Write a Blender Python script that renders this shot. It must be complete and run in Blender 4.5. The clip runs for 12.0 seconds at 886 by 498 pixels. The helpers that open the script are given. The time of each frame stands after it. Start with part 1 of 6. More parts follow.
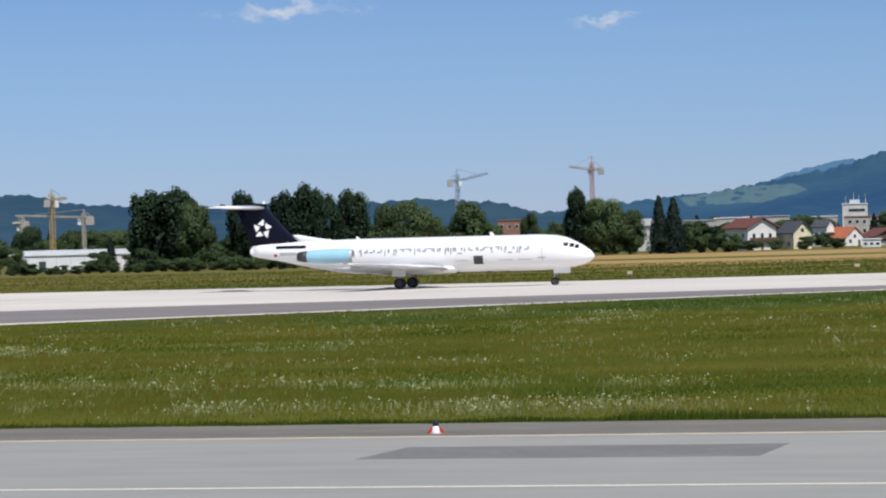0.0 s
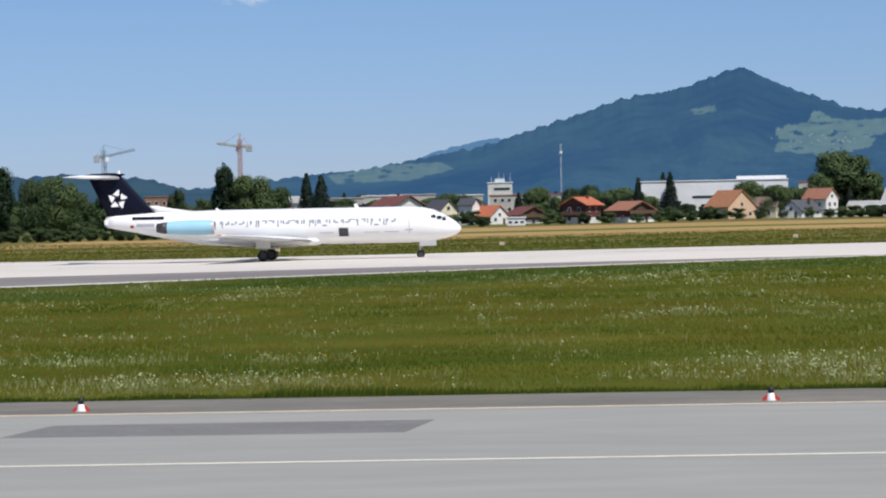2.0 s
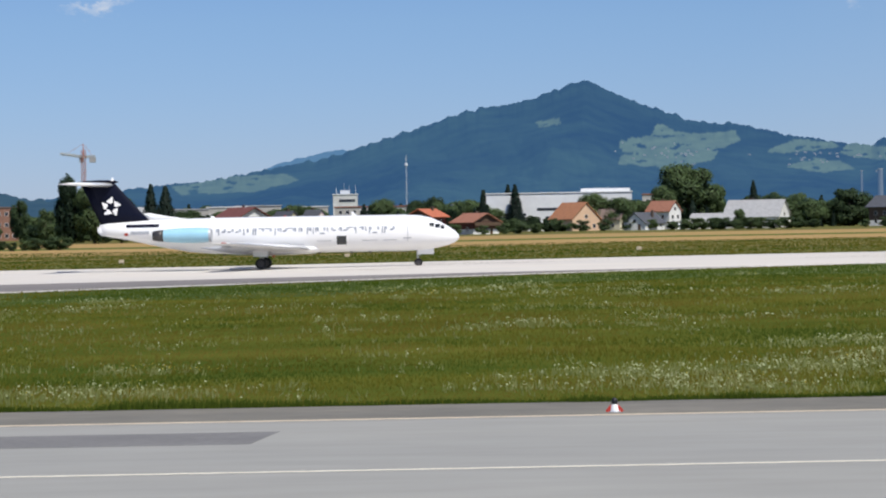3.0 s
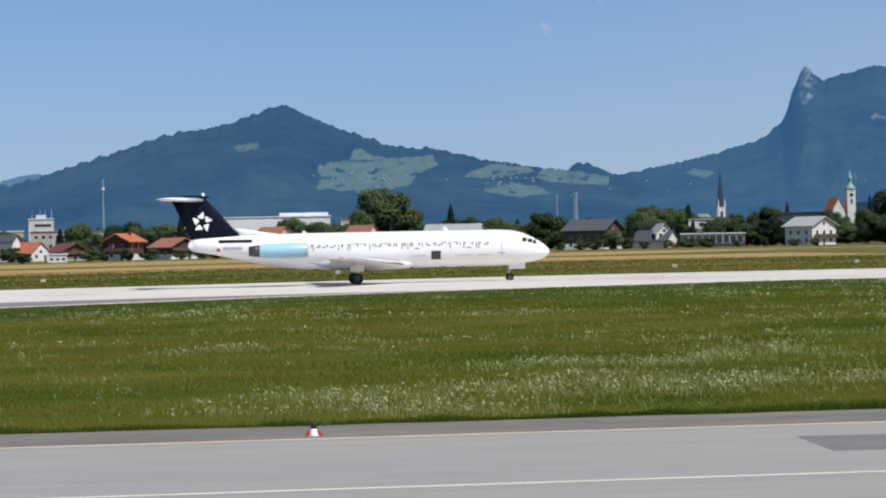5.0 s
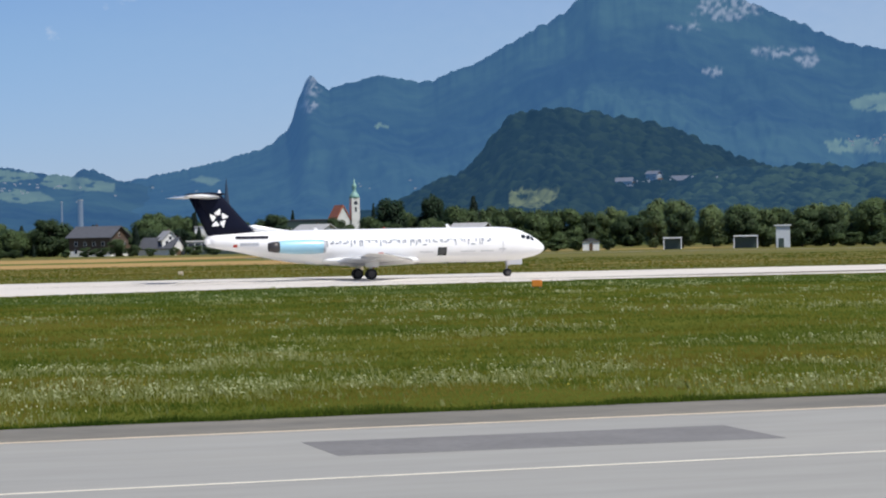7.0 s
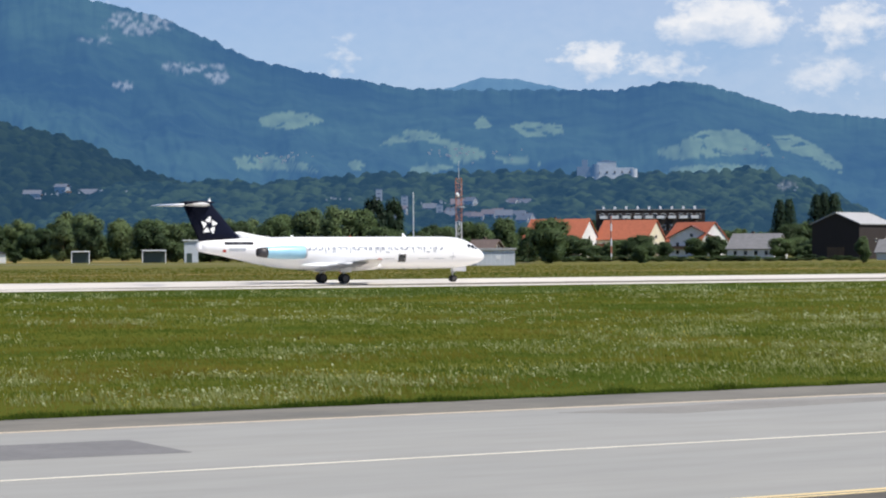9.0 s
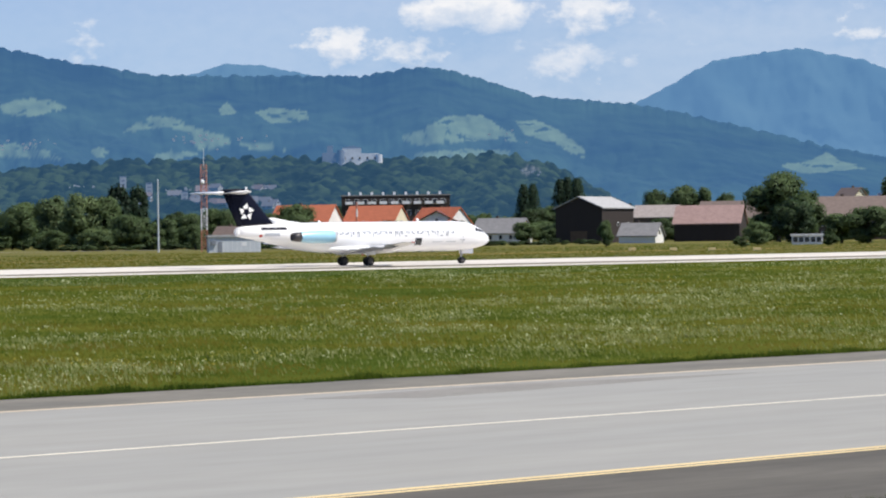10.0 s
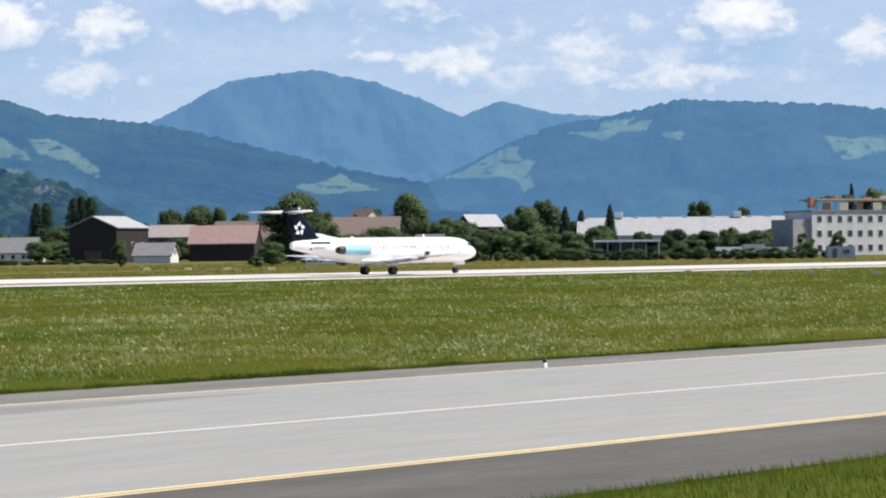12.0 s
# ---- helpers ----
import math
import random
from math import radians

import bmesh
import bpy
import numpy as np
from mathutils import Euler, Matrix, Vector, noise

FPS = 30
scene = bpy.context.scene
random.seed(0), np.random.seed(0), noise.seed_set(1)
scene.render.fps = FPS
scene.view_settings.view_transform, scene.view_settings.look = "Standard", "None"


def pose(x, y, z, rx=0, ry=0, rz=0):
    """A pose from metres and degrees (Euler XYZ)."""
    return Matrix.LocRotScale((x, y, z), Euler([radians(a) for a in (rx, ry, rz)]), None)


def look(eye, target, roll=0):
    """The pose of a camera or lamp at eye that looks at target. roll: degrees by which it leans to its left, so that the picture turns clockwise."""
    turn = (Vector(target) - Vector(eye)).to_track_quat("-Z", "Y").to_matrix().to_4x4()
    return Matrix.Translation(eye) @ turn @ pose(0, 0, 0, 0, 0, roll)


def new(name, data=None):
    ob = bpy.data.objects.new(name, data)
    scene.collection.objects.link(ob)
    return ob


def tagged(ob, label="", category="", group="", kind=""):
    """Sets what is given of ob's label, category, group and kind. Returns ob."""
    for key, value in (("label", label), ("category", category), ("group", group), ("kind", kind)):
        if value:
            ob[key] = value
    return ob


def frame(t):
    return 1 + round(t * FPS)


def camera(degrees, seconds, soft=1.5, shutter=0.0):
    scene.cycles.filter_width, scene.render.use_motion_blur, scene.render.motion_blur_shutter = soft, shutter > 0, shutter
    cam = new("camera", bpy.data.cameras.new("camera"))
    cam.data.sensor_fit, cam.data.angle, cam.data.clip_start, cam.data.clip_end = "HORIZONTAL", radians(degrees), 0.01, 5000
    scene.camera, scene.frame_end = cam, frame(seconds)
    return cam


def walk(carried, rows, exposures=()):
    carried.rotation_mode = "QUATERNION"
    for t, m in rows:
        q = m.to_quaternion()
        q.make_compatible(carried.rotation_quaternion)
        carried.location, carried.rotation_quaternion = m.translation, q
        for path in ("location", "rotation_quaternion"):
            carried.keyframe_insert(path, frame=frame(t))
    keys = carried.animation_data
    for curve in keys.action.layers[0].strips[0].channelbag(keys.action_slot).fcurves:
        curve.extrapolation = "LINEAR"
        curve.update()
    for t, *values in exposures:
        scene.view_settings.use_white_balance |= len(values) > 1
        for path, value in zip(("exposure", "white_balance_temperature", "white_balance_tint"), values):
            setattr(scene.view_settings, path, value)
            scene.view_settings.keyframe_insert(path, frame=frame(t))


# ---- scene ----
from mathutils.bvhtree import BVHTree

EYE_Z = 4.2
cam = camera(19.56, 12.0, soft=2.1)
# seconds, heading to the right, pitch, lean (degrees)
PATH = [(0, -10.14, -0.10, 1.42), (0.5, -8.94, -0.32, 1.38), (1, -7.74, -0.35, 1.63), (1.5, -5.61, -0.35, 1.52),
        (2, -2.30, -0.78, 1.13), (2.5, -0.73, -0.79, 1.32), (2.7, 0.07, -0.72, 1.16), (4.5, 5.58, -0.18, 1.30),
        (5, 7.86, -0.16, 1.13), (5.5, 9.77, -0.45, 1.23), (6, 12.69, -0.20, 1.06), (6.5, 15.99, -0.45, 0.73),
        (6.7, 17.16, -0.41, 0.88), (8.3, 26.18, 0.35, 0.84), (8.5, 27.53, 0.01, 0.77), (9, 31.97, -0.03, 0.27),
        (9.5, 35.00, -0.58, 0.40), (10, 37.63, -0.39, 0.73), (10.5, 39.38, -0.30, 1.00), (11, 42.18, -0.14, 0.79),
        (11.5, 45.04, 0.11, 0.59), (12, 48.41, -0.07, 0.61)]
walk(cam, [(t, pose(0, 0, EYE_Z, 90 + p, r, -a)) for t, a, p, r in PATH],
     exposures=[(0, -0.25, 6380, 10), (2.5, -0.20, 6400, 10), (5.5, -0.24, 6400, 10), (8.5, 0.0, 6450, 10), (10.5, 0.10, 6580, 10), (12, 0.19, 6580, 10)])

# ---- world and sun ----
SUN_AZ, SUN_EL = 150.0, 57.0


def nodes_of(name):
    m = bpy.data.materials.new(name)
    m.use_nodes = True
    return m, m.node_tree.nodes, m.node_tree.links


def build_world():
    w = bpy.data.worlds.new("sky")
    scene.world = w
    w.use_nodes = True
    n, l = w.node_tree.nodes, w.node_tree.links
    bg = n["Background"]
    sky = n.new("ShaderNodeTexSky")
    sky.sky_type, sky.sun_disc = "NISHITA", False
    sky.sun_elevation, sky.sun_rotation = radians(SUN_EL), radians(SUN_AZ)
    sky.altitude, sky.air_density, sky.dust_density, sky.ozone_density = 400, 1.0, 0.0, 6.0
    tint = n.new("ShaderNodeMix")
    tint.data_type, tint.blend_type = "RGBA", "MULTIPLY"
    tint.inputs["Factor"].default_value = 1.0
    l.new(sky.outputs["Color"], tint.inputs["A"])
    # clouds: puffs given by azimuth, elevation and half sizes in degrees, broken up by noise
    co = n.new("ShaderNodeTexCoord")
    sep = n.new("ShaderNodeSeparateXYZ")
    l.new(co.outputs["Generated"], sep.inputs[0])

    def mth(op, a, b=None, c=None):
        k = n.new("ShaderNodeMath")
        k.operation = op
        for i, v in enumerate((a, b, c)):
            if v is None:
                continue
            if isinstance(v, (int, float)):
                k.inputs[i].default_value = v
            else:
                l.new(v, k.inputs[i])
        return k.outputs[0]

    az = mth("MULTIPLY", mth("ARCTAN2", sep.outputs["X"], sep.outputs["Y"]), 180 / math.pi)
    el = mth("MULTIPLY", mth("ARCSINE", sep.outputs["Z"]), 180 / math.pi)
    # the clear air is bluer low down on this day
    low = n.new("ShaderNodeMapRange")
    low.inputs["From Min"].default_value, low.inputs["From Max"].default_value = 0.5, 4.5
    l.new(el, low.inputs["Value"])
    hue = n.new("ShaderNodeMix")
    hue.data_type = "RGBA"
    hue.inputs["A"].default_value, hue.inputs["B"].default_value = (0.612, 0.708, 1.08, 1), (0.735, 0.818, 1.04, 1)
    l.new(low.outputs[0], hue.inputs["Factor"])
    l.new(hue.outputs["Result"], tint.inputs["B"])
    comb = n.new("ShaderNodeCombineXYZ")
    l.new(az, comb.inputs[0])
    l.new(mth("MULTIPLY", el, 1.5), comb.inputs[1])
    big = n.new("ShaderNodeTexNoise")
    big.inputs["Scale"].default_value, big.inputs["Detail"].default_value, big.inputs["Roughness"].default_value = 1.0, 6.0, 0.62
    l.new(comb.outputs[0], big.inputs["Vector"])
    fine = n.new("ShaderNodeTexNoise")
    fine.inputs["Scale"].default_value, fine.inputs["Detail"].default_value = 2.6, 5.0
    l.new(comb.outputs[0], fine.inputs["Vector"])
    lump = n.new("ShaderNodeTexNoise")
    lump.inputs["Scale"].default_value, lump.inputs["Detail"].default_value, lump.inputs["Roughness"].default_value = 1.5, 7.0, 0.6
    l.new(comb.outputs[0], lump.inputs["Vector"])
    lsep = n.new("ShaderNodeSeparateColor")
    l.new(lump.outputs["Color"], lsep.inputs[0])
    waz = mth("ADD", az, mth("MULTIPLY", mth("SUBTRACT", lsep.outputs[0], 0.5), 2.2))
    wel = mth("ADD", el, mth("MULTIPLY", mth("SUBTRACT", lsep.outputs[1], 0.5), 1.3))
    total, base = None, None
    for caz, cel, wa, we, gain in CLOUDS:
        da = mth("DIVIDE", mth("SUBTRACT", waz, caz), wa)
        de = mth("DIVIDE", mth("SUBTRACT", wel, cel), we)
        g = mth("MULTIPLY", mth("EXPONENT", mth("MULTIPLY", mth("ADD", mth("MULTIPLY", da, da), mth("MULTIPLY", de, de)), -1.0)), gain)
        total = g if total is None else mth("MAXIMUM", total, g)
        under = mth("MULTIPLY", g, mth("MULTIPLY", de, -1.0))
        base = under if base is None else mth("MAXIMUM", base, under)
    body = mth("ADD", total, mth("MULTIPLY", mth("SUBTRACT", big.outputs["Fac"], 0.5), 1.3))
    ramp = n.new("ShaderNodeMapRange")
    ramp.interpolation_type = "SMOOTHSTEP"
    ramp.inputs["From Min"].default_value, ramp.inputs["From Max"].default_value = 0.30, 1.12
    l.new(body, ramp.inputs["Value"])
    veil = n.new("ShaderNodeMapRange")
    for k, v in zip(("From Min", "From Max", "To Min", "To Max"), (8, 40, 0.0, 0.31)):
        veil.inputs[k].default_value = v
    l.new(az, veil.inputs["Value"])
    cover = mth("MINIMUM", mth("MULTIPLY", ramp.outputs[0], 0.95), mth("MULTIPLY", total, 2.4))
    white = n.new("ShaderNodeMix")
    white.data_type = "RGBA"
    l.new(mth("SUBTRACT", mth("ADD", mth("MULTIPLY", fine.outputs["Fac"], 0.7), 0.42), mth("MULTIPLY", base, 1.5)), white.inputs["Factor"])
    white.inputs["A"].default_value, white.inputs["B"].default_value = (5.6, 6.5, 7.9, 1), (9.4, 9.3, 9.3, 1)
    mix = n.new("ShaderNodeMix")
    mix.data_type = "RGBA"
    l.new(mth("MAXIMUM", cover, veil.outputs[0]), mix.inputs["Factor"])
    l.new(tint.outputs["Result"], mix.inputs["A"])
    l.new(white.outputs["Result"], mix.inputs["B"])
    l.new(mix.outputs["Result"], bg.inputs["Color"])
    bg.inputs["Strength"].default_value = 0.1


# azimuth, elevation, half width, half height, strength
CLOUDS = [(-13.4, 5.25, 1.9, 0.3, 0.75), (-6.3, 4.85, 1.2, 0.22, 0.62), (10.4, 4.6, 0.5, 0.3, 0.5), (11.7, 5.4, 0.6, 0.3, 0.5),
          (24.2, 5.5, 0.9, 0.35, 0.7), (29.7, 4.3, 0.9, 0.6, 0.72), (35.3, 4.15, 0.92, 0.55, 1.12), (36.8, 3.95, 1.03, 0.5, 1.07), (38.3, 5, 1.84, 0.83, 1.27),
          (41, 4.9, 1.26, 0.66, 1.12), (40.5, 3.75, 1.95, 0.66, 0.92), (44.4, 5.5, 2.53, 0.5, 0.97), (47, 4.3, 1.38, 0.39, 0.87),
          (48.6, 4, 1.49, 0.66, 1.02), (48, 5.4, 1.38, 0.55, 0.82), (51.9, 3.75, 1.84, 0.5, 0.84), (55, 4.9, 1.72, 0.83, 1.17), (54, 3.75, 2.18, 0.55, 0.92), (57.8, 4.4, 1.38, 0.88, 0.92), (51.5, 4.2, 9.2, 1.9, 0.70), (40, 4.4, 6.9, 1.4, 0.60)]
build_world()
sun = new("sun", bpy.data.lights.new("sun", "SUN"))
sun.data.energy, sun.data.angle, sun.data.color = 5.0, radians(0.5), (1.0, 0.95, 0.87)
sx, sy = math.sin(radians(SUN_AZ)), math.cos(radians(SUN_AZ))
sun.matrix_world = look((0, 0, 60), (-sx * math.cos(radians(SUN_EL)), -sy * math.cos(radians(SUN_EL)), 60 - math.sin(radians(SUN_EL))))


# ---- materials ----
def plain(name, colour, rough=0.6, metal=0.0, vary=0.12, scale=2.0, bump=0.0, spec=0.5, second=None, detail=6.0, stretch=(1, 1, 1), fine=None, coat=0.0):
    """A surface with broad stains, fine grain and relief. second: the colour of its broad patches."""
    m, n, l = nodes_of(name)
    b = n["Principled BSDF"]
    b.inputs["Roughness"].default_value, b.inputs["Metallic"].default_value = rough, metal
    b.inputs["Specular IOR Level"].default_value = spec
    b.inputs["Coat Weight"].default_value = coat
    co = n.new("ShaderNodeTexCoord")
    mp = n.new("ShaderNodeMapping")
    mp.inputs["Scale"].default_value = stretch
    l.new(co.outputs["Object"], mp.inputs["Vector"])
    a = n.new("ShaderNodeTexNoise")
    a.inputs["Scale"].default_value, a.inputs["Detail"].default_value, a.inputs["Roughness"].default_value = scale, detail, 0.6
    f = n.new("ShaderNodeTexNoise")
    f.inputs["Scale"].default_value, f.inputs["Detail"].default_value = fine or scale * 9, 4.0
    for k in (a, f):
        l.new(mp.outputs["Vector"], k.inputs["Vector"])
    ramp = n.new("ShaderNodeValToRGB")
    c2 = second or tuple(c * (1 - 2 * vary) for c in colour)
    ramp.color_ramp.elements[0].position, ramp.color_ramp.elements[1].position = 0.36, 0.64
    ramp.color_ramp.elements[0].color, ramp.color_ramp.elements[1].color = (*c2, 1), (*colour, 1)
    l.new(a.outputs["Fac"], ramp.inputs["Fac"])
    g = n.new("ShaderNodeMix")
    g.data_type, g.blend_type = "RGBA", "OVERLAY"
    g.inputs["Factor"].default_value = min(1.0, vary * 3)
    l.new(ramp.outputs["Color"], g.inputs["A"])
    l.new(f.outputs["Fac"], g.inputs["B"])
    l.new(g.outputs["Result"], b.inputs["Base Color"])
    if bump:
        bp = n.new("ShaderNodeBump")
        bp.inputs["Strength"].default_value, bp.inputs["Distance"].default_value = bump, 0.05
        l.new(f.outputs["Fac"], bp.inputs["Height"])
        l.new(bp.outputs["Normal"], b.inputs["Normal"])
    return m


def leafy(name, dark, light, scale=0.6, grain=0.3, own=0.35, low=0.42, high=0.95, gloss=0.25):
    """Foliage: each leaf clump takes its own shade, each plant its own tone."""
    m, n, l = nodes_of(name)
    b = n["Principled BSDF"]
    b.inputs["Roughness"].default_value = 0.6
    b.inputs["Specular IOR Level"].default_value = gloss
    geo, info = n.new("ShaderNodeNewGeometry"), n.new("ShaderNodeObjectInfo")
    tex, no = n.new("ShaderNodeTexCoord"), n.new("ShaderNodeTexNoise")
    no.inputs["Scale"].default_value, no.inputs["Detail"].default_value = scale, 3.0
    l.new(tex.outputs["Object"], no.inputs["Vector"])
    ad = n.new("ShaderNodeMath")
    ad.operation = "MULTIPLY_ADD"
    ad.inputs[1].default_value = grain
    l.new(geo.outputs["Random Per Island"], ad.inputs[0])
    l.new(no.outputs["Fac"], ad.inputs[2])
    ad2 = n.new("ShaderNodeMath")
    ad2.operation = "MULTIPLY_ADD"
    ad2.inputs[1].default_value = own
    l.new(info.outputs["Random"], ad2.inputs[0])
    l.new(ad.outputs[0], ad2.inputs[2])
    ramp = n.new("ShaderNodeValToRGB")
    ramp.color_ramp.elements[0].position, ramp.color_ramp.elements[1].position = low, high
    ramp.color_ramp.elements[0].color, ramp.color_ramp.elements[1].color = (*dark, 1), (*light, 1)
    l.new(ad2.outputs[0], ramp.inputs["Fac"])
    l.new(ramp.outputs["Color"], b.inputs["Base Color"])
    # light that comes through the leaf
    tr, mx = n.new("ShaderNodeBsdfTranslucent"), n.new("ShaderNodeMixShader")
    l.new(ramp.outputs["Color"], tr.inputs["Color"])
    mx.inputs["Fac"].default_value = 0.42
    l.new(b.outputs[0], mx.inputs[1])
    l.new(tr.outputs[0], mx.inputs[2])
    l.new(mx.outputs[0], n["Material Output"].inputs["Surface"])
    return m


M = {}
M["grass"] = plain("meadow", (0.104, 0.110, 0.020), 0.9, vary=0.10, scale=0.07, second=(0.055, 0.080, 0.014), bump=0.6, spec=0.0, fine=3.0, stretch=(0.5, 1.6, 1))
M["lush"] = plain("lush_meadow", (0.062, 0.088, 0.010), 0.9, vary=0.10, scale=0.07, second=(0.045, 0.072, 0.008), bump=0.5, spec=0.1, fine=3.0, stretch=(0.4, 1.6, 1))
M["dry"] = plain("dry_meadow", (0.150, 0.134, 0.036), 0.95, vary=0.1, scale=0.04, second=(0.102, 0.106, 0.026), bump=0.4, spec=0.1, fine=1.0, stretch=(0.3, 1.0, 1))
M["far_land"] = plain("far_land", (0.10, 0.13, 0.035), 0.95, vary=0.1, scale=0.006, second=(0.06, 0.09, 0.025), spec=0.1)
M["asphalt_light"] = plain("taxiway_asphalt", (0.319, 0.314, 0.287), 0.85, vary=0.05, scale=0.12, second=(0.298, 0.296, 0.275), bump=0.15, spec=0.3, stretch=(0.25, 1, 1))
M["asphalt_dark"] = plain("shoulder_asphalt", (0.128, 0.119, 0.100), 0.9, vary=0.08, scale=0.3, second=(0.092, 0.085, 0.072), bump=0.2, spec=0.3, stretch=(0.3, 1, 1))
M["asphalt_shoulder"] = plain("edge_asphalt", (0.205, 0.190, 0.160), 0.9, vary=0.10, scale=0.45, second=(0.150, 0.143, 0.122), bump=0.2, spec=0.3, stretch=(0.3, 1, 1))
M["patch_pale"] = plain("weathered_repair_asphalt", (0.262, 0.250, 0.226), 0.88, vary=0.07, scale=0.5, bump=0.15, spec=0.3)
M["patch"] = plain("repair_asphalt", (0.196, 0.191, 0.186), 0.88, vary=0.07, scale=0.5, bump=0.15, spec=0.3)
M["runway"] = plain("runway_concrete", (0.68, 0.63, 0.55), 0.85, vary=0.05, scale=0.05, second=(0.58, 0.545, 0.50), bump=0.1, spec=0.3, stretch=(0.3, 1, 1))
M["runway_dark"] = plain("exit_asphalt", (0.23, 0.21, 0.20), 0.9, vary=0.08, scale=0.1, spec=0.3, stretch=(0.3, 1, 1))
M["line_tan"] = plain("worn_tan_strip", (0.17, 0.15, 0.105), 0.85, vary=0.08, scale=0.1, stretch=(0.2, 1, 1))
M["line_white"] = plain("worn_white_line", (0.78, 0.73, 0.60), 0.7, vary=0.06, scale=1.2)
M["line_edge"] = plain("worn_cream_line", (0.64, 0.54, 0.40), 0.75, vary=0.08, scale=1.2)
M["line_yellow"] = plain("yellow_line", (0.80, 0.63, 0.33), 0.7, vary=0.06, scale=1.0)
M["blades"] = leafy("olive_grass_blades", (0.063, 0.074, 0.009), (0.128, 0.124, 0.018), 0.11, 0.22, 0.0, 0.38, 0.80, 0.0)
M["blades_green"] = leafy("green_grass_blades", (0.032, 0.060, 0.008), (0.072, 0.098, 0.014), 0.11, 0.22, 0.0, 0.38, 0.80, 0.0)
M["blades_ochre"] = leafy("ochre_grass_blades", (0.088, 0.080, 0.011), (0.155, 0.132, 0.028), 0.11, 0.22, 0.0, 0.38, 0.80, 0.0)
M["blades_edge"] = leafy("dark_grass_blades", (0.020, 0.040, 0.006), (0.052, 0.076, 0.012), 0.11, 0.22, 0.0, 0.38, 0.80, 0.0)
M["stalks"] = leafy("pale_grass_stalks", (0.115, 0.14, 0.042), (0.225, 0.245, 0.10), 0.3, 0.3, 0.0, 0.4, 0.9, 0.0)
M["umbels"] = plain("white_umbels", (0.30, 0.335, 0.17), 0.8, vary=0.08, scale=3.0)
M["yellow_flowers"] = plain("yellow_flowers", (0.42, 0.36, 0.04), 0.8, vary=0.08, scale=3.0)
M["white_paint"] = plain("white_aircraft_paint", (0.92, 0.915, 0.905), 0.28, vary=0.02, scale=0.5, coat=0.4)
M["grey_paint"] = plain("light_grey_paint", (0.50, 0.51, 0.53), 0.35, vary=0.04, scale=0.5)
M["navy_paint"] = plain("navy_paint", (0.005, 0.007, 0.020), 0.5, vary=0.05, scale=0.5, spec=0.12)
M["cyan_paint"] = plain("pale_blue_paint", (0.36, 0.64, 0.78), 0.3, vary=0.03, scale=0.6, coat=0.3)
M["metal"] = plain("bare_metal", (0.55, 0.55, 0.56), 0.35, metal=1.0, vary=0.05, scale=3.0)
M["dark_metal"] = plain("sooty_metal", (0.09, 0.085, 0.085), 0.5, metal=0.6, vary=0.08, scale=2.0)
M["rubber"] = plain("tyre_rubber", (0.018, 0.018, 0.019), 0.85, vary=0.06, scale=5.0)
M["glass_dark"] = plain("dark_glass", (0.02, 0.025, 0.03), 0.08, vary=0.02, spec=0.8)
M["window_grey"] = plain("cabin_glass", (0.46, 0.48, 0.52), 0.12, vary=0.02, spec=0.8)
M["title_grey"] = plain("grey_lettering", (0.22, 0.24, 0.28), 0.4, vary=0.03)
M["red"] = plain("red_paint", (0.55, 0.05, 0.03), 0.4, vary=0.05)
M["black"] = plain("black_plastic", (0.012, 0.012, 0.013), 0.5, vary=0.05)
M["orange"] = plain("orange_paint", (0.75, 0.26, 0.03), 0.45, vary=0.05)


# ---- mesh helpers ----
def mesh_of(name, verts, faces, mat=None, smooth=False):
    me = bpy.data.meshes.new(name)
    me.from_pydata([tuple(v) for v in verts], [], [tuple(f) for f in faces])
    if mat:
        me.materials.append(mat)
    if smooth:
        me.polygons.foreach_set("use_smooth", [True] * len(me.polygons))
    me.update()
    return me


def part(name, bm, material, parent, label="", smooth=False):
    """Links a bmesh as one mesh object under a thing or a part."""
    bmesh.ops.recalc_face_normals(bm, faces=bm.faces)
    me = bpy.data.meshes.new(name)
    bm.to_mesh(me)
    bm.free()
    me.materials.append(material)
    if smooth:
        me.polygons.foreach_set("use_smooth", [True] * len(me.polygons))
    ob = new(name, me)
    ob.parent = parent
    if label:
        ob["label"] = label
    return ob


def thing(name, x, y, z, label, category, turn=0, group=""):
    ob = new(name)
    ob.matrix_basis = pose(x, y, z, 0, 0, turn)
    return tagged(ob, label, category, group)


def add_box(bm, x0, x1, y0, y1, z0, z1, bevel=0.0):
    r = bmesh.ops.create_cube(bm, size=1.0, matrix=Matrix.LocRotScale(((x0 + x1) / 2, (y0 + y1) / 2, (z0 + z1) / 2), None, (x1 - x0, y1 - y0, z1 - z0)))
    if bevel:
        edges = list({e for v in r["verts"] for e in v.link_edges})
        bmesh.ops.bevel(bm, geom=edges, offset=bevel, segments=2, affect="EDGES")
    return bm


def box(x0, x1, y0, y1, z0, z1, bevel=0.0):
    return add_box(bmesh.new(), x0, x1, y0, y1, z0, z1, bevel)


def add_tube(bm, a, b, r0, r1=None, seg=8):
    a, b = Vector(a), Vector(b)
    d = b - a
    m = Matrix.Translation((a + b) / 2) @ d.to_track_quat("Z", "Y").to_matrix().to_4x4()
    bmesh.ops.create_cone(bm, cap_ends=True, segments=seg, radius1=r0, radius2=r0 if r1 is None else r1, depth=d.length, matrix=m)
    return bm


def tube(a, b, r0, r1=None, seg=8):
    return add_tube(bmesh.new(), a, b, r0, r1, seg)


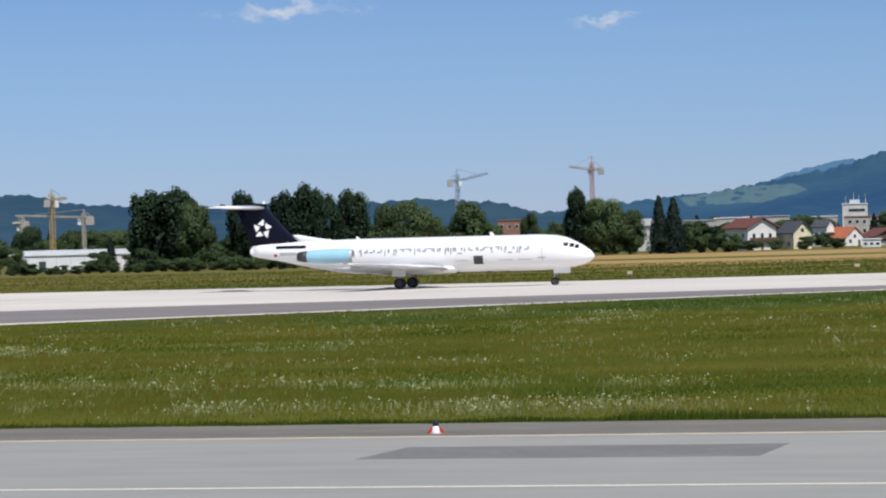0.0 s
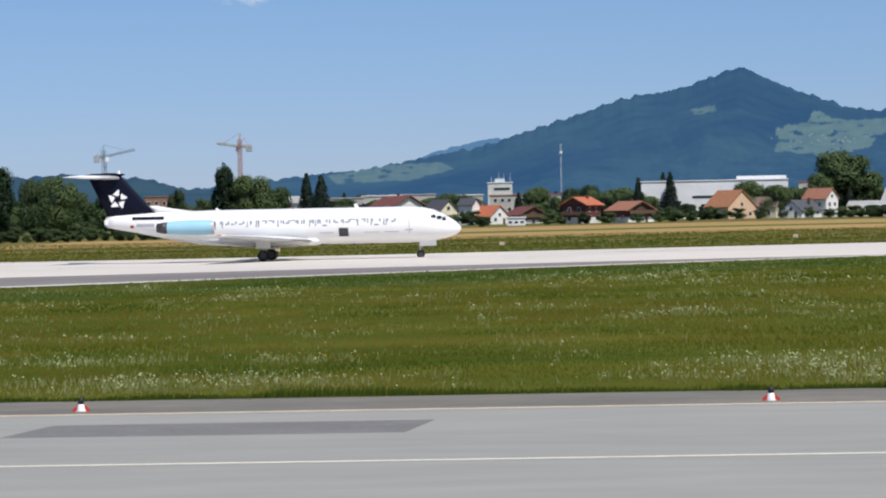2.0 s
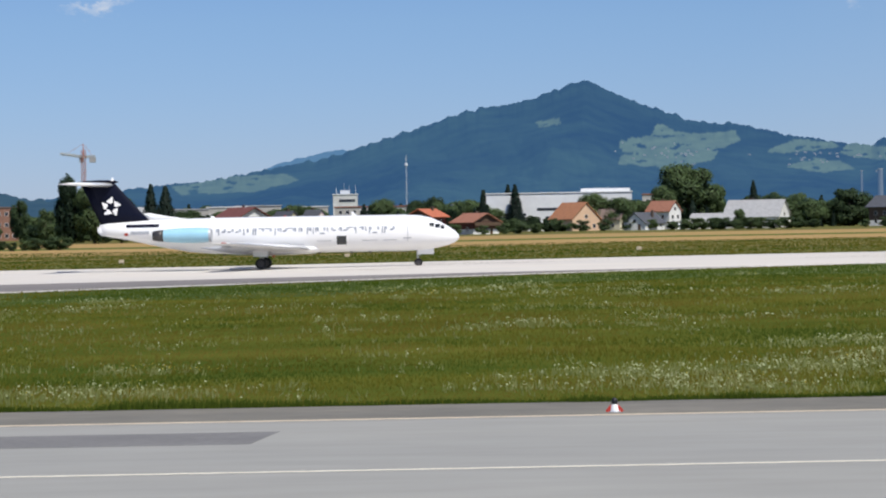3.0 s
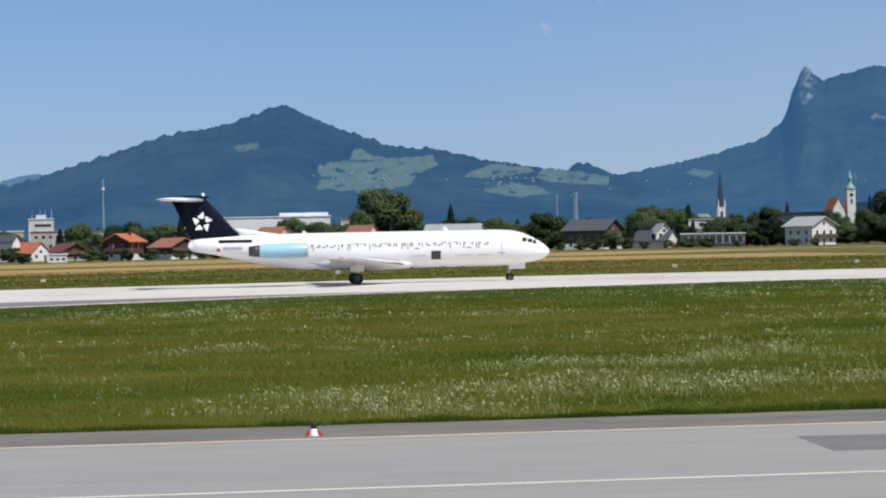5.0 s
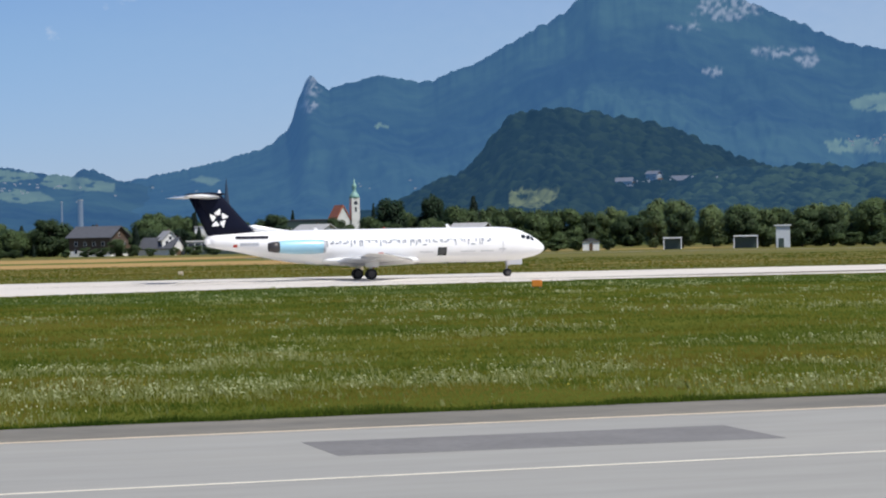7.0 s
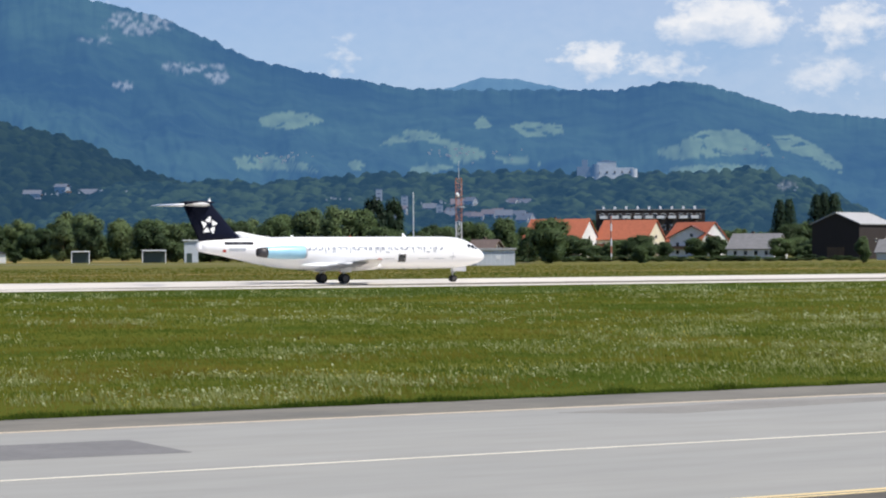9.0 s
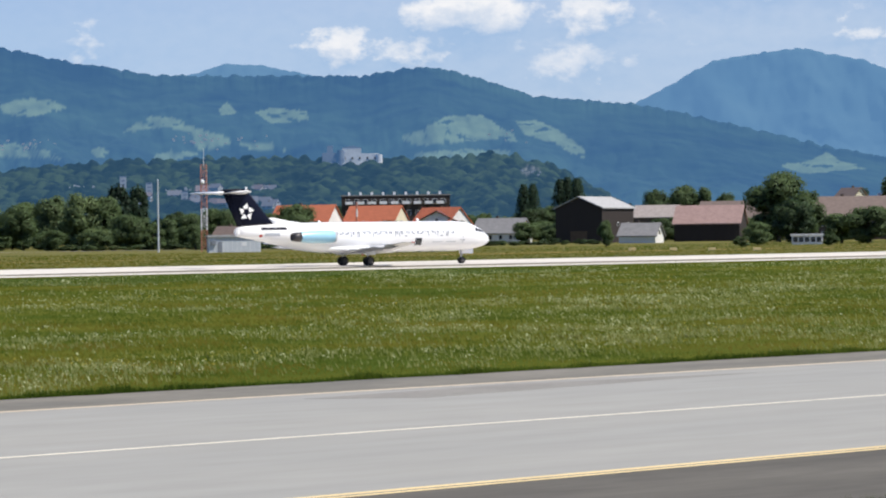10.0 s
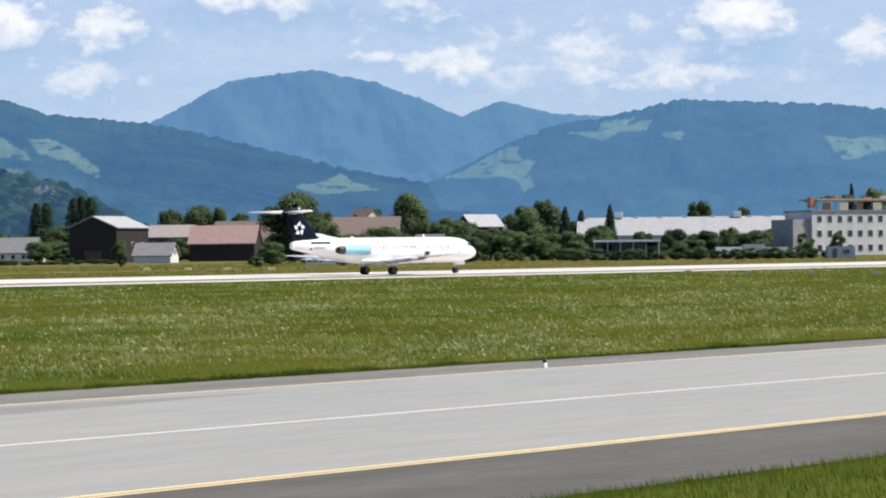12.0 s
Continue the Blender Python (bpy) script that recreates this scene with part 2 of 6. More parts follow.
def add_loft(bm, rings, caps=True):
    vs = [[bm.verts.new(p) for p in r] for r in rings]
    n = len(vs[0])
    for p, q in zip(vs, vs[1:]):
        for i in range(n):
            bm.faces.new((p[i], p[(i + 1) % n], q[(i + 1) % n], q[i]))
    if caps:
        bm.faces.new(vs[0][::-1])
        bm.faces.new(vs[-1])
    return bm


def loft(rings, caps=True):
    return add_loft(bmesh.new(), rings, caps)


def add_prism(bm, outline, y0, y1):
    """A solid from an outline in x and z, from y0 to y1."""
    a = [bm.verts.new((x, y0, z)) for x, z in outline]
    b = [bm.verts.new((x, y1, z)) for x, z in outline]
    n = len(a)
    bm.faces.new(a)
    bm.faces.new(b[::-1])
    for i in range(n):
        bm.faces.new((a[i], a[(i + 1) % n], b[(i + 1) % n], b[i]))
    return bm


def prism(outline, y0, y1):
    return add_prism(bmesh.new(), outline, y0, y1)


def smooth_step(a, b, v):
    t = np.clip((np.asarray(v, float) - a) / (b - a), 0, 1)
    return t * t * (3 - 2 * t)


# ---- ground ----
def ground_z(x, y):
    """The airfield rises a little towards the runway, and more so to the right."""
    rise = 0.2 + 0.43 * smooth_step(-45, 60, x)
    return rise * smooth_step(70, 190, y)


def near_edge(x):
    x = np.asarray(x, float)
    return np.where(x > 80, 202.0 - 0.0437 * x, 198.5 - 55 * ((80 - np.minimum(x, 80)) / 131) ** 2)


def far_edge(x):
    return 254.0 - 0.03 * np.asarray(x, float)


def sheet(name, xs, low, high, rows, mat, lift=0.0, label="", kind="structure"):
    """A strip of ground between two edges y = low(x) and y = high(x), draped on the terrain."""
    xs = np.asarray(xs, float)
    lo, hi = np.broadcast_to(low(xs), xs.shape), np.broadcast_to(high(xs), xs.shape)
    verts, faces = [], []
    for j in range(rows + 1):
        ys = lo + (hi - lo) * j / rows
        zs = ground_z(xs, ys) + lift
        verts += list(zip(xs, ys, zs))
    n = len(xs)
    for j in range(rows):
        for i in range(n - 1):
            a = j * n + i
            faces.append((a, a + 1, a + n + 1, a + n))
    ob = new(name, mesh_of(name, verts, faces, mat, True))
    return tagged(ob, label or name.replace("_", " "), kind=kind)


def build_ground():
    mark = random.Random(41)
    xs = np.concatenate([np.linspace(-4900, -300, 24), np.linspace(-280, 620, 181), np.linspace(660, 4900, 24)])
    me_rows = np.concatenate([np.linspace(-600, 50, 14), np.linspace(55, 330, 90), np.linspace(345, 900, 30), np.linspace(1000, 4900, 14)])
    X, Y = np.meshgrid(xs, me_rows)
    Z = ground_z(X, Y)
    n = len(xs)
    verts = np.stack([X.ravel(), Y.ravel(), Z.ravel()], 1)
    faces = [(j * n + i, j * n + i + 1, (j + 1) * n + i + 1, (j + 1) * n + i) for j in range(len(me_rows) - 1) for i in range(n - 1)]
    me = mesh_of("ground", verts.tolist(), faces, M["grass"], True)
    me.materials.append(M["dry"])
    me.materials.append(M["far_land"])
    idx = []
    for f in me.polygons:
        c = f.center
        idx.append(0 if c.y < 232 else (1 if c.y < 1000 and abs(c.x) < 1500 else 2))
    me.polygons.foreach_set("material_index", idx)
    tagged(new("ground", me), "green airfield meadow that runs out to the town", kind="structure")
    fine = np.linspace(-400, 600, 201)
    k = lambda v: (lambda x: np.full_like(x, v))
    sheet("taxiway", fine, k(33.4), k(55.1), 8, M["asphalt_light"], 0.012, "pale grey asphalt taxiway with worn paint lines")
    sheet("taxiway_shoulder", fine, k(26.9), k(33.4), 3, M["asphalt_dark"], 0.012, "dark asphalt shoulder of the taxiway")
    sheet("taxiway_shoulder", fine, k(55.1), k(59.3), 3, M["asphalt_shoulder"], 0.012, "brownish asphalt shoulder beside the meadow")
    sheet("centre_line", fine, k(43.6), k(43.82), 1, M["line_white"], 0.017, "thin white line along the taxiway")
    sheet("edge_line", fine, k(54.95), k(55.3), 1, M["line_edge"], 0.018, "worn cream edge line of the taxiway")
    for y0, y1 in ((33.12, 33.31), (33.43, 33.66)):
        sheet("edge_line", fine, k(y0), k(y1), 1, M["line_yellow"], 0.018, "one of two yellow edge lines of the taxiway")
    lush = np.linspace(-45, 150, 80)
    sheet("lush_strip", lush, lambda x: near_edge(x) - 26 + 5 * np.sin(x * 0.11) + 3 * np.sin(x * 0.31), lambda x: near_edge(x) - 1.0, 6, M["lush"], 0.006, "strip of lush darker grass beside the runway")
    run = np.linspace(-500, 900, 281)
    sheet("runway", run, lambda x: 206.0 - 0.0437 * x, far_edge, 12, M["runway"], 0.014, "pale concrete runway")
    sheet("runway_joint", np.linspace(60, 900, 160), lambda x: 214.0 - 0.0437 * x, lambda x: 214.4 - 0.0437 * x + 10.5 * smooth_step(60, 150, x), 2, M["line_tan"], 0.02, "worn tan strip along the runway")
    for k0 in range(34):
        # tyre marks and seams, each a thin dark streak along the runway
        x0, y0, ln, w = mark.uniform(-90, 130), mark.uniform(208, 246), mark.uniform(6, 26), mark.uniform(0.15, 0.7)
        xs = np.linspace(x0, x0 + ln, 8)
        sheet("tyre_mark", xs, lambda x: y0 - 0.0437 * x - 0.5 * w * np.sin((x - x0) / ln * math.pi), lambda x: y0 - 0.0437 * x + 0.5 * w * np.sin((x - x0) / ln * math.pi) + 0.02, 1, M["line_tan"], 0.028, "thin worn streak on the runway")
    left = np.linspace(-220, 80, 121)
    sheet("runway_exit", left, near_edge, lambda x: 206.3 - 0.0437 * x, 8, M["runway"], 0.012, "pale concrete exit that widens beside the runway")
    dark = np.linspace(-220, 28, 90)
    sheet("runway_exit_asphalt", dark, lambda x: near_edge(x) + 2.2 + (28 - x) * 0.02, lambda x: near_edge(x) + 2.4 + 0.44 * (28 - x), 8, M["runway_dark"], 0.02, "darker asphalt strip across the runway exit")


build_ground()


def repair_patch(corners, label, mat="patch"):
    verts = [(x, y, 0.016) for x, y in corners] + [(x, y, 0.0) for x, y in corners]
    n = len(corners)
    faces = [tuple(range(n))] + [(i, i + n, (i + 1) % n + n, (i + 1) % n) for i in range(n)]
    ob = new("repair_patch", mesh_of("repair_patch", verts, faces, M[mat]))
    tagged(ob, label, kind="structure")


repair_patch([(-10.7, 49.5), (-2.8, 49.4), (-2.35, 52.3), (-10.2, 52.3)], "darker rectangular asphalt repair on the taxiway")
repair_patch([(14.2, 48.2), (23.6, 47.6), (24.0, 51.5), (14.5, 51.9)], "long dark asphalt repair on the taxiway")
repair_patch([(36.8, 53.6), (39.2, 51.6), (52.5, 53.3), (44, 54.4)], "thin wedge of weathered asphalt repair at the taxiway edge", "patch_pale")


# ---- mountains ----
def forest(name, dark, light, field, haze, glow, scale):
    """Wooded slopes with open meadows; far off, so blue haze is painted in as a faint emission."""
    m, n, l = nodes_of(name)
    b = n["Principled BSDF"]
    b.inputs["Roughness"].default_value, b.inputs["Specular IOR Level"].default_value = 0.95, 0.05
    co = n.new("ShaderNodeTexCoord")
    a, f = n.new("ShaderNodeTexNoise"), n.new("ShaderNodeTexNoise")
    a.inputs["Scale"].default_value, a.inputs["Detail"].default_value = scale * 0.12, 6.0
    f.inputs["Scale"].default_value, f.inputs["Detail"].default_value = scale, 5.0
    for k in (a, f):
        l.new(co.outputs["Object"], k.inputs["Vector"])
    mixn = n.new("ShaderNodeMath")
    mixn.operation = "MULTIPLY_ADD"
    mixn.inputs[1].default_value = 0.6
    l.new(f.outputs["Fac"], mixn.inputs[0])
    l.new(a.outputs["Fac"], mixn.inputs[2])
    ramp = n.new("ShaderNodeValToRGB")
    ramp.color_ramp.elements[0].position, ramp.color_ramp.elements[1].position = 0.6, 1.0
    ramp.color_ramp.elements[0].color, ramp.color_ramp.elements[1].color = (*dark, 1), (*light, 1)
    crown = n.new("ShaderNodeAttribute")
    crown.attribute_name = "crown"
    tone = n.new("ShaderNodeMath")
    l.new(mixn.outputs[0], tone.inputs[0])
    l.new(crown.outputs["Fac"], tone.inputs[1])
    l.new(tone.outputs[0], ramp.inputs["Fac"])
    prev = ramp.outputs["Color"]
    for attr, col in (("meadow", field), ("rock", (0.19, 0.195, 0.20))):
        at = n.new("ShaderNodeAttribute")
        at.attribute_name = attr
        mx = n.new("ShaderNodeMix")
        mx.data_type = "RGBA"
        mx.inputs["B"].default_value = (*col, 1)
        l.new(at.outputs["Fac"], mx.inputs["Factor"])
        l.new(prev, mx.inputs["A"])
        prev = mx.outputs["Result"]
    l.new(prev, b.inputs["Base Color"])
    # emission stands in for the blue air before the slopes
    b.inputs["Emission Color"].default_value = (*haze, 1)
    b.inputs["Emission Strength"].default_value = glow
    return m


def fbm(x, y, z=0.0, octaves=4):
    return noise.fractal(Vector((x, y, z)), 1.0, 2.0, octaves)


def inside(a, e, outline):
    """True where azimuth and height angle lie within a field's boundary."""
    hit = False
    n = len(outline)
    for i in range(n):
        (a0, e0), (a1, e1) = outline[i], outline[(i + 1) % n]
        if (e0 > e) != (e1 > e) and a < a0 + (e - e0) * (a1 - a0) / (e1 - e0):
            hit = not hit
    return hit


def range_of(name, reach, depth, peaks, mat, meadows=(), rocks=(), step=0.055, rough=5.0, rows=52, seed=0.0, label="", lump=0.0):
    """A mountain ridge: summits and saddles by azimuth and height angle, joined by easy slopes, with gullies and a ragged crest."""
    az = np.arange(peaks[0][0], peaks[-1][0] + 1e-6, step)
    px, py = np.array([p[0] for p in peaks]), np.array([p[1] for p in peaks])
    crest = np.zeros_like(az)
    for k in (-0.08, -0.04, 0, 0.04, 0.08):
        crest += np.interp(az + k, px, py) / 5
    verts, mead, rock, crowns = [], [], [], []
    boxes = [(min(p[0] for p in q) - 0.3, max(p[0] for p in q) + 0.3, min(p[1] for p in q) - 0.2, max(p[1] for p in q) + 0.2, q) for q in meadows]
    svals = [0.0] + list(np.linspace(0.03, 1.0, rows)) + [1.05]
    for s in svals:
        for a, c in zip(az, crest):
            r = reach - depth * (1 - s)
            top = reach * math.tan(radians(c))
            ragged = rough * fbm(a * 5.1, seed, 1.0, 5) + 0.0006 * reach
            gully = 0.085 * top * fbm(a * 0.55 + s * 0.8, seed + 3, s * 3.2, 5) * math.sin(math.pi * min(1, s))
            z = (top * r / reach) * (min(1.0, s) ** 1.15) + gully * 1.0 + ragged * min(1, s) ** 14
            if lump:
                near, seat = noise.voronoi(Vector((a * reach * 0.0016, s * depth / 12, seed)))
                z += (lump * (1 - min(1, near[0] * 1.25) ** 2) + 0.8 * fbm(a * 3, s * 9, seed, 3)) * min(1, 4 * s)
                # each crown's own tone, with shade darkened in towards its edge
                crowns.append(0.6 * ((seat[0].x * 7.31 + seat[0].y * 3.77) % 1.0 - 0.5) - 0.25 * near[0])
            else:
                crowns.append(0.0)
            if s > 1:
                z *= 0.93
            if s == 0:
                z = -2
            r2 = r + 30 * fbm(a * 0.9, s * 3, seed + 5)
            verts.append((r2 * math.sin(radians(a)), r2 * math.cos(radians(a)), z))
            e = math.degrees(math.atan2(z - EYE_Z, r2))
            wob = 0.75 * fbm(a * 1.5, e * 4.5, seed + 9, 5)
            mm = 0.0
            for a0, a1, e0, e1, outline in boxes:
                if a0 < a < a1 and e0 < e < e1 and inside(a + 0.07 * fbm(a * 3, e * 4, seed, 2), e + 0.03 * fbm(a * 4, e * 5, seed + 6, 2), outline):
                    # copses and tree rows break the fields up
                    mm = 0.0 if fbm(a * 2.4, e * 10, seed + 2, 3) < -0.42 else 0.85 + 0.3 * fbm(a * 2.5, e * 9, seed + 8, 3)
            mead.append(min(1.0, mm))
            rr = 0.0
            for ma, mel, mw, mh in rocks:
                q = ((a - ma) / mw) ** 2 + ((e - mel) / mh) ** 2
                rr = max(rr, min(1, max(0, (1.0 - q + 1.6 * wob) * 2)))
            rock.append(rr * min(0.65, max(0.0, 0.35 + 1.5 * fbm(a * 9, e * 9, seed + 4, 4))))
    n = len(az)
    faces = [(j * n + i, j * n + i + 1, (j + 1) * n + i + 1, (j + 1) * n + i) for j in range(len(svals) - 1) for i in range(n - 1)]
    me = mesh_of(name, verts, faces, mat, True)
    for nm, vals in (("meadow", mead), ("rock", rock), ("crown", crowns)):
        at = me.attributes.new(nm, "FLOAT", "POINT")
        at.data.foreach_set("value", vals)
    return tagged(new(name, me), label, kind="structure")


# haze and glow set how much blue air is painted over each range
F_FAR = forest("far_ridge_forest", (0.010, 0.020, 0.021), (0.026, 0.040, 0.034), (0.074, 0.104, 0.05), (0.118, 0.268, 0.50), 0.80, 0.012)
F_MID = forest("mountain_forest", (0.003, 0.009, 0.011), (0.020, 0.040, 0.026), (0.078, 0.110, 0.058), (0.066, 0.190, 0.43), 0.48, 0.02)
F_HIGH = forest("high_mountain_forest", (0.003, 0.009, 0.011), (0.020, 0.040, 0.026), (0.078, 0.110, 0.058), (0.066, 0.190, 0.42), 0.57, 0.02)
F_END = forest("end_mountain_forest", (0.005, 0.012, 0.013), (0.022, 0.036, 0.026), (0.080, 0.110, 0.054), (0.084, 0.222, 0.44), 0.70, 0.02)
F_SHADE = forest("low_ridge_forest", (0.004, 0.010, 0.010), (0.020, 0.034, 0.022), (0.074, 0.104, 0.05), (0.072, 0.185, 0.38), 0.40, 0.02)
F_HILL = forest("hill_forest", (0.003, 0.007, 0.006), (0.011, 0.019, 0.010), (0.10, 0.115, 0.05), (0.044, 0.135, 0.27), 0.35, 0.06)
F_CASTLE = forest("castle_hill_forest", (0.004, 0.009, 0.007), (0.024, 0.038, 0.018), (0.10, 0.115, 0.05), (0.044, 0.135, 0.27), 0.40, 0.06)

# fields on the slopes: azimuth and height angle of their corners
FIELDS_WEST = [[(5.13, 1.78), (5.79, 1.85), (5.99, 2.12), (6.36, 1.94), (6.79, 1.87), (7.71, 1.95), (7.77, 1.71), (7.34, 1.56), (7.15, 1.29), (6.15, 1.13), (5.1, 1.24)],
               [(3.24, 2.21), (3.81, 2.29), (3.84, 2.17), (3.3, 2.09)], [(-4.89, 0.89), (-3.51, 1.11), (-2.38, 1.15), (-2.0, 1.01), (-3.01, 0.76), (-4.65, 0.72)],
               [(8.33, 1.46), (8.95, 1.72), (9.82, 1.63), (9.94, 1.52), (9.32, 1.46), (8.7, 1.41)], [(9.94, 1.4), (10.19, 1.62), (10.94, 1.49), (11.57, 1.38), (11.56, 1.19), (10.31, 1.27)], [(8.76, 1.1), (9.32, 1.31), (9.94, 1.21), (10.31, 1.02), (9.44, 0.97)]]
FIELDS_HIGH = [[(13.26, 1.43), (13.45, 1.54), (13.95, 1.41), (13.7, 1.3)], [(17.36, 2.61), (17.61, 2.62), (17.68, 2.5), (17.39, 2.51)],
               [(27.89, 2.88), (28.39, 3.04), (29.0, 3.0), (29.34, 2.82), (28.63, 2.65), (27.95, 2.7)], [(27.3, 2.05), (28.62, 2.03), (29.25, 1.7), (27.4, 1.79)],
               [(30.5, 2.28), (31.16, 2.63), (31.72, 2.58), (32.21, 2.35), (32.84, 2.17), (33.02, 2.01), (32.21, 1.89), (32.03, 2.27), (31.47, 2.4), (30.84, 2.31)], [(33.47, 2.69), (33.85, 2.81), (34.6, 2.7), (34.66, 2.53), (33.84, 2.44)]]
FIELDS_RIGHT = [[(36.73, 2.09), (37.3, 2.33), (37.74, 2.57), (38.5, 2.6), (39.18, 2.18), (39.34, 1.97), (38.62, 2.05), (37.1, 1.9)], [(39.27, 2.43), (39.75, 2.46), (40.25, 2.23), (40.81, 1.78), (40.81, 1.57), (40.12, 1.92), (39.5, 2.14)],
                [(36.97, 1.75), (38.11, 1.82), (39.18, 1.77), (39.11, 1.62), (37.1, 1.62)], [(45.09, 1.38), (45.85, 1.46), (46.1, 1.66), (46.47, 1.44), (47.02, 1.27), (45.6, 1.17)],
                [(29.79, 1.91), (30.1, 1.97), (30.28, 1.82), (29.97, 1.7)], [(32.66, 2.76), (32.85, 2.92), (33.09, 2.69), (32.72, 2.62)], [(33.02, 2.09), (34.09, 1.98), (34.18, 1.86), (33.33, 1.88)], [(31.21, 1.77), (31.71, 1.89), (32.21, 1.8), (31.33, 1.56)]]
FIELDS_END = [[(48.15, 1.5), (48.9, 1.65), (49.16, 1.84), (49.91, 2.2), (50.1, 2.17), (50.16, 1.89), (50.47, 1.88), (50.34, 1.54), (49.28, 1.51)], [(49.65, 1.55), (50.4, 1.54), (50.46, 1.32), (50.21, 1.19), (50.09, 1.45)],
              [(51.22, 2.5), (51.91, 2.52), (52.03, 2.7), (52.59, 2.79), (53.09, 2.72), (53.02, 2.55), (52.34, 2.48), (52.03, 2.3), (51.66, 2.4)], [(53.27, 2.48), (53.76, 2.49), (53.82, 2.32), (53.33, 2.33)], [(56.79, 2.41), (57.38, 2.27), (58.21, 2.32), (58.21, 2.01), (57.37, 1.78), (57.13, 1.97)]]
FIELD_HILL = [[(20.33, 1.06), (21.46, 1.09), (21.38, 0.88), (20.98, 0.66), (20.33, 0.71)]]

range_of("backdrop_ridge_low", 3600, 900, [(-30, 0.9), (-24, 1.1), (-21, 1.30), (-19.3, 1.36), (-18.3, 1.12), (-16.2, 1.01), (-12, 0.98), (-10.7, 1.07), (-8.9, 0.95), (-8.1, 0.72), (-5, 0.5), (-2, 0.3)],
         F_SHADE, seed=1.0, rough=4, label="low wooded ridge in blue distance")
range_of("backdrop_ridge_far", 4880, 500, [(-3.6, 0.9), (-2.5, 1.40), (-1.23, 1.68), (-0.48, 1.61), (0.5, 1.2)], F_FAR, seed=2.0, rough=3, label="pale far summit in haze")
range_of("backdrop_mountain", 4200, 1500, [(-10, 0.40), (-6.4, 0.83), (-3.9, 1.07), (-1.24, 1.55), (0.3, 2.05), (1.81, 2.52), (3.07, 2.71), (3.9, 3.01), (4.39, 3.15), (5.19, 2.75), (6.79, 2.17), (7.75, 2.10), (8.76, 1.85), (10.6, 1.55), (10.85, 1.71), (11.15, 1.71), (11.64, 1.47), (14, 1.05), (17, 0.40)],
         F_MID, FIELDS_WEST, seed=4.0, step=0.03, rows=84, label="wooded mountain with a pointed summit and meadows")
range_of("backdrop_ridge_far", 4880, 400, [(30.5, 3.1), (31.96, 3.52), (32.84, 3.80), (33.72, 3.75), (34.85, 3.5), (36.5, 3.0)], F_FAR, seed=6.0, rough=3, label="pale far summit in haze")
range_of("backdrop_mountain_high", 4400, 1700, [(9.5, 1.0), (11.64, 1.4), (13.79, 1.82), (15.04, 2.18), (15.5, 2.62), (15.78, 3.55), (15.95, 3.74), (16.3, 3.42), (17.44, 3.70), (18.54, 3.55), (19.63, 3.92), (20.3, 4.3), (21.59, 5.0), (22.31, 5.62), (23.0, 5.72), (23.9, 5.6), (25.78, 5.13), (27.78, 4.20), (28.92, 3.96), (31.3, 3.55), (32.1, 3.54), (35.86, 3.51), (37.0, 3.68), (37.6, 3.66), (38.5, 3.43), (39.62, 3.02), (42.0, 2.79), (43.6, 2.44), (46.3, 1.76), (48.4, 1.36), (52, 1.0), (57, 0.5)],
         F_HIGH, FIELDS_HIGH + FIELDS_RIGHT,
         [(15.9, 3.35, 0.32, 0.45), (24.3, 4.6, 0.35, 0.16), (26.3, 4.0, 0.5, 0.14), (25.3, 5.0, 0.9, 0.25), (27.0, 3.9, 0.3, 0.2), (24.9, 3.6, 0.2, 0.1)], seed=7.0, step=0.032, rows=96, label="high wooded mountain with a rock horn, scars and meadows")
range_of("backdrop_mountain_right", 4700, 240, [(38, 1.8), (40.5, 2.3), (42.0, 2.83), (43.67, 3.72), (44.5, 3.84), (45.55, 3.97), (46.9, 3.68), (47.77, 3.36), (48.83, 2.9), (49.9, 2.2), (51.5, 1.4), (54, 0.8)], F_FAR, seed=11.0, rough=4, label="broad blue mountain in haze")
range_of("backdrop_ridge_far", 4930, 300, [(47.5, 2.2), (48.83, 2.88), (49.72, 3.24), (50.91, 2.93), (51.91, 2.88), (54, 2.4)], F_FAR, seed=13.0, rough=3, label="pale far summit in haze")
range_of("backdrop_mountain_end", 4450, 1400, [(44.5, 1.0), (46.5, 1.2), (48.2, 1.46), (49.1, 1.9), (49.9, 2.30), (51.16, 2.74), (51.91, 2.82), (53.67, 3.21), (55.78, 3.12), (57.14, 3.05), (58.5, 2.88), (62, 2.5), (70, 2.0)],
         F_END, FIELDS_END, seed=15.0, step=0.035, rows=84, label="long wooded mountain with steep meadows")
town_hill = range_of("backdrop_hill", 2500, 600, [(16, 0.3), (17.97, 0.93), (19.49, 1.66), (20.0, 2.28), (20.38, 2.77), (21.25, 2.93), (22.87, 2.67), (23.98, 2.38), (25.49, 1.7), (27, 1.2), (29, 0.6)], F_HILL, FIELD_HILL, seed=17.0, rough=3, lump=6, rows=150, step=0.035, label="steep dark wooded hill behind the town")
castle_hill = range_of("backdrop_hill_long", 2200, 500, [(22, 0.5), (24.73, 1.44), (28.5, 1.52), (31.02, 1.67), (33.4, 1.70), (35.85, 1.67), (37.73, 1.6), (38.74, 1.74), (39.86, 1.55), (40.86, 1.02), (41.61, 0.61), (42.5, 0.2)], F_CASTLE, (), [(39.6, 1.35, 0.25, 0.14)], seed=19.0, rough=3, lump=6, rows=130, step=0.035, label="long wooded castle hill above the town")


# ---- the airliner ----
def ring(x, zc, ry, rz, seg=28):
    pts = []
    for i in range(seg):
        a = 2 * math.pi * i / seg
        pts.append((x, ry * math.cos(a), zc + rz * math.sin(a)))
    return pts


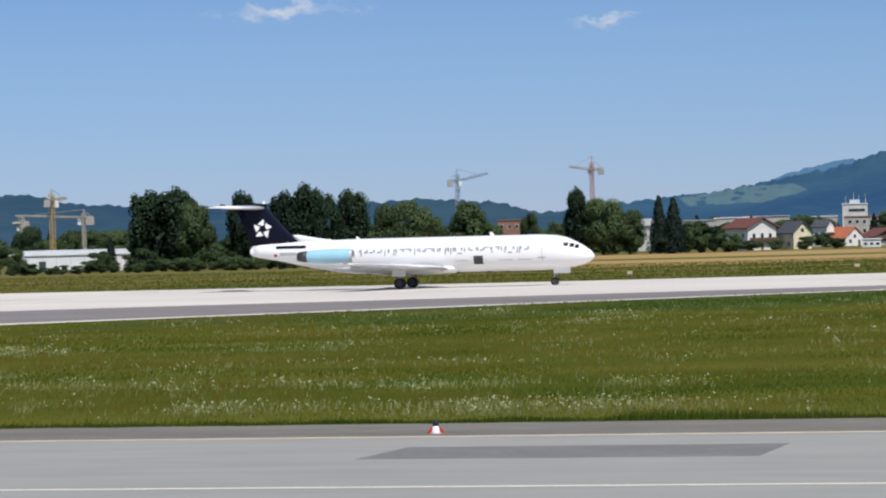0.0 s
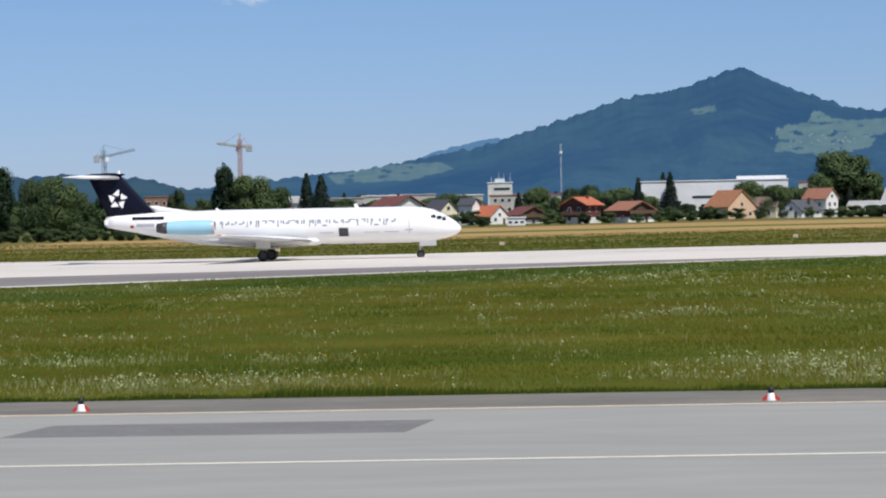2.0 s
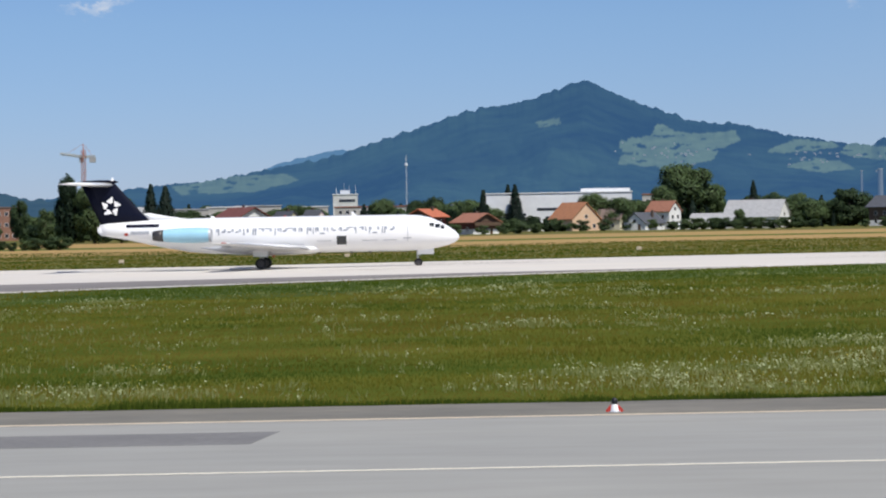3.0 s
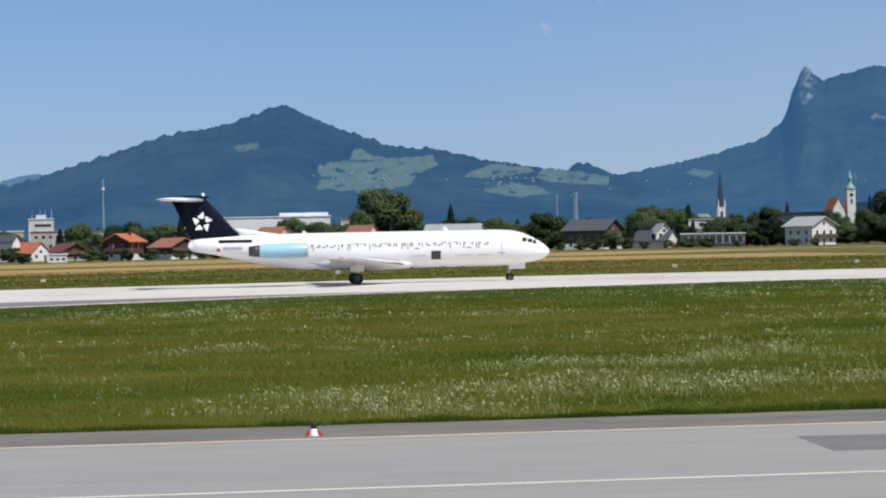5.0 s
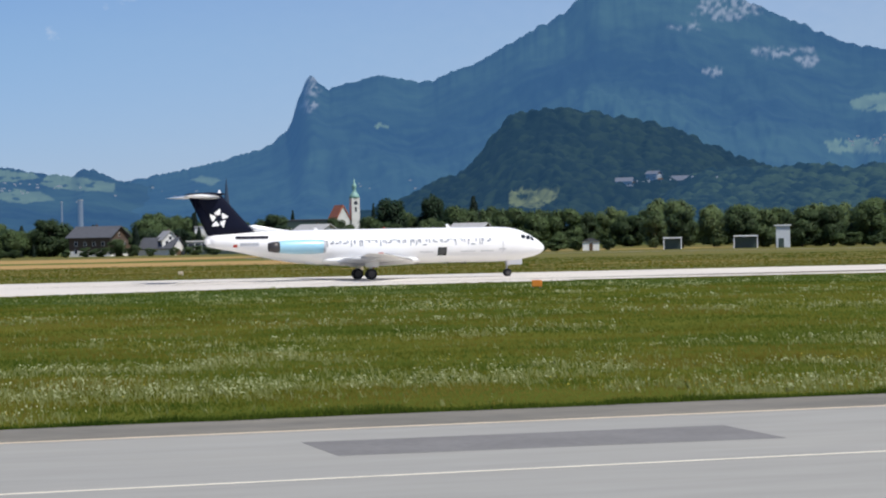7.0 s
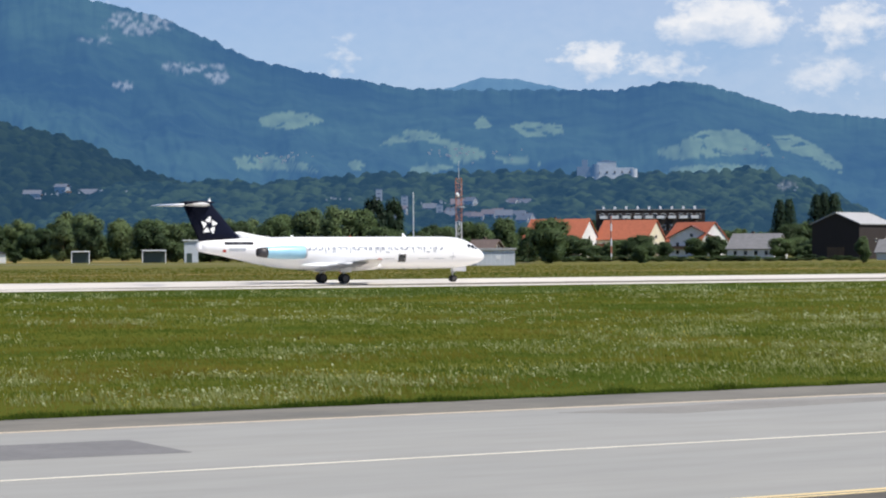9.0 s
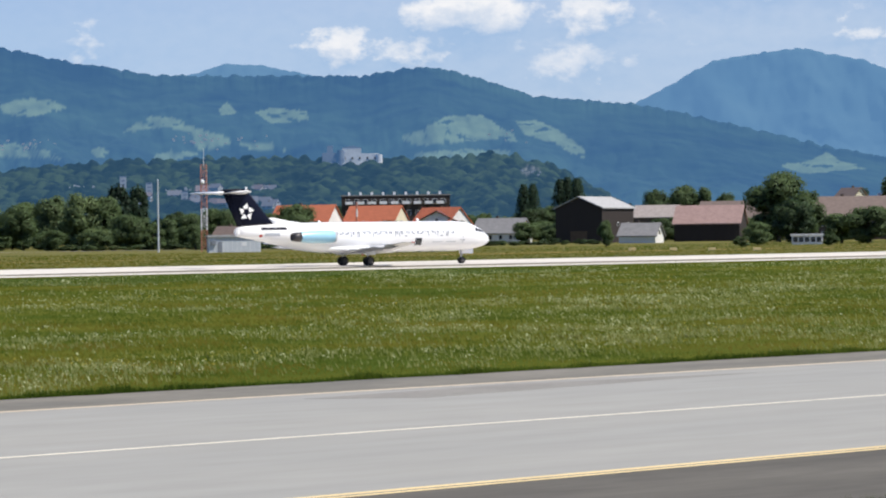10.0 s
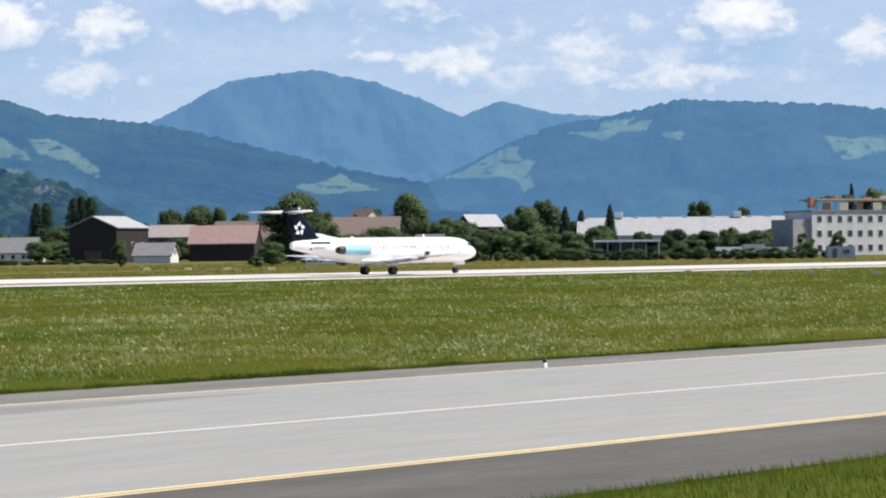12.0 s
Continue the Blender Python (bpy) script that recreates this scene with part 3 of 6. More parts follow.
BODY = [(17.72, 2.62, 0.05, 0.05), (17.62, 2.63, 0.30, 0.26), (17.3, 2.67, 0.62, 0.55), (16.8, 2.74, 0.92, 0.83), (16.1, 2.86, 1.22, 1.12), (15.2, 2.98, 1.45, 1.42),
        (14.2, 3.04, 1.58, 1.58), (12.8, 3.06, 1.65, 1.65), (10.0, 3.06, 1.65, 1.65), (4.0, 3.06, 1.65, 1.65), (-2.0, 3.06, 1.65, 1.65), (-4.5, 3.08, 1.64, 1.63),
        (-6.5, 3.16, 1.55, 1.52), (-8.5, 3.31, 1.38, 1.33), (-10.5, 3.50, 1.12, 1.08), (-12.5, 3.66, 0.80, 0.80), (-14.0, 3.74, 0.50, 0.62), (-14.8, 3.77, 0.28, 0.48)]


def body_at(x):
    """Centre height and half sizes of the fuselage at x."""
    xs = [b[0] for b in BODY][::-1]
    return [float(np.interp(x, xs, [b[i] for b in BODY][::-1])) for i in (1, 2, 3)]


def skin(x, z, side, out=0.012):
    zc, ry, rz = body_at(x)
    s = max(-1, min(1, (z - zc) / rz))
    return side * (ry * math.sqrt(1 - s * s) + out)


def on_skin(x0, x1, z0, z1, side, out=0.012, nx=1, nz=3):
    """A thin piece of the fuselage's side that follows its curve."""
    bm = bmesh.new()
    g = [[bm.verts.new((x, skin(x, z, side, out), z)) for x in np.linspace(x0, x1, nx + 1)] for z in np.linspace(z0, z1, nz + 1)]
    for a, b in zip(g, g[1:]):
        for i in range(nx):
            bm.faces.new((a[i], a[i + 1], b[i + 1], b[i]))
    return bm


def airfoil(x_le, x_te, y, z, thick):
    """A closed aerofoil section in x and z."""
    c = x_le - x_te
    prof = [(0, 0), (0.03, 0.38), (0.12, 0.72), (0.3, 0.95), (0.55, 0.72), (0.8, 0.34), (1.0, 0.03), (0.8, -0.12), (0.5, -0.40), (0.25, -0.50), (0.08, -0.42), (0.02, -0.22)]
    return [(x_le - u * c, y, z + w * thick * c * 0.6) for u, w in prof]


def upright_section(x_le, x_te, z, thick):
    c = x_le - x_te
    prof = [(0, 0), (0.04, 0.5), (0.15, 0.85), (0.4, 1.0), (0.7, 0.6), (1.0, 0.05), (0.7, -0.6), (0.4, -1.0), (0.15, -0.85), (0.04, -0.5)]
    return [(x_le - u * c, w * thick * c * 0.5, z) for u, w in prof]


def wheel(parent, x, y, r, w):
    bm = bmesh.new()
    rings = []
    for dy, rr in ((-w / 2, r * 0.62), (-w / 2, r * 0.86), (-w * 0.36, r * 0.97), (0, r), (w * 0.36, r * 0.97), (w / 2, r * 0.86), (w / 2, r * 0.62)):
        rings.append([(x + rr * math.cos(2 * math.pi * i / 24), y + dy, r + rr * math.sin(2 * math.pi * i / 24)) for i in range(24)])
    add_loft(bm, rings, caps=False)
    tyre = part("wheel", bm, M["rubber"], parent, "black tyre on a dark rim", True)
    part("rim", tube((x, y - w * 0.42, r), (x, y + w * 0.42, r), r * 0.62, seg=20), M["dark_metal"], tyre)
    return tyre


def build_airliner():
    p = new("airliner")
    tagged(p, "white airliner with navy tail and pale blue engines on the runway", "airliner")
    part("fuselage", loft([ring(*b) for b in BODY]), M["white_paint"], p, "glossy white fuselage", True)
    belly = [(5.6, 1.75, 0.5, 0.2), (4.6, 1.75, 1.5, 0.42), (2, 1.75, 1.85, 0.52), (-2.0, 1.78, 1.8, 0.5), (-3.8, 1.85, 1.35, 0.4), (-5.2, 1.95, 0.5, 0.2)]
    part("belly_fairing", loft([ring(*b, seg=20) for b in belly]), M["white_paint"], p, "", True)
    for s in (-1, 1):
        # wing with its fairings, flap and tip light
        sec = [airfoil(4.4, -1.9, s * 1.2, 1.72, 0.13), airfoil(2.7, -2.0, s * 4.9, 1.95, 0.12), airfoil(-1.55, -3.35, s * 13.7, 2.45, 0.10), airfoil(-1.95, -3.30, s * 14.05, 2.50, 0.05)]
        wing = part("wing", loft(sec), M["white_paint"], p, "white swept wing", True)
        part("leading_edge", loft([[(a[0] + 0.012, a[1], a[2]) for a in airfoil(4.4, 3.9, s * 1.3, 1.72, 0.5)], [(a[0] + 0.012, a[1], a[2]) for a in airfoil(-1.55, -1.8, s * 13.7, 2.45, 0.4)]]), M["metal"], wing, "polished metal leading edge", True)
        part("flap", loft([airfoil(-1.75, -2.9, s * 1.9, 1.55, 0.16), airfoil(-2.55, -3.5, s * 9.2, 2.05, 0.14)]), M["white_paint"], wing, "white lowered flap", True)
        for k, yy in enumerate((4.4, 7.0, 9.6)):
            xx = -1.5 - 0.16 * yy
            zz = 1.50 + 0.055 * yy
            fairing = part("flap_fairing", loft([ring(xx + 2.2, zz + 0.12, 0.04, 0.04, 10), ring(xx + 1.2, zz, 0.2, 0.22, 10), ring(xx - 0.2, zz - 0.04, 0.2, 0.2, 10), ring(xx - 1.5, zz + 0.03, 0.03, 0.03, 10)]), M["grey_paint"], wing, "", True)
            fairing.data.transform(Matrix.Translation((0, s * yy, 0)))
        part("tip_light", box(-2.3, -1.85, s * 14.05 - 0.04, s * 14.05 + 0.04, 2.46, 2.54, 0.02), M["red"], wing, "small red tip light")
        # engine
        ey, ez = s * 2.68, 3.16
        shape = [(-4.35, 0.54), (-4.42, 0.60), (-4.7, 0.64), (-5.6, 0.68), (-7.0, 0.665), (-8.3, 0.58), (-8.7, 0.52)]
        bm = loft([[(x, ey + r * math.cos(2 * math.pi * i / 28), ez + r * math.sin(2 * math.pi * i / 28)) for i in range(28)] for x, r in shape], caps=False)
        eng = part("engine", bm, M["cyan_paint"], p, "pale blue engine nacelle", True)
        part("intake_ring", loft([[(x, ey + r * math.cos(2 * math.pi * i / 28), ez + r * math.sin(2 * math.pi * i / 28)) for i in range(28)] for x, r in ((-4.6, 0.635), (-4.42, 0.605), (-4.34, 0.545), (-4.5, 0.49), (-5.2, 0.47))], caps=False), M["grey_paint"], eng, "grey intake lip", True)
        part("fan", tube((-5.1, ey, ez), (-5.2, ey, ez), 0.48, seg=24), M["dark_metal"], eng)
        part("spinner", tube((-5.1, ey, ez), (-4.7, ey, ez), 0.22, 0.02, 14), M["grey_paint"], eng)
        part("exhaust", loft([[(x, ey + r * math.cos(2 * math.pi * i / 24), ez + r * math.sin(2 * math.pi * i / 24)) for i in range(24)] for x, r in ((-8.68, 0.53), (-9.1, 0.50), (-9.65, 0.40), (-9.65, 0.35), (-9.0, 0.34))]), M["dark_metal"], eng, "dark thrust reverser doors", True)
        part("pylon", loft([[(-5.2, s * 1.2, z) for z in (3.05, 3.4)] + [(-8.4, s * 1.2, z) for z in (3.4, 3.05)], [(-5.4, s * 2.0, z) for z in (3.08, 3.36)] + [(-8.3, s * 2.0, z) for z in (3.36, 3.08)]]), M["white_paint"], eng)
        # cabin windows
        for i in range(24):
            x = -4.0 + i * 0.69
            if abs(x - 2.5) < 0.1:
                continue
            bm = on_skin(x - 0.11, x + 0.11, 3.40, 3.68, s, 0.015)
            part("cabin_window", bm, M["window_grey"], p)
        # doors, hatches and titles
        part("cargo_door", on_skin(6.75, 7.62, 2.10, 2.88, s, 0.016, 2, 4), M["glass_dark"], p, "dark open cargo hatch")
        part("service_door", on_skin(12.75, 13.45, 2.55, 2.66, s, 0.014, 2, 2), M["grey_paint"], p, "grey door sill")
        part("passenger_door", on_skin(13.1, 13.16, 2.3, 4.1, s, 0.014, 1, 5), M["grey_paint"], p)
        for x0, x1 in ((5.0, 6.3), (9.0, 10.4), (10.9, 12.2)):
            part("panel_line", on_skin(x0, x1, 2.42, 2.48, s, 0.014, 2, 1), M["grey_paint"], p)
        rnd = random.Random(5)
        x = -3.9
        while x < 11.6:
            # thin upright strokes and short level ones, as of big outlined lettering
            w, h, z = rnd.choice(((0.09, 0.62, 3.08), (0.10, 0.4, 3.3), (0.42, 0.10, 3.08), (0.46, 0.09, 3.6), (0.09, 0.62, 3.08), (0.3, 0.12, 3.34)))
            part("title_bar", on_skin(x, x + w, z, z + h, s, 0.018, 1, 3), M["title_grey"], p)
            x += w + rnd.choice((0.12, 0.22, 0.42))
        part("registration_bar", on_skin(-11.9, -10.2, 3.32, 3.58, s, 0.016, 3, 2), M["window_grey"], p, "short dark bar of lettering")
        part("flag_bar", on_skin(-12.5, -12.15, 3.2, 3.45, s, 0.016, 1, 2), M["red"], p, "small red bar")
        part("tail_stripe", on_skin(-12.3, -9.3, 3.94, 4.22, s, 0.016, 6, 2), M["navy_paint"], p, "narrow navy band under the fin")
        for i, (x0, x1) in enumerate(((15.05, 15.5), (15.58, 16.02), (16.08, 16.42))):
            zt = 3.92 - 0.10 * i
            part("cockpit_window", on_skin(x0, x1, zt - 0.36, zt, s, 0.016, 2, 3), M["glass_dark"], p, "dark cockpit pane")
        for x in (-3.6, 1.0, 3.6, 5.0, 7.9, 9.6):
            part("drain_mast", box(x, x + 0.14, s * 0.5 - 0.04, s * 0.5 + 0.04, 1.28, 1.47), M["dark_metal"], p)
        # main gear
        gear = part("main_gear", tube((-0.1, s * 2.52, 0.52), (0.05, s * 2.52, 1.75), 0.10, 0.13, 12), M["grey_paint"], p, "grey main landing gear leg")
        part("brace", tube((0.1, s * 2.4, 0.9), (0.5, s * 1.4, 1.75), 0.05), M["grey_paint"], gear)
        part("axle", tube((-0.0, s * 2.16, 0.51), (0.0, s * 2.88, 0.51), 0.07), M["dark_metal"], gear)
        part("gear_door", box(-0.65, 0.65, s * 2.92 - 0.02, s * 2.92 + 0.02, 1.15, 1.85, 0.02), M["white_paint"], gear)
        for dy in (-0.27, 0.27):
            wheel(gear, 0.0, s * 2.52 + dy, 0.51, 0.34)
        # tailplane halves
        half = part("tailplane", loft([airfoil(-13.5, -16.7, s * 0.05, 7.80, 0.16), airfoil(-15.95, -17.75, s * 5.02, 7.88, 0.15)]), M["white_paint"], p, "white tailplane half", True)
        part("elevator", loft([airfoil(-15.85, -16.85, s * 0.4, 7.80, 0.08), airfoil(-17.25, -17.85, s * 4.8, 7.88, 0.08)]), M["grey_paint"], half, "", True)
        # five white pieces of the tail emblem
        cx, cz = -13.72, 5.85
        for k in range(5):
            a = radians(90 + 72 * k)
            bm = bmesh.new()
            q = [(0.29, -0.02), (0.40, -0.16), (0.88, -0.16), (0.92, -0.08), (0.50, 0.42), (0.42, 0.38)]
            vs = [bm.verts.new((cx + u * math.cos(a) - v * math.sin(a), s * 0.235, cz + u * math.sin(a) + v * math.cos(a))) for u, v in q]
            bm.faces.new(vs)
            part("emblem_piece", bm, M["white_paint"], p)
    part("fin", loft([upright_section(-9.9, -14.6, 4.15, 0.085), upright_section(-10.9, -15.0, 5.2, 0.085), upright_section(-13.35, -16.25, 7.95, 0.085), upright_section(-13.6, -16.3, 8.18, 0.07)]), M["navy_paint"], p, "navy fin with a white emblem", True)
    part("rudder", loft([upright_section(-13.7, -14.75, 4.3, 0.10), upright_section(-15.35, -16.4, 7.8, 0.10)]), M["navy_paint"], p, "", True)
    part("dorsal_fin", loft([upright_section(-6.0, -10.6, 4.55, 0.05), upright_section(-8.6, -10.75, 4.92, 0.05), upright_section(-10.2, -10.9, 5.22, 0.05)]), M["white_paint"], p, "", True)
    part("fin_fairing", loft([ring(-13.05, 8.10, 0.03, 0.03, 14), ring(-13.4, 8.12, 0.15, 0.13, 14), ring(-14.6, 8.15, 0.2, 0.15, 14), ring(-16.2, 8.14, 0.15, 0.1, 14), ring(-16.8, 8.12, 0.02, 0.02, 14)]), M["navy_paint"], p, "navy bullet fairing at the fin top", True)
    part("tail_light", tube((-13.6, 0, 8.2), (-13.6, 0, 8.5), 0.16, 0.08, 10), M["white_paint"], p)
    part("air_brake", box(-15.0, -14.2, -0.33, 0.33, 3.42, 4.12, 0.12), M["white_paint"], p)
    # nose gear
    ng = part("nose_gear", tube((14.0, 0, 0.36), (13.9, 0, 1.6), 0.07, 0.09, 12), M["grey_paint"], p, "nose landing gear leg")
    part("axle", tube((14.0, -0.28, 0.36), (14.0, 0.28, 0.36), 0.05), M["dark_metal"], ng)
    for s in (-1, 1):
        wheel(ng, 14.0, s * 0.2, 0.37, 0.2)
        part("gear_door", box(13.95, 15.4, s * 0.32 - 0.015, s * 0.32 + 0.015, 1.1, 1.62, 0.02), M["white_paint"], ng)
    part("landing_lamp", tube((14.1, 0, 1.05), (14.2, 0, 1.05), 0.1, seg=12), M["metal"], ng)
    # aerials
    part("aerial", loft([upright_section(8.5, 8.05, 4.69, 0.12), upright_section(8.2, 7.98, 5.05, 0.12)]), M["white_paint"], p)
    part("aerial", loft([upright_section(-4.3, -4.7, 4.7, 0.12), upright_section(-4.55, -4.75, 4.9, 0.12)]), M["white_paint"], p)
    part("beacon", tube((2.0, 0, 4.70), (2.0, 0, 4.82), 0.1, 0.05, 10), M["red"], p)
    part("beacon", tube((0.9, 0, 1.05), (0.9, 0, 1.3), 0.1, 0.08, 10), M["red"], p)
    return p


airliner = build_airliner()


def runway_place(x):
    y = 232.2 - 0.0437 * x
    return x, y, float(ground_z(x, y)) + 0.014


ROLL = [(0, -45.41), (1, -36.65), (2, -25.41), (3, -11.61), (4, 4.80), (5, 23.89), (6, 45.72), (7, 70.34), (8, 97.83), (9, 128.24), (10, 161.63), (11, 198.06), (12, 237.61)]


def motions():
    """The airliner rolls along the runway."""
    walk(airliner, [(t, pose(*runway_place(x), 0, 0, -2.5)) for t, x in ROLL])


# ---- trees ----
M["leaf_round"] = leafy("broadleaf_foliage", (0.018, 0.041, 0.021), (0.112, 0.168, 0.066), 0.35, 0.3, 0.55, 0.42, 1.08)
M["leaf_tall"] = leafy("dense_foliage", (0.009, 0.025, 0.016), (0.038, 0.074, 0.036), 0.35)
M["leaf_conifer"] = leafy("conifer_needles", (0.005, 0.015, 0.012), (0.020, 0.042, 0.026), 0.5)
M["leaf_willow"] = leafy("pale_willow_foliage", (0.045, 0.085, 0.038), (0.175, 0.240, 0.100), 0.35)
M["bark"] = plain("bark", (0.09, 0.07, 0.05), 0.9, vary=0.15, scale=2.0, bump=0.4)


def leaves(points, normals, size, rng):
    """Small leaf sprays as loose quads turned every way."""
    n = len(points)
    up = rng.normal(size=(n, 3))
    nn = normals + 0.55 * rng.normal(size=(n, 3))
    nn /= np.linalg.norm(nn, axis=1)[:, None]
    a = np.cross(nn, up)
    a /= np.linalg.norm(a, axis=1)[:, None] + 1e-9
    b = np.cross(nn, a)
    s = size * rng.uniform(0.6, 1.35, n)[:, None]
    v = np.stack([points + a * s, points + b * s * 0.75, points - a * s, points - b * s * 0.75], 1).reshape(-1, 3)
    return v


def crown_mesh(kind, seed):
    """A crown of unit height and unit width, from many leaf sprays gathered in uneven lobes."""
    rng = np.random.default_rng(seed)
    pts, nrm, cores = [], [], []
    if kind in ("round", "tall", "willow", "bush"):
        lobes = []
        count = {"round": 24, "tall": 32, "willow": 18, "bush": 12}[kind]
        low = {"round": 0.14, "tall": 0.10, "willow": 0.10, "bush": 0.06}[kind]
        for i in range(count):
            z = low + (0.86 - low) * ((i + 0.5) / count) + rng.uniform(-0.05, 0.05)
            prof = math.sin(math.pi * min(1, max(0.05, (z - low * 0.35) / (1.04 - low * 0.35)))) ** (0.55 if kind != "tall" else 0.75)
            ang = rng.uniform(0, 2 * math.pi)
            rad = 0.34 * prof * math.sqrt(rng.uniform(0.1, 1))
            lr = rng.uniform(0.10, 0.18) * (0.7 + 0.5 * prof) * (0.72 if kind == "tall" else 1)
            lobes.append((rad * math.cos(ang), rad * math.sin(ang), z, lr, lr * (rng.uniform(1.0, 1.5) if kind == "tall" else rng.uniform(0.6, 1.0))))
        lobes.append((rng.uniform(-0.08, 0.08), rng.uniform(-0.08, 0.08), 0.88, 0.13, 0.11))
        for lx, ly, lz, lr, lh in lobes:
            k = int(560 * (lr / 0.16) ** 2)
            d = rng.normal(size=(k, 3))
            d /= np.linalg.norm(d, axis=1)[:, None]
            r = rng.uniform(0.6, 1.22, k)[:, None]
            pts.append(np.array([lx, ly, lz]) + d * r * np.array([lr, lr, lh]))
            nrm.append(d)
            cores.append((lx, ly, lz, lr * 0.74, lh * 0.74))
        size = 0.0185
    elif kind == "conifer":
        for i in range(26):
            z = 0.08 + 0.9 * i / 26
            r = 0.46 * (1 - z) ** 0.85 + 0.02
            k = int(60 + 300 * r)
            ang = rng.uniform(0, 2 * math.pi, k)
            rr = r * rng.uniform(0.45, 1.12, k)
            pts.append(np.stack([rr * np.cos(ang), rr * np.sin(ang), z - 0.1 * rr + rng.uniform(-0.02, 0.02, k)], 1))
            nrm.append(np.stack([np.cos(ang), np.sin(ang), np.full(k, 0.5)], 1))
            if i % 3 == 0:
                cores.append((0, 0, z, r * 0.6, 0.07))
        size = 0.024
    else:
        for i in range(24):
            z = 0.06 + 0.92 * i / 24
            r = 0.42 * math.sin(math.pi * (0.1 + 0.88 * z)) ** 0.6 * rng.uniform(0.8, 1.1)
            k = 150
            ang = rng.uniform(0, 2 * math.pi, k)
            pts.append(np.stack([r * np.cos(ang), r * np.sin(ang), z + rng.uniform(-0.03, 0.03, k)], 1))
            nrm.append(np.stack([np.cos(ang), np.sin(ang), np.full(k, 0.4)], 1))
            if i % 2 == 0:
                cores.append((0, 0, z, r * 0.7, 0.05))
        size = 0.02
    pts, nrm = np.concatenate(pts), np.concatenate(nrm)
    v = leaves(pts, nrm, size, rng)
    faces = [(4 * i, 4 * i + 1, 4 * i + 2, 4 * i + 3) for i in range(len(pts))]
    verts = v.tolist()
    for cx, cy, cz, cr, ch in cores:
        base = len(verts)
        for a in range(5):
            th = math.pi * a / 4
            for b in range(7):
                ph = 2 * math.pi * b / 7
                verts.append((cx + cr * math.sin(th) * math.cos(ph), cy + cr * math.sin(th) * math.sin(ph), cz + ch * math.cos(th)))
        for a in range(4):
            for b in range(7):
                faces.append((base + a * 7 + b, base + a * 7 + (b + 1) % 7, base + (a + 1) * 7 + (b + 1) % 7, base + (a + 1) * 7 + b))
    # leaves shade as one soft mass: each takes its lobe's outward direction
    soft = np.repeat(nrm / (np.linalg.norm(nrm, axis=1)[:, None] + 1e-9), 4, axis=0) * 0.8 + v * np.array([1.0, 1.0, 0.5])
    soft += 0.35 * np.repeat(rng.normal(size=(len(pts), 3)), 4, axis=0) + np.array([0, 0, 0.15])
    soft = (soft / (np.linalg.norm(soft, axis=1)[:, None] + 1e-9)).tolist()
    for cx, cy, cz, cr, ch in cores:
        for a in range(5):
            th = math.pi * a / 4
            soft += [(math.sin(th) * math.cos(2 * math.pi * b / 7), math.sin(th) * math.sin(2 * math.pi * b / 7), math.cos(th)) for b in range(7)]
    me = mesh_of("crown", verts, faces, M["leaf_" + (kind if kind in ("round", "tall", "conifer", "willow") else ("tall" if kind == "poplar" else "round"))], True)
    me.normals_split_custom_set_from_vertices(soft)
    return me


def trunk_mesh(seed):
    rng = random.Random(seed)
    bm = bmesh.new()
    add_tube(bm, (0, 0, -0.02), (0.01, 0, 0.35), 0.035, 0.024, 9)
    add_tube(bm, (0.01, 0, 0.33), (0, 0.01, 0.7), 0.024, 0.008, 8)
    for i in range(6):
        a = rng.uniform(0, 6.28)
        z = rng.uniform(0.25, 0.5)
        add_tube(bm, (0, 0, z), (0.25 * math.cos(a), 0.25 * math.sin(a), z + rng.uniform(0.12, 0.24)), 0.012, 0.004, 6)
    me = bpy.data.meshes.new("trunk")
    bm.to_mesh(me)
    bm.free()
    me.materials.append(M["bark"])
    return me


CROWNS = {k: [crown_mesh(k, 11 + 7 * i + len(k)) for i in range(4 if k in ("round", "tall") else 2)] for k in ("round", "tall", "conifer", "willow", "bush", "poplar")}
TRUNKS = [trunk_mesh(i) for i in range(3)]
TREE_WORDS = {"round": ("broadleaf_tree", "green broadleaf tree with a rounded uneven crown", "tree"), "tall": ("broadleaf_tree", "tall dark green broadleaf tree with a dense crown", "tree"),
              "conifer": ("conifer", "dark pointed conifer with drooping boughs", "tree"), "willow": ("willow", "pale yellowish green willow with a soft crown", "tree"),
              "young": ("young_tree", "young green broadleaf tree behind the houses", "tree"), "bush": ("bush", "low green bush at the field edge", "bush"), "poplar": ("poplar", "slim dark upright poplar", "tree")}
tree_rng = random.Random(3)


def tree(kind, x, y, w, h, group):
    name, label, cat = TREE_WORDS[kind]
    base = new(name)
    s = w * (1.28 if kind in ("round", "young", "tall", "willow", "bush") else 1.1)
    base.matrix_basis = pose(x, y, float(ground_z(x, y)) - 0.05, 0, 0, tree_rng.uniform(0, 360)) @ Matrix.Diagonal((s, s * tree_rng.uniform(0.85, 1.15), h * 1.03, 1))
    tagged(base, label, cat, group)
    crown = new("crown", tree_rng.choice(CROWNS["round" if kind == "young" else kind]))
    crown.parent = base
    trunk = new("trunk", tree_rng.choice(TRUNKS))
    trunk.parent = base


def plant(group, rows):
    for kind, x, y, w, h in rows:
        tree(kind, x, y, w, h, group)


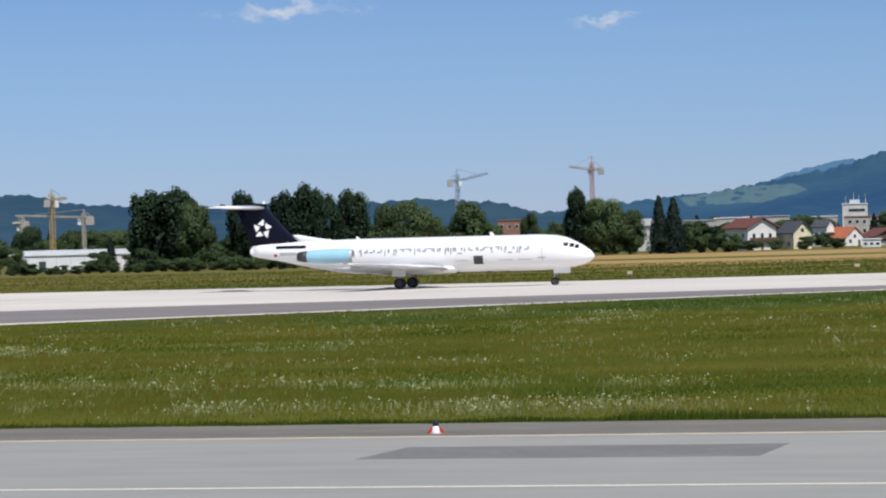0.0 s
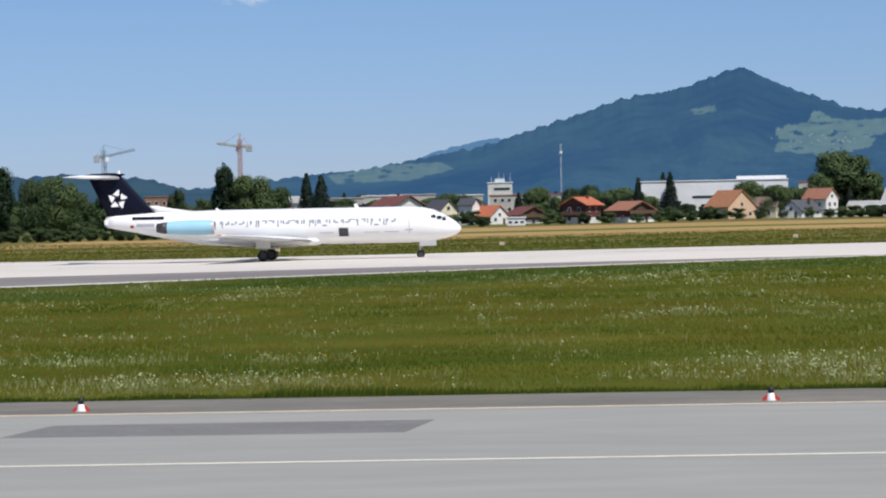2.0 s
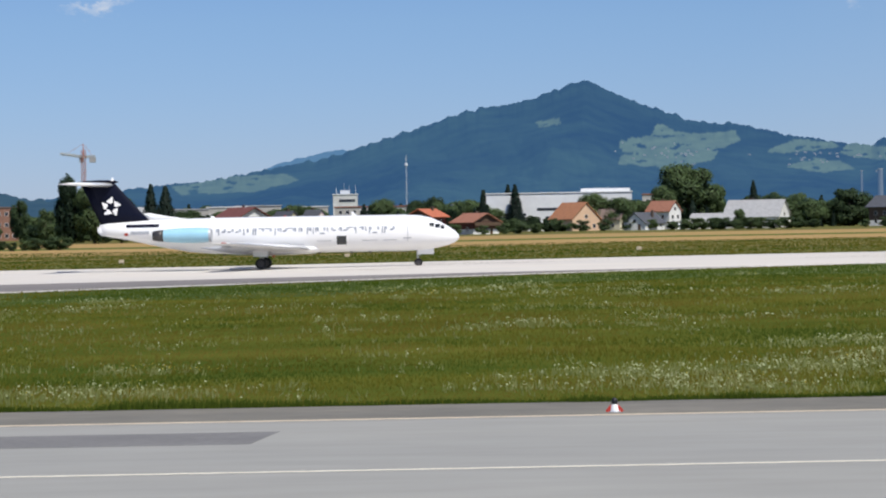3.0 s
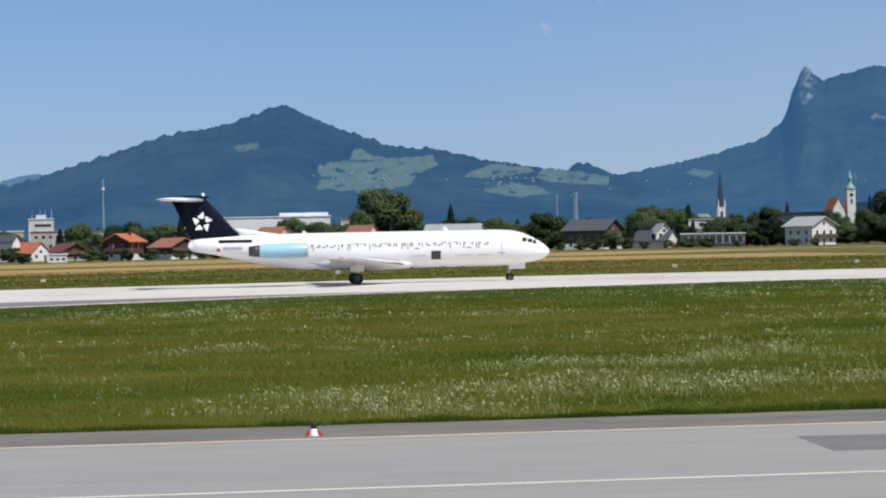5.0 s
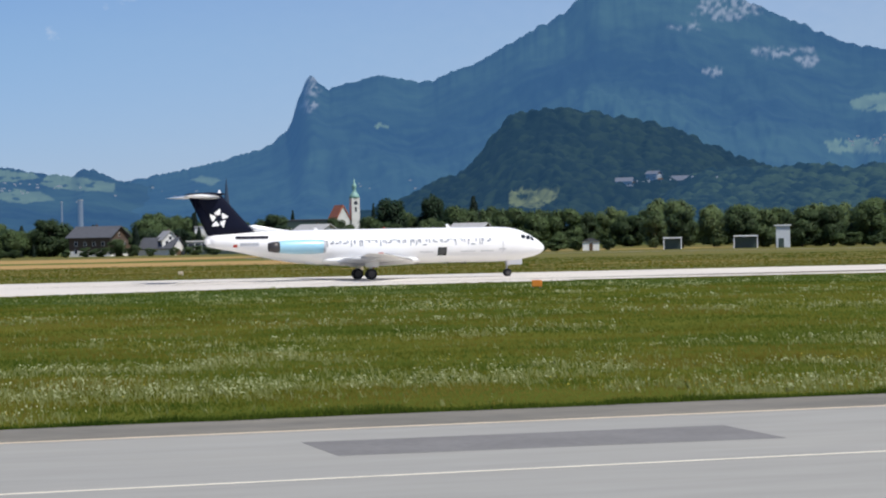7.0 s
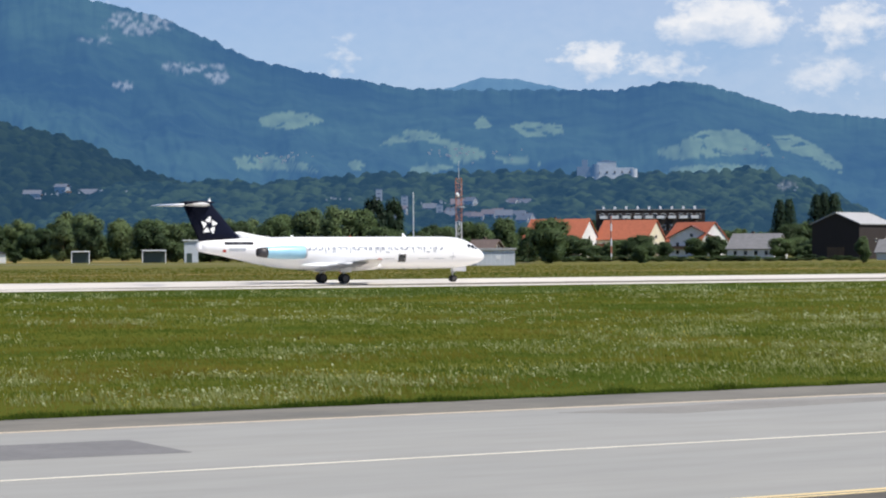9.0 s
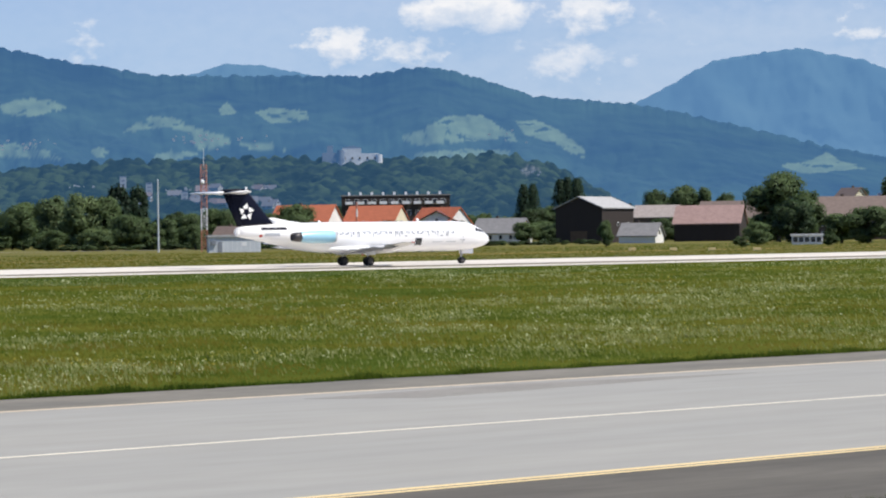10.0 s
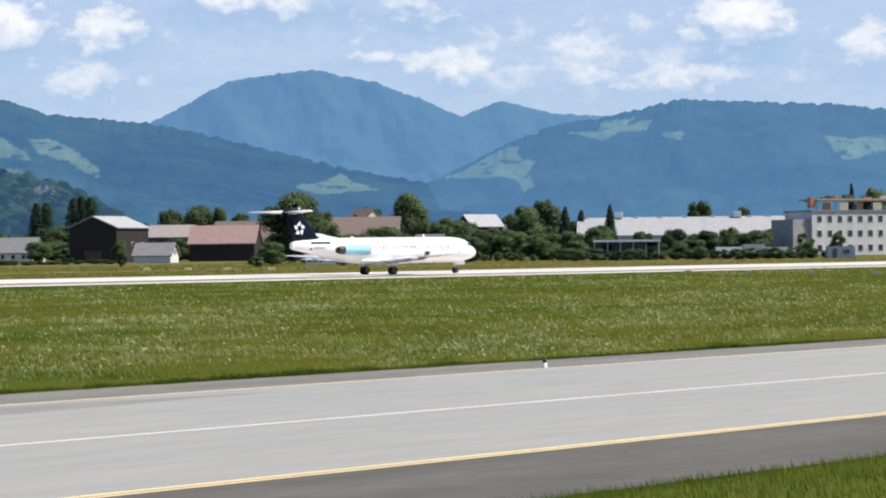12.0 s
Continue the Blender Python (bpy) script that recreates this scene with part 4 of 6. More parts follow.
# ---- houses ----
WALLS = {"white": (0.80, 0.79, 0.76), "cream": (0.74, 0.68, 0.50), "peach": (0.70, 0.48, 0.32), "darkred": (0.13, 0.045, 0.04), "brown": (0.10, 0.07, 0.052), "darkbrown": (0.030, 0.022, 0.020)}
ROOFS = {"maroon": (0.17, 0.06, 0.05), "slate": (0.085, 0.09, 0.105), "red": (0.50, 0.15, 0.075), "brownred": (0.36, 0.16, 0.10), "orange": (0.48, 0.21, 0.10), "brown": (0.22, 0.165, 0.14),
         "lightgrey": (0.42, 0.42, 0.42), "grey": (0.25, 0.245, 0.245), "pinkgrey": (0.42, 0.36, 0.33), "pink": (0.36, 0.24, 0.215), "white": (0.74, 0.74, 0.74)}
for k, c in WALLS.items():
    M["wall_" + k] = plain("render_" + k, c, 0.85, vary=0.06, scale=0.5, bump=0.1, stretch=(1, 1, 0.5))
for k, c in ROOFS.items():
    M["roof_" + k] = plain("roof_" + k, c, 0.8, vary=0.10, scale=0.8, bump=0.3, fine=5.0, stretch=(1, 1, 2.5))


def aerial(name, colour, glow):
    """A surface more than a kilometre and a half away; the air's faint blue is painted in as emission."""
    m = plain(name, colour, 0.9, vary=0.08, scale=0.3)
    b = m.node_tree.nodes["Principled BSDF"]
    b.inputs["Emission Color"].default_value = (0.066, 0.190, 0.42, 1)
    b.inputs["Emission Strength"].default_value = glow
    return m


# distant stone, walls and roofs that emit the haze before them
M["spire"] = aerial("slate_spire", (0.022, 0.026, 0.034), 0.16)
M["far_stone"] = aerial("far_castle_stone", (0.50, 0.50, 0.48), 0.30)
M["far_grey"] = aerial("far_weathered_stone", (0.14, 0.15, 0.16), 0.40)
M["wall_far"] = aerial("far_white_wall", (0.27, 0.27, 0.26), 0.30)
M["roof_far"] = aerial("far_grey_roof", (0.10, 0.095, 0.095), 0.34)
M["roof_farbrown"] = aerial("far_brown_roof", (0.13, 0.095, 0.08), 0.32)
M["pane"] = plain("window_pane", (0.03, 0.035, 0.045), 0.1, vary=0.02, spec=0.7)
M["timber"] = plain("dark_timber", (0.12, 0.075, 0.045), 0.8, vary=0.12, scale=1.5)
M["door"] = plain("brown_door", (0.13, 0.08, 0.05), 0.6, vary=0.1)
M["concrete"] = plain("raw_concrete", (0.42, 0.40, 0.38), 0.9, vary=0.08, scale=0.6)
M["brickwork"] = plain("raw_brickwork", (0.30, 0.16, 0.11), 0.9, vary=0.12, scale=0.9)
M["white_metal"] = plain("white_sheet_metal", (0.78, 0.79, 0.80), 0.45, vary=0.04, scale=0.5)
M["grey_metal"] = plain("grey_sheet_metal", (0.58, 0.62, 0.66), 0.45, vary=0.05, scale=0.8)
# crane yellow dulled towards grey to put haze into the colour
M["yellow_metal"] = plain("crane_yellow", (0.46, 0.35, 0.17), 0.5, vary=0.06)
M["blue_metal"] = plain("crane_blue_grey", (0.22, 0.28, 0.34), 0.5, vary=0.06)
M["red_metal"] = plain("crane_red", (0.50, 0.20, 0.13), 0.5, vary=0.06)
M["copper"] = plain("green_copper", (0.22, 0.40, 0.36), 0.6, vary=0.08)
M["stone"] = plain("pale_stone", (0.48, 0.46, 0.42), 0.85, vary=0.1, scale=0.4)
M["stone_white"] = plain("white_stone", (0.66, 0.65, 0.62), 0.85, vary=0.08, scale=0.3)
M["shed_green"] = plain("dark_green_glazing", (0.05, 0.075, 0.065), 0.3, vary=0.06)
M["hay"] = plain("mown_hay", (0.41, 0.27, 0.115), 0.95, vary=0.08, scale=0.03, second=(0.30, 0.21, 0.085), spec=0.05, stretch=(0.3, 1.5, 1), fine=0.8)
M["crop"] = plain("green_crop", (0.12, 0.15, 0.03), 0.95, vary=0.1, scale=0.03, second=(0.085, 0.115, 0.025), spec=0.05, stretch=(0.3, 1.5, 1), fine=0.8)


def window(parent, x, y, z, w, h, face, name="window"):
    """A window set on a wall: face is the way that the wall looks, one of -y, +x, -x."""
    t, q = 0.06, 0.1
    if face == "-y":
        f = part(name, box(x - w / 2 - q, x + w / 2 + q, y - t, y + t, z - q, z + h + q), M["wall_white"], parent)
        part("pane", box(x - w / 2, x + w / 2, y - t - 0.03, y, z, z + h), M["pane"], f)
    else:
        s = 1 if face == "+x" else -1
        f = part(name, box(x - t, x + t, y - w / 2 - q, y + w / 2 + q, z - q, z + h + q), M["wall_white"], parent)
        part("pane", box(min(x, x + s * (t + 0.03)), max(x, x + s * (t + 0.03)), y - w / 2, y + w / 2, z, z + h), M["pane"], f)


house_rng = random.Random(8)


def house(x, y, w, h, turn, wall, roof, style, label, z=None):
    """A gabled house: its gable looks along -y before it is turned; w is how wide it looks from the airfield."""
    seen = radians(abs((turn + math.degrees(math.atan2(x, y)) + 180) % 360 - 180))
    ratio = {"chalet": 1.15, "house": 1.6, "barn": 1.9, "bigbarn": 1.5}[style]
    g = w / (math.cos(seen) + ratio * math.sin(seen)) / 1.04
    g = max(g, 4.0)
    ln = ratio * g
    slope = {"chalet": 0.5, "house": 1.0, "barn": 0.95, "bigbarn": 0.42}[style]
    rh = min(slope * g / 2, 0.58 * h)
    hw = h - rh
    o = thing({"chalet": "chalet", "house": "house", "barn": "barn", "bigbarn": "barn"}[style], x, y, float(ground_z(x, y)) if z is None else z, label, "house" if style in ("chalet", "house") else "barn", turn, "houses at the airfield edge")
    bm = prism([(-g / 2, -0.3), (g / 2, -0.3), (g / 2, hw), (0, h - 0.2), (-g / 2, hw)], -ln / 2, ln / 2)
    part("wall", bm, M["wall_" + wall], o)
    over, th = (1.0 if style == "chalet" else 0.5), 0.28
    for s in (-1, 1):
        k = (h - hw) / (g / 2)
        ex = g / 2 + over
        bm = prism([(0, h), (s * ex, h - k * ex), (s * ex, h - k * ex + th), (0, h + th)], -ln / 2 - over, ln / 2 + over)
        part("roof", bm, M["roof_" + roof], o)
    if style in ("chalet", "house"):
        cx = house_rng.uniform(0.12, 0.3) * g
        part("chimney", box(cx - 0.35, cx + 0.35, ln * 0.12, ln * 0.12 + 0.8, h - 1.6, h + 0.9, 0.04), M["wall_brown"], o)
        ww, wh = 1.0, 1.25
        rows = max(1, int(hw // 2.6))
        cols = max(2, int(g // 3.2))
        for r in range(rows):
            z = 1.0 + r * 2.7
            if z + wh > hw:
                break
            for c in range(cols):
                xx = (-0.5 + (c + 0.5) / cols) * g * 0.86
                if r == 0 and c == cols // 2:
                    part("door", box(xx - 0.5, xx + 0.5, -ln / 2 - 0.06, -ln / 2 + 0.05, 0, 2.05), M["door"], o)
                    continue
                window(o, xx, -ln / 2, z, ww, wh, "-y")
            nside = max(2, int(ln // 3.8))
            for c in range(nside):
                yy = (-0.5 + (c + 0.5) / nside) * ln * 0.88
                window(o, g / 2, yy, z, ww, wh, "+x")
                window(o, -g / 2, yy, z, ww, wh, "-x")
        if h - hw > 2.6:
            window(o, 0, -ln / 2, hw + 0.1, 1.0, 1.1, "-y")
    if style == "chalet" and wall in ("brown", "darkbrown", "darkred"):
        part("plinth", box(-g / 2 - 0.04, g / 2 + 0.04, -ln / 2 - 0.04, ln / 2 + 0.04, -0.3, min(1.9, hw * 0.4)), M["wall_white"], o, "white plastered ground floor")
    if style == "chalet":
        zb = min(hw - 0.9, 2.75)
        b = part("balcony", box(-g / 2 - 0.1, g / 2 + 0.1, -ln / 2 - 1.2, -ln / 2 - 0.02, zb - 0.15, zb), M["timber"], o, "dark timber balcony")
        part("railing", box(-g / 2 - 0.1, g / 2 + 0.1, -ln / 2 - 1.2, -ln / 2 - 1.12, zb, zb + 0.95), M["timber"], b)
        part("gable_cladding", prism([(-g / 2 + 0.05, hw), (g / 2 - 0.05, hw), (0, h - 0.3)], -ln / 2 - 0.05, -ln / 2 - 0.005), M["timber"] if wall != "white" else M["wall_white"], o)
    if style in ("barn", "bigbarn"):
        part("barn_door", box(-g * 0.18, g * 0.18, -ln / 2 - 0.08, -ln / 2 + 0.02, 0, min(3.2, hw * 0.7)), M["timber"], o)
        for c in range(3):
            window(o, g / 2, (-0.3 + 0.3 * c) * ln, hw * 0.5, 1.2, 0.7, "+x")
    return o


def block(name, x, y, w, d, h, turn, wall, label, category, storeys=3, bays=8, roof="grey", win=(1.3, 1.3), flat=True):
    """A flat-roofed block with rows of windows on its front and its right end."""
    o = thing(name, x, y, float(ground_z(x, y)), label, category, turn)
    part("wall", box(-w / 2, w / 2, -d / 2, d / 2, -0.3, h), wall, o)
    part("roof", box(-w / 2 - 0.3, w / 2 + 0.3, -d / 2 - 0.3, d / 2 + 0.3, h, h + 0.45, 0.05), M["roof_" + roof], o)
    sh = h / max(1, storeys)
    for r in range(storeys):
        for c in range(bays):
            window(o, (-0.5 + (c + 0.5) / bays) * w * 0.96, -d / 2, r * sh + sh * 0.3, win[0], min(win[1], sh * 0.6), "-y")
        for c in range(max(1, int(bays * d / w))):
            window(o, w / 2, (-0.5 + (c + 0.5) / max(1, int(bays * d / w))) * d * 0.9, r * sh + sh * 0.3, win[0], min(win[1], sh * 0.6), "+x")
    return o


def lattice(a, b, size, bays, r, mats, parent, names):
    """A square lattice beam from a to b, its bays split over the given materials in turn."""
    a, b = Vector(a), Vector(b)
    d = (b - a).normalized()
    u = d.orthogonal().normalized()
    v = d.cross(u)
    n = len(mats)
    per = max(1, bays // n)
    for i in range(n):
        bm = bmesh.new()
        for j in range(per):
            p0, p1 = a + (b - a) * ((i * per + j) / (n * per)), a + (b - a) * ((i * per + j + 1) / (n * per))
            c = [(u * s0 + v * s1) * size / 2 for s0, s1 in ((1, 1), (1, -1), (-1, -1), (-1, 1))]
            for k in range(4):
                add_tube(bm, p0 + c[k], p1 + c[k], r, seg=5)
                add_tube(bm, p0 + c[k], p1 + c[(k + 1) % 4], r * 0.7, seg=4)
                add_tube(bm, p1 + c[k], p1 + c[(k + 1) % 4], r * 0.7, seg=4)
        part(names, bm, mats[i], parent)


def crane(x, y, h, jib, back, turn, mat, label, rise=0.0, beam=None, size=1.0):
    o = thing("tower_crane", x, y, float(ground_z(x, y)), label, "crane", turn, "cranes over the town")
    beam = beam or mat
    lattice((0, 0, 0), (0, 0, h * 0.93), 1.7 * size, 12, 0.12, [mat], o, "mast")
    lattice((0, 0, h * 0.86), (jib, 0, h * 0.86 + rise), 0.9 * size, 14, 0.075, [beam], o, "jib")
    lattice((0, 0, h * 0.86), (-back, 0, h * 0.86), 1.0 * size, 4, 0.09, [beam], o, "counter_jib")
    part("counterweight", box(-back - 0.2, -back + 2.2, -0.9, 0.9, h * 0.86 - 2.4, h * 0.86 - 0.2, 0.1), M["concrete"], o, "grey concrete counterweight")
    part("cab", box(0.4, 2.0, -1.9, -0.4, h * 0.86 - 2.3, h * 0.86 - 0.2, 0.1), M["white_metal"], o, "white cab")
    part("apex", tube((0, 0, h * 0.86), (0, 0, h), 0.35, 0.12, 6), mat, o)
    part("stay", tube((0, 0, h), (jib * 0.7, 0, h * 0.86 + rise * 0.7 + 0.6), 0.07, seg=5), mat, o)
    part("stay", tube((0, 0, h), (-back + 1, 0, h * 0.86 + 0.6), 0.07, seg=5), mat, o)
    return o


# ---- fields beyond the runway ----
fx = np.linspace(-90, 330, 60)
sheet("hay_field", np.linspace(-90, 140, 40), lambda x: 395 + 18 * np.sin(x * 0.02), lambda x: 500 + 0.05 * x, 3, M["hay"], 0.02, "tan mown hay field beyond the runway")
sheet("crop_field", np.linspace(-90, 140, 40), lambda x: 500 + 0.05 * x, lambda x: 545 + 0.05 * x, 2, M["crop"], 0.024, "strip of green crop between hay fields")
sheet("hay_field", fx, lambda x: 545 + 0.05 * x + np.clip((x - 110) * 1.3, 0, 100), lambda x: 690 + 0.02 * x, 3, M["hay"], 0.02, "tan mown hay field before the houses")
sheet("field_track", np.linspace(-420, 700, 60), lambda x: 330 - 0.08 * x, lambda x: 334 - 0.08 * x, 1, M["hay"], 0.03, "pale dry strip along the airfield")
edge_road = lambda d: (lambda x: np.sqrt(d * d - x * x))
sheet("perimeter_road", np.linspace(150, 335, 60), edge_road(596), edge_road(606), 1, M["runway_dark"], 0.03, "grey perimeter road before the trees")
sheet("perimeter_road", np.linspace(-210, -20, 60), edge_road(478), edge_road(483), 1, M["hay"], 0.03, "pale dry track before the trees")
plant("trees before the cranes", [
    ("bush", -181, 508, 4.7, 5.4), ("round", -229, 654, 7.3, 11.5), ("round", -231, 694, 6.8, 10.5), ("bush", -169, 528, 7.3, 4.3), ("conifer", -176, 558, 3.3, 7.7),
    ("bush", -157, 516, 7.1, 4.7), ("tall", -159, 531, 11.2, 16.8), ("tall", -152, 529, 12.1, 17.2), ("round", -145, 519, 7.3, 14.1), ("tall", -136, 522, 7.3, 16),
    ("tall", -131, 539, 7.3, 16.1), ("tall", -128, 547, 8.6, 17.8), ("tall", -122, 541, 6.1, 15.3), ("tall", -120, 557, 8.3, 16.4), ("round", -109, 544, 6.1, 12.9),
    ("round", -106, 552, 7.9, 13.6), ("bush", -125, 689, 6.2, 11.4), ("round", -134, 789, 11.6, 16.9), ("round", -121, 841, 6.4, 13.5), ("bush", -93, 694, 6.2, 9.4),
    ("tall", -87, 695, 6.8, 18.4), ("round", -80, 695, 10.8, 15.2),
])
plant("trees beside the farm cottages", [
    ("round", -73, 696, 8.6, 12), ("conifer", -65, 697, 7.1, 15.9), ("bush", -63, 697, 9.2, 5.6), ("conifer", -61, 697, 7.4, 15.3), ("bush", -54, 698, 6.8, 6.9),
    ("bush", -47, 698, 7.1, 5.2), ("bush", -25, 850, 7.5, 4.7), ("conifer", -10, 939, 6.2, 11.3), ("round", -3, 915, 8, 12.5), ("bush", 2, 850, 6.4, 4.7),
    ("round", 16, 933, 6.2, 13), ("round", 16, 921, 6.1, 11.3), ("round", 26, 939, 5.4, 10.3), ("conifer", 33, 926, 5.3, 15.3), ("conifer", 34, 938, 6.2, 15.5),
    ("conifer", 40, 950, 6.3, 12.6), ("conifer", 43, 944, 7.1, 17.3), ("conifer", 45, 932, 8.2, 17.2), ("bush", 47, 849, 8.2, 5.4), ("bush", 54, 848, 3.7, 4.5),
    ("round", 97, 910, 8, 15.2), ("round", 108, 927, 22.6, 22.9),
])
plant("trees round the chalets", [
    ("round", 120, 943, 8.4, 15.8), ("bush", 114, 842, 4.9, 6.4), ("bush", 115, 842, 4.1, 6), ("conifer", 133, 941, 7.1, 17.3), ("round", 136, 917, 8.1, 10.5),
    ("round", 140, 940, 8.4, 12.6), ("round", 147, 921, 10.3, 11.9), ("round", 154, 920, 12.3, 9.3), ("round", 161, 901, 12.9, 13.1), ("bush", 171, 833, 7.5, 5.6),
    ("round", 213, 977, 13.2, 12.9), ("round", 216, 976, 13.2, 15.7), ("round", 221, 975, 13.2, 13.9), ("round", 225, 974, 11, 14.6), ("conifer", 230, 973, 6.6, 15.7),
    ("conifer", 226, 953, 5.2, 15.9), ("round", 239, 971, 8.8, 10.9), ("round", 237, 896, 8.1, 8.6), ("round", 244, 907, 14.4, 13.7), ("conifer", 294, 1060, 4.8, 17.5),
    ("round", 263, 889, 8.1, 12.1), ("round", 266, 882, 10.1, 6.7),
])
plant("trees behind the halls", [
    ("round", 273, 880, 8.9, 12.2), ("conifer", 327, 1050, 4.8, 19.8), ("tall", 285, 895, 15.7, 18.7), ("round", 291, 905, 10.5, 16.9), ("round", 296, 904, 8.4, 12.1),
    ("tall", 302, 896, 12.5, 18.7), ("tall", 300, 890, 11.6, 19.7), ("round", 301, 864, 12.1, 15.3), ("conifer", 310, 874, 9, 19.2), ("round", 321, 889, 8.3, 15.3),
    ("round", 324, 875, 12.3, 14.5), ("bush", 299, 796, 7.5, 6.5), ("round", 336, 877, 12.4, 13.6), ("round", 336, 851, 11.3, 13.6), ("bush", 314, 790, 9.3, 5.8),
    ("round", 354, 876, 10.4, 12.6), ("willow", 365, 878, 11.7, 14.4), ("round", 360, 848, 8.1, 10.9), ("willow", 304, 697, 8.4, 11.2), ("willow", 376, 861, 13.6, 16.9),
    ("willow", 374, 835, 12.1, 16), ("round", 303, 675, 8.1, 10.6),
])
plant("trees by the churches", [
    ("round", 386, 836, 8.9, 12.9), ("willow", 328, 708, 10.3, 12.6), ("round", 393, 826, 12.1, 13.9), ("willow", 331, 695, 10.2, 12), ("round", 297, 623, 7.6, 10.8),
    ("willow", 306, 629, 9.2, 10.3), ("round", 336, 682, 10, 11.1), ("willow", 311, 616, 9.1, 10.4), ("willow", 345, 677, 10, 12), ("round", 318, 612, 7.6, 10.7),
    ("willow", 349, 664, 9.9, 12.1), ("round", 332, 616, 7.7, 11.8), ("round", 351, 651, 9.8, 13.1), ("bush", 310, 560, 8.4, 5), ("willow", 354, 639, 11.2, 14.5),
    ("willow", 355, 626, 11.1, 14.9), ("bush", 310, 537, 6.8, 4.8), ("round", 361, 623, 9.5, 14.2), ("tall", 395, 673, 9.6, 18.7), ("round", 337, 567, 8.7, 8.8),
    ("tall", 405, 678, 8, 18.5), ("bush", 321, 530, 6, 5.2),
])
plant("trees at the willow row", [
    ("round", 345, 563, 7.3, 7.8), ("round", 360, 577, 6.6, 8.8), ("bush", 319, 508, 5.3, 5.8), ("round", 388, 606, 9.5, 10.6), ("round", 400, 610, 8, 11.8),
    ("bush", 334, 498, 5.3, 8.2), ("round", 316, 462, 8.1, 9.7), ("bush", 332, 451, 5.4, 3.8), ("poplar", 635, 772, 6.7, 21.5), ("poplar", 638, 770, 6.7, 21.7),
    ("poplar", 646, 763, 7.1, 23.3), ("poplar", 648, 761, 7.1, 24.1), ("poplar", 651, 759, 7.6, 23.6), ("round", 343, 391, 3, 5.4), ("round", 674, 739, 8.8, 18.4),
    ("round", 682, 732, 12.3, 19.8), ("round", 687, 726, 7.9, 19.2), ("round", 693, 721, 7.5, 16.9), ("bush", 335, 344, 3.6, 2), ("round", 365, 370, 5.7, 4.7),
    ("round", 453, 452, 13.5, 16.9), ("round", 399, 393, 7.4, 9.3),
])
plant("trees round the red roofs", [
    ("round", 429, 419, 7.9, 11.8), ("bush", 361, 346, 3.3, 2.2), ("round", 406, 386, 7.4, 6.3), ("round", 552, 522, 10, 10.1), ("round", 730, 683, 8.8, 18),
    ("round", 395, 368, 9.5, 7.6), ("round", 665, 607, 13.1, 21.6), ("round", 740, 673, 9.7, 23.4), ("round", 521, 468, 9.2, 10.1), ("round", 525, 463, 9.2, 11),
    ("bush", 422, 368, 7.4, 5.8), ("round", 483, 420, 7, 9.2), ("bush", 423, 367, 4.9, 4.2), ("bush", 456, 390, 7.9, 7.5), ("round", 459, 386, 7.9, 7),
    ("round", 615, 512, 10.5, 15.5), ("bush", 456, 374, 9.1, 6), ("round", 634, 519, 9, 17.5), ("conifer", 623, 502, 7, 15.4), ("round", 468, 376, 7.9, 6.6),
    ("conifer", 626, 498, 7, 14.3), ("round", 504, 395, 8.4, 8.2),
])
plant("trees behind the barns", [
    ("conifer", 616, 479, 6.2, 15.6), ("bush", 459, 355, 7.6, 4.5), ("round", 526, 398, 5.8, 6.6), ("bush", 463, 349, 7.6, 4.4), ("round", 531, 392, 5.8, 7.2),
    ("bush", 469, 342, 7.6, 4.3), ("round", 810, 586, 7.9, 19.5), ("round", 536, 386, 8.1, 6.7), ("round", 555, 392, 6, 7.6), ("round", 819, 573, 7.9, 17.1),
    ("round", 559, 387, 9, 6.8), ("bush", 517, 343, 4.1, 5.8), ("bush", 504, 326, 4.7, 5.7), ("conifer", 843, 538, 5.7, 25.9), ("round", 847, 531, 13.2, 23.6),
])
house(-45, 778, 15.8, 9.5, 38, "white", "maroon", "chalet", "alpine house with a dark red roof and white walls")
house(-32, 778, 10.6, 8.1, 32, "cream", "slate", "house", "slate grey-roofed house with cream walls and small windows")
house(-21, 900, 17, 6.4, 41, "white", "red", "house", "red-roofed house with white walls and small windows")
house(-7, 900, 14.8, 5.7, 25, "darkred", "maroon", "chalet", "alpine house with a dark red roof and dark red timber walls")
house(11, 795, 12.2, 8, -31, "darkred", "red", "chalet", "alpine house with a red roof and dark red timber walls")
house(26, 794, 14.7, 6.3, 33, "darkred", "brownred", "chalet", "alpine house with a russet roof and dark red timber walls")
house(64, 898, 18.4, 9.7, 24, "peach", "orange", "house", "orange-roofed house with peach walls and small windows")
house(77, 897, 12.3, 7.2, 55, "cream", "brown", "house", "brown-roofed house with cream walls and small windows")
house(85, 862, 14.1, 5.7, -36, "white", "slate", "house", "slate grey-roofed house with white walls and small windows")
house(95, 895, 12.5, 9.7, 44, "white", "brownred", "house", "russet-roofed house with white walls and small windows")
house(113, 893, 19.8, 5.1, 63, "white", "lightgrey", "barn", "long low farm building with a pale grey roof and white walls")
house(127, 891, 24.1, 9.5, 62, "white", "lightgrey", "house", "pale grey-roofed house with white walls and small windows")
house(175, 883, 21.2, 10.2, 51, "brown", "slate", "chalet", "alpine house with a slate grey roof and brown walls")
house(196, 878, 16.8, 5.9, 42, "white", "slate", "barn", "long low farm building with a slate grey roof and white walls")
house(198, 878, 8.3, 8.2, 2, "white", "lightgrey", "house", "pale grey-roofed house with white walls and small windows")
house(248, 865, 18, 9.6, 29, "white", "lightgrey", "chalet", "alpine house with a pale grey roof and white walls")
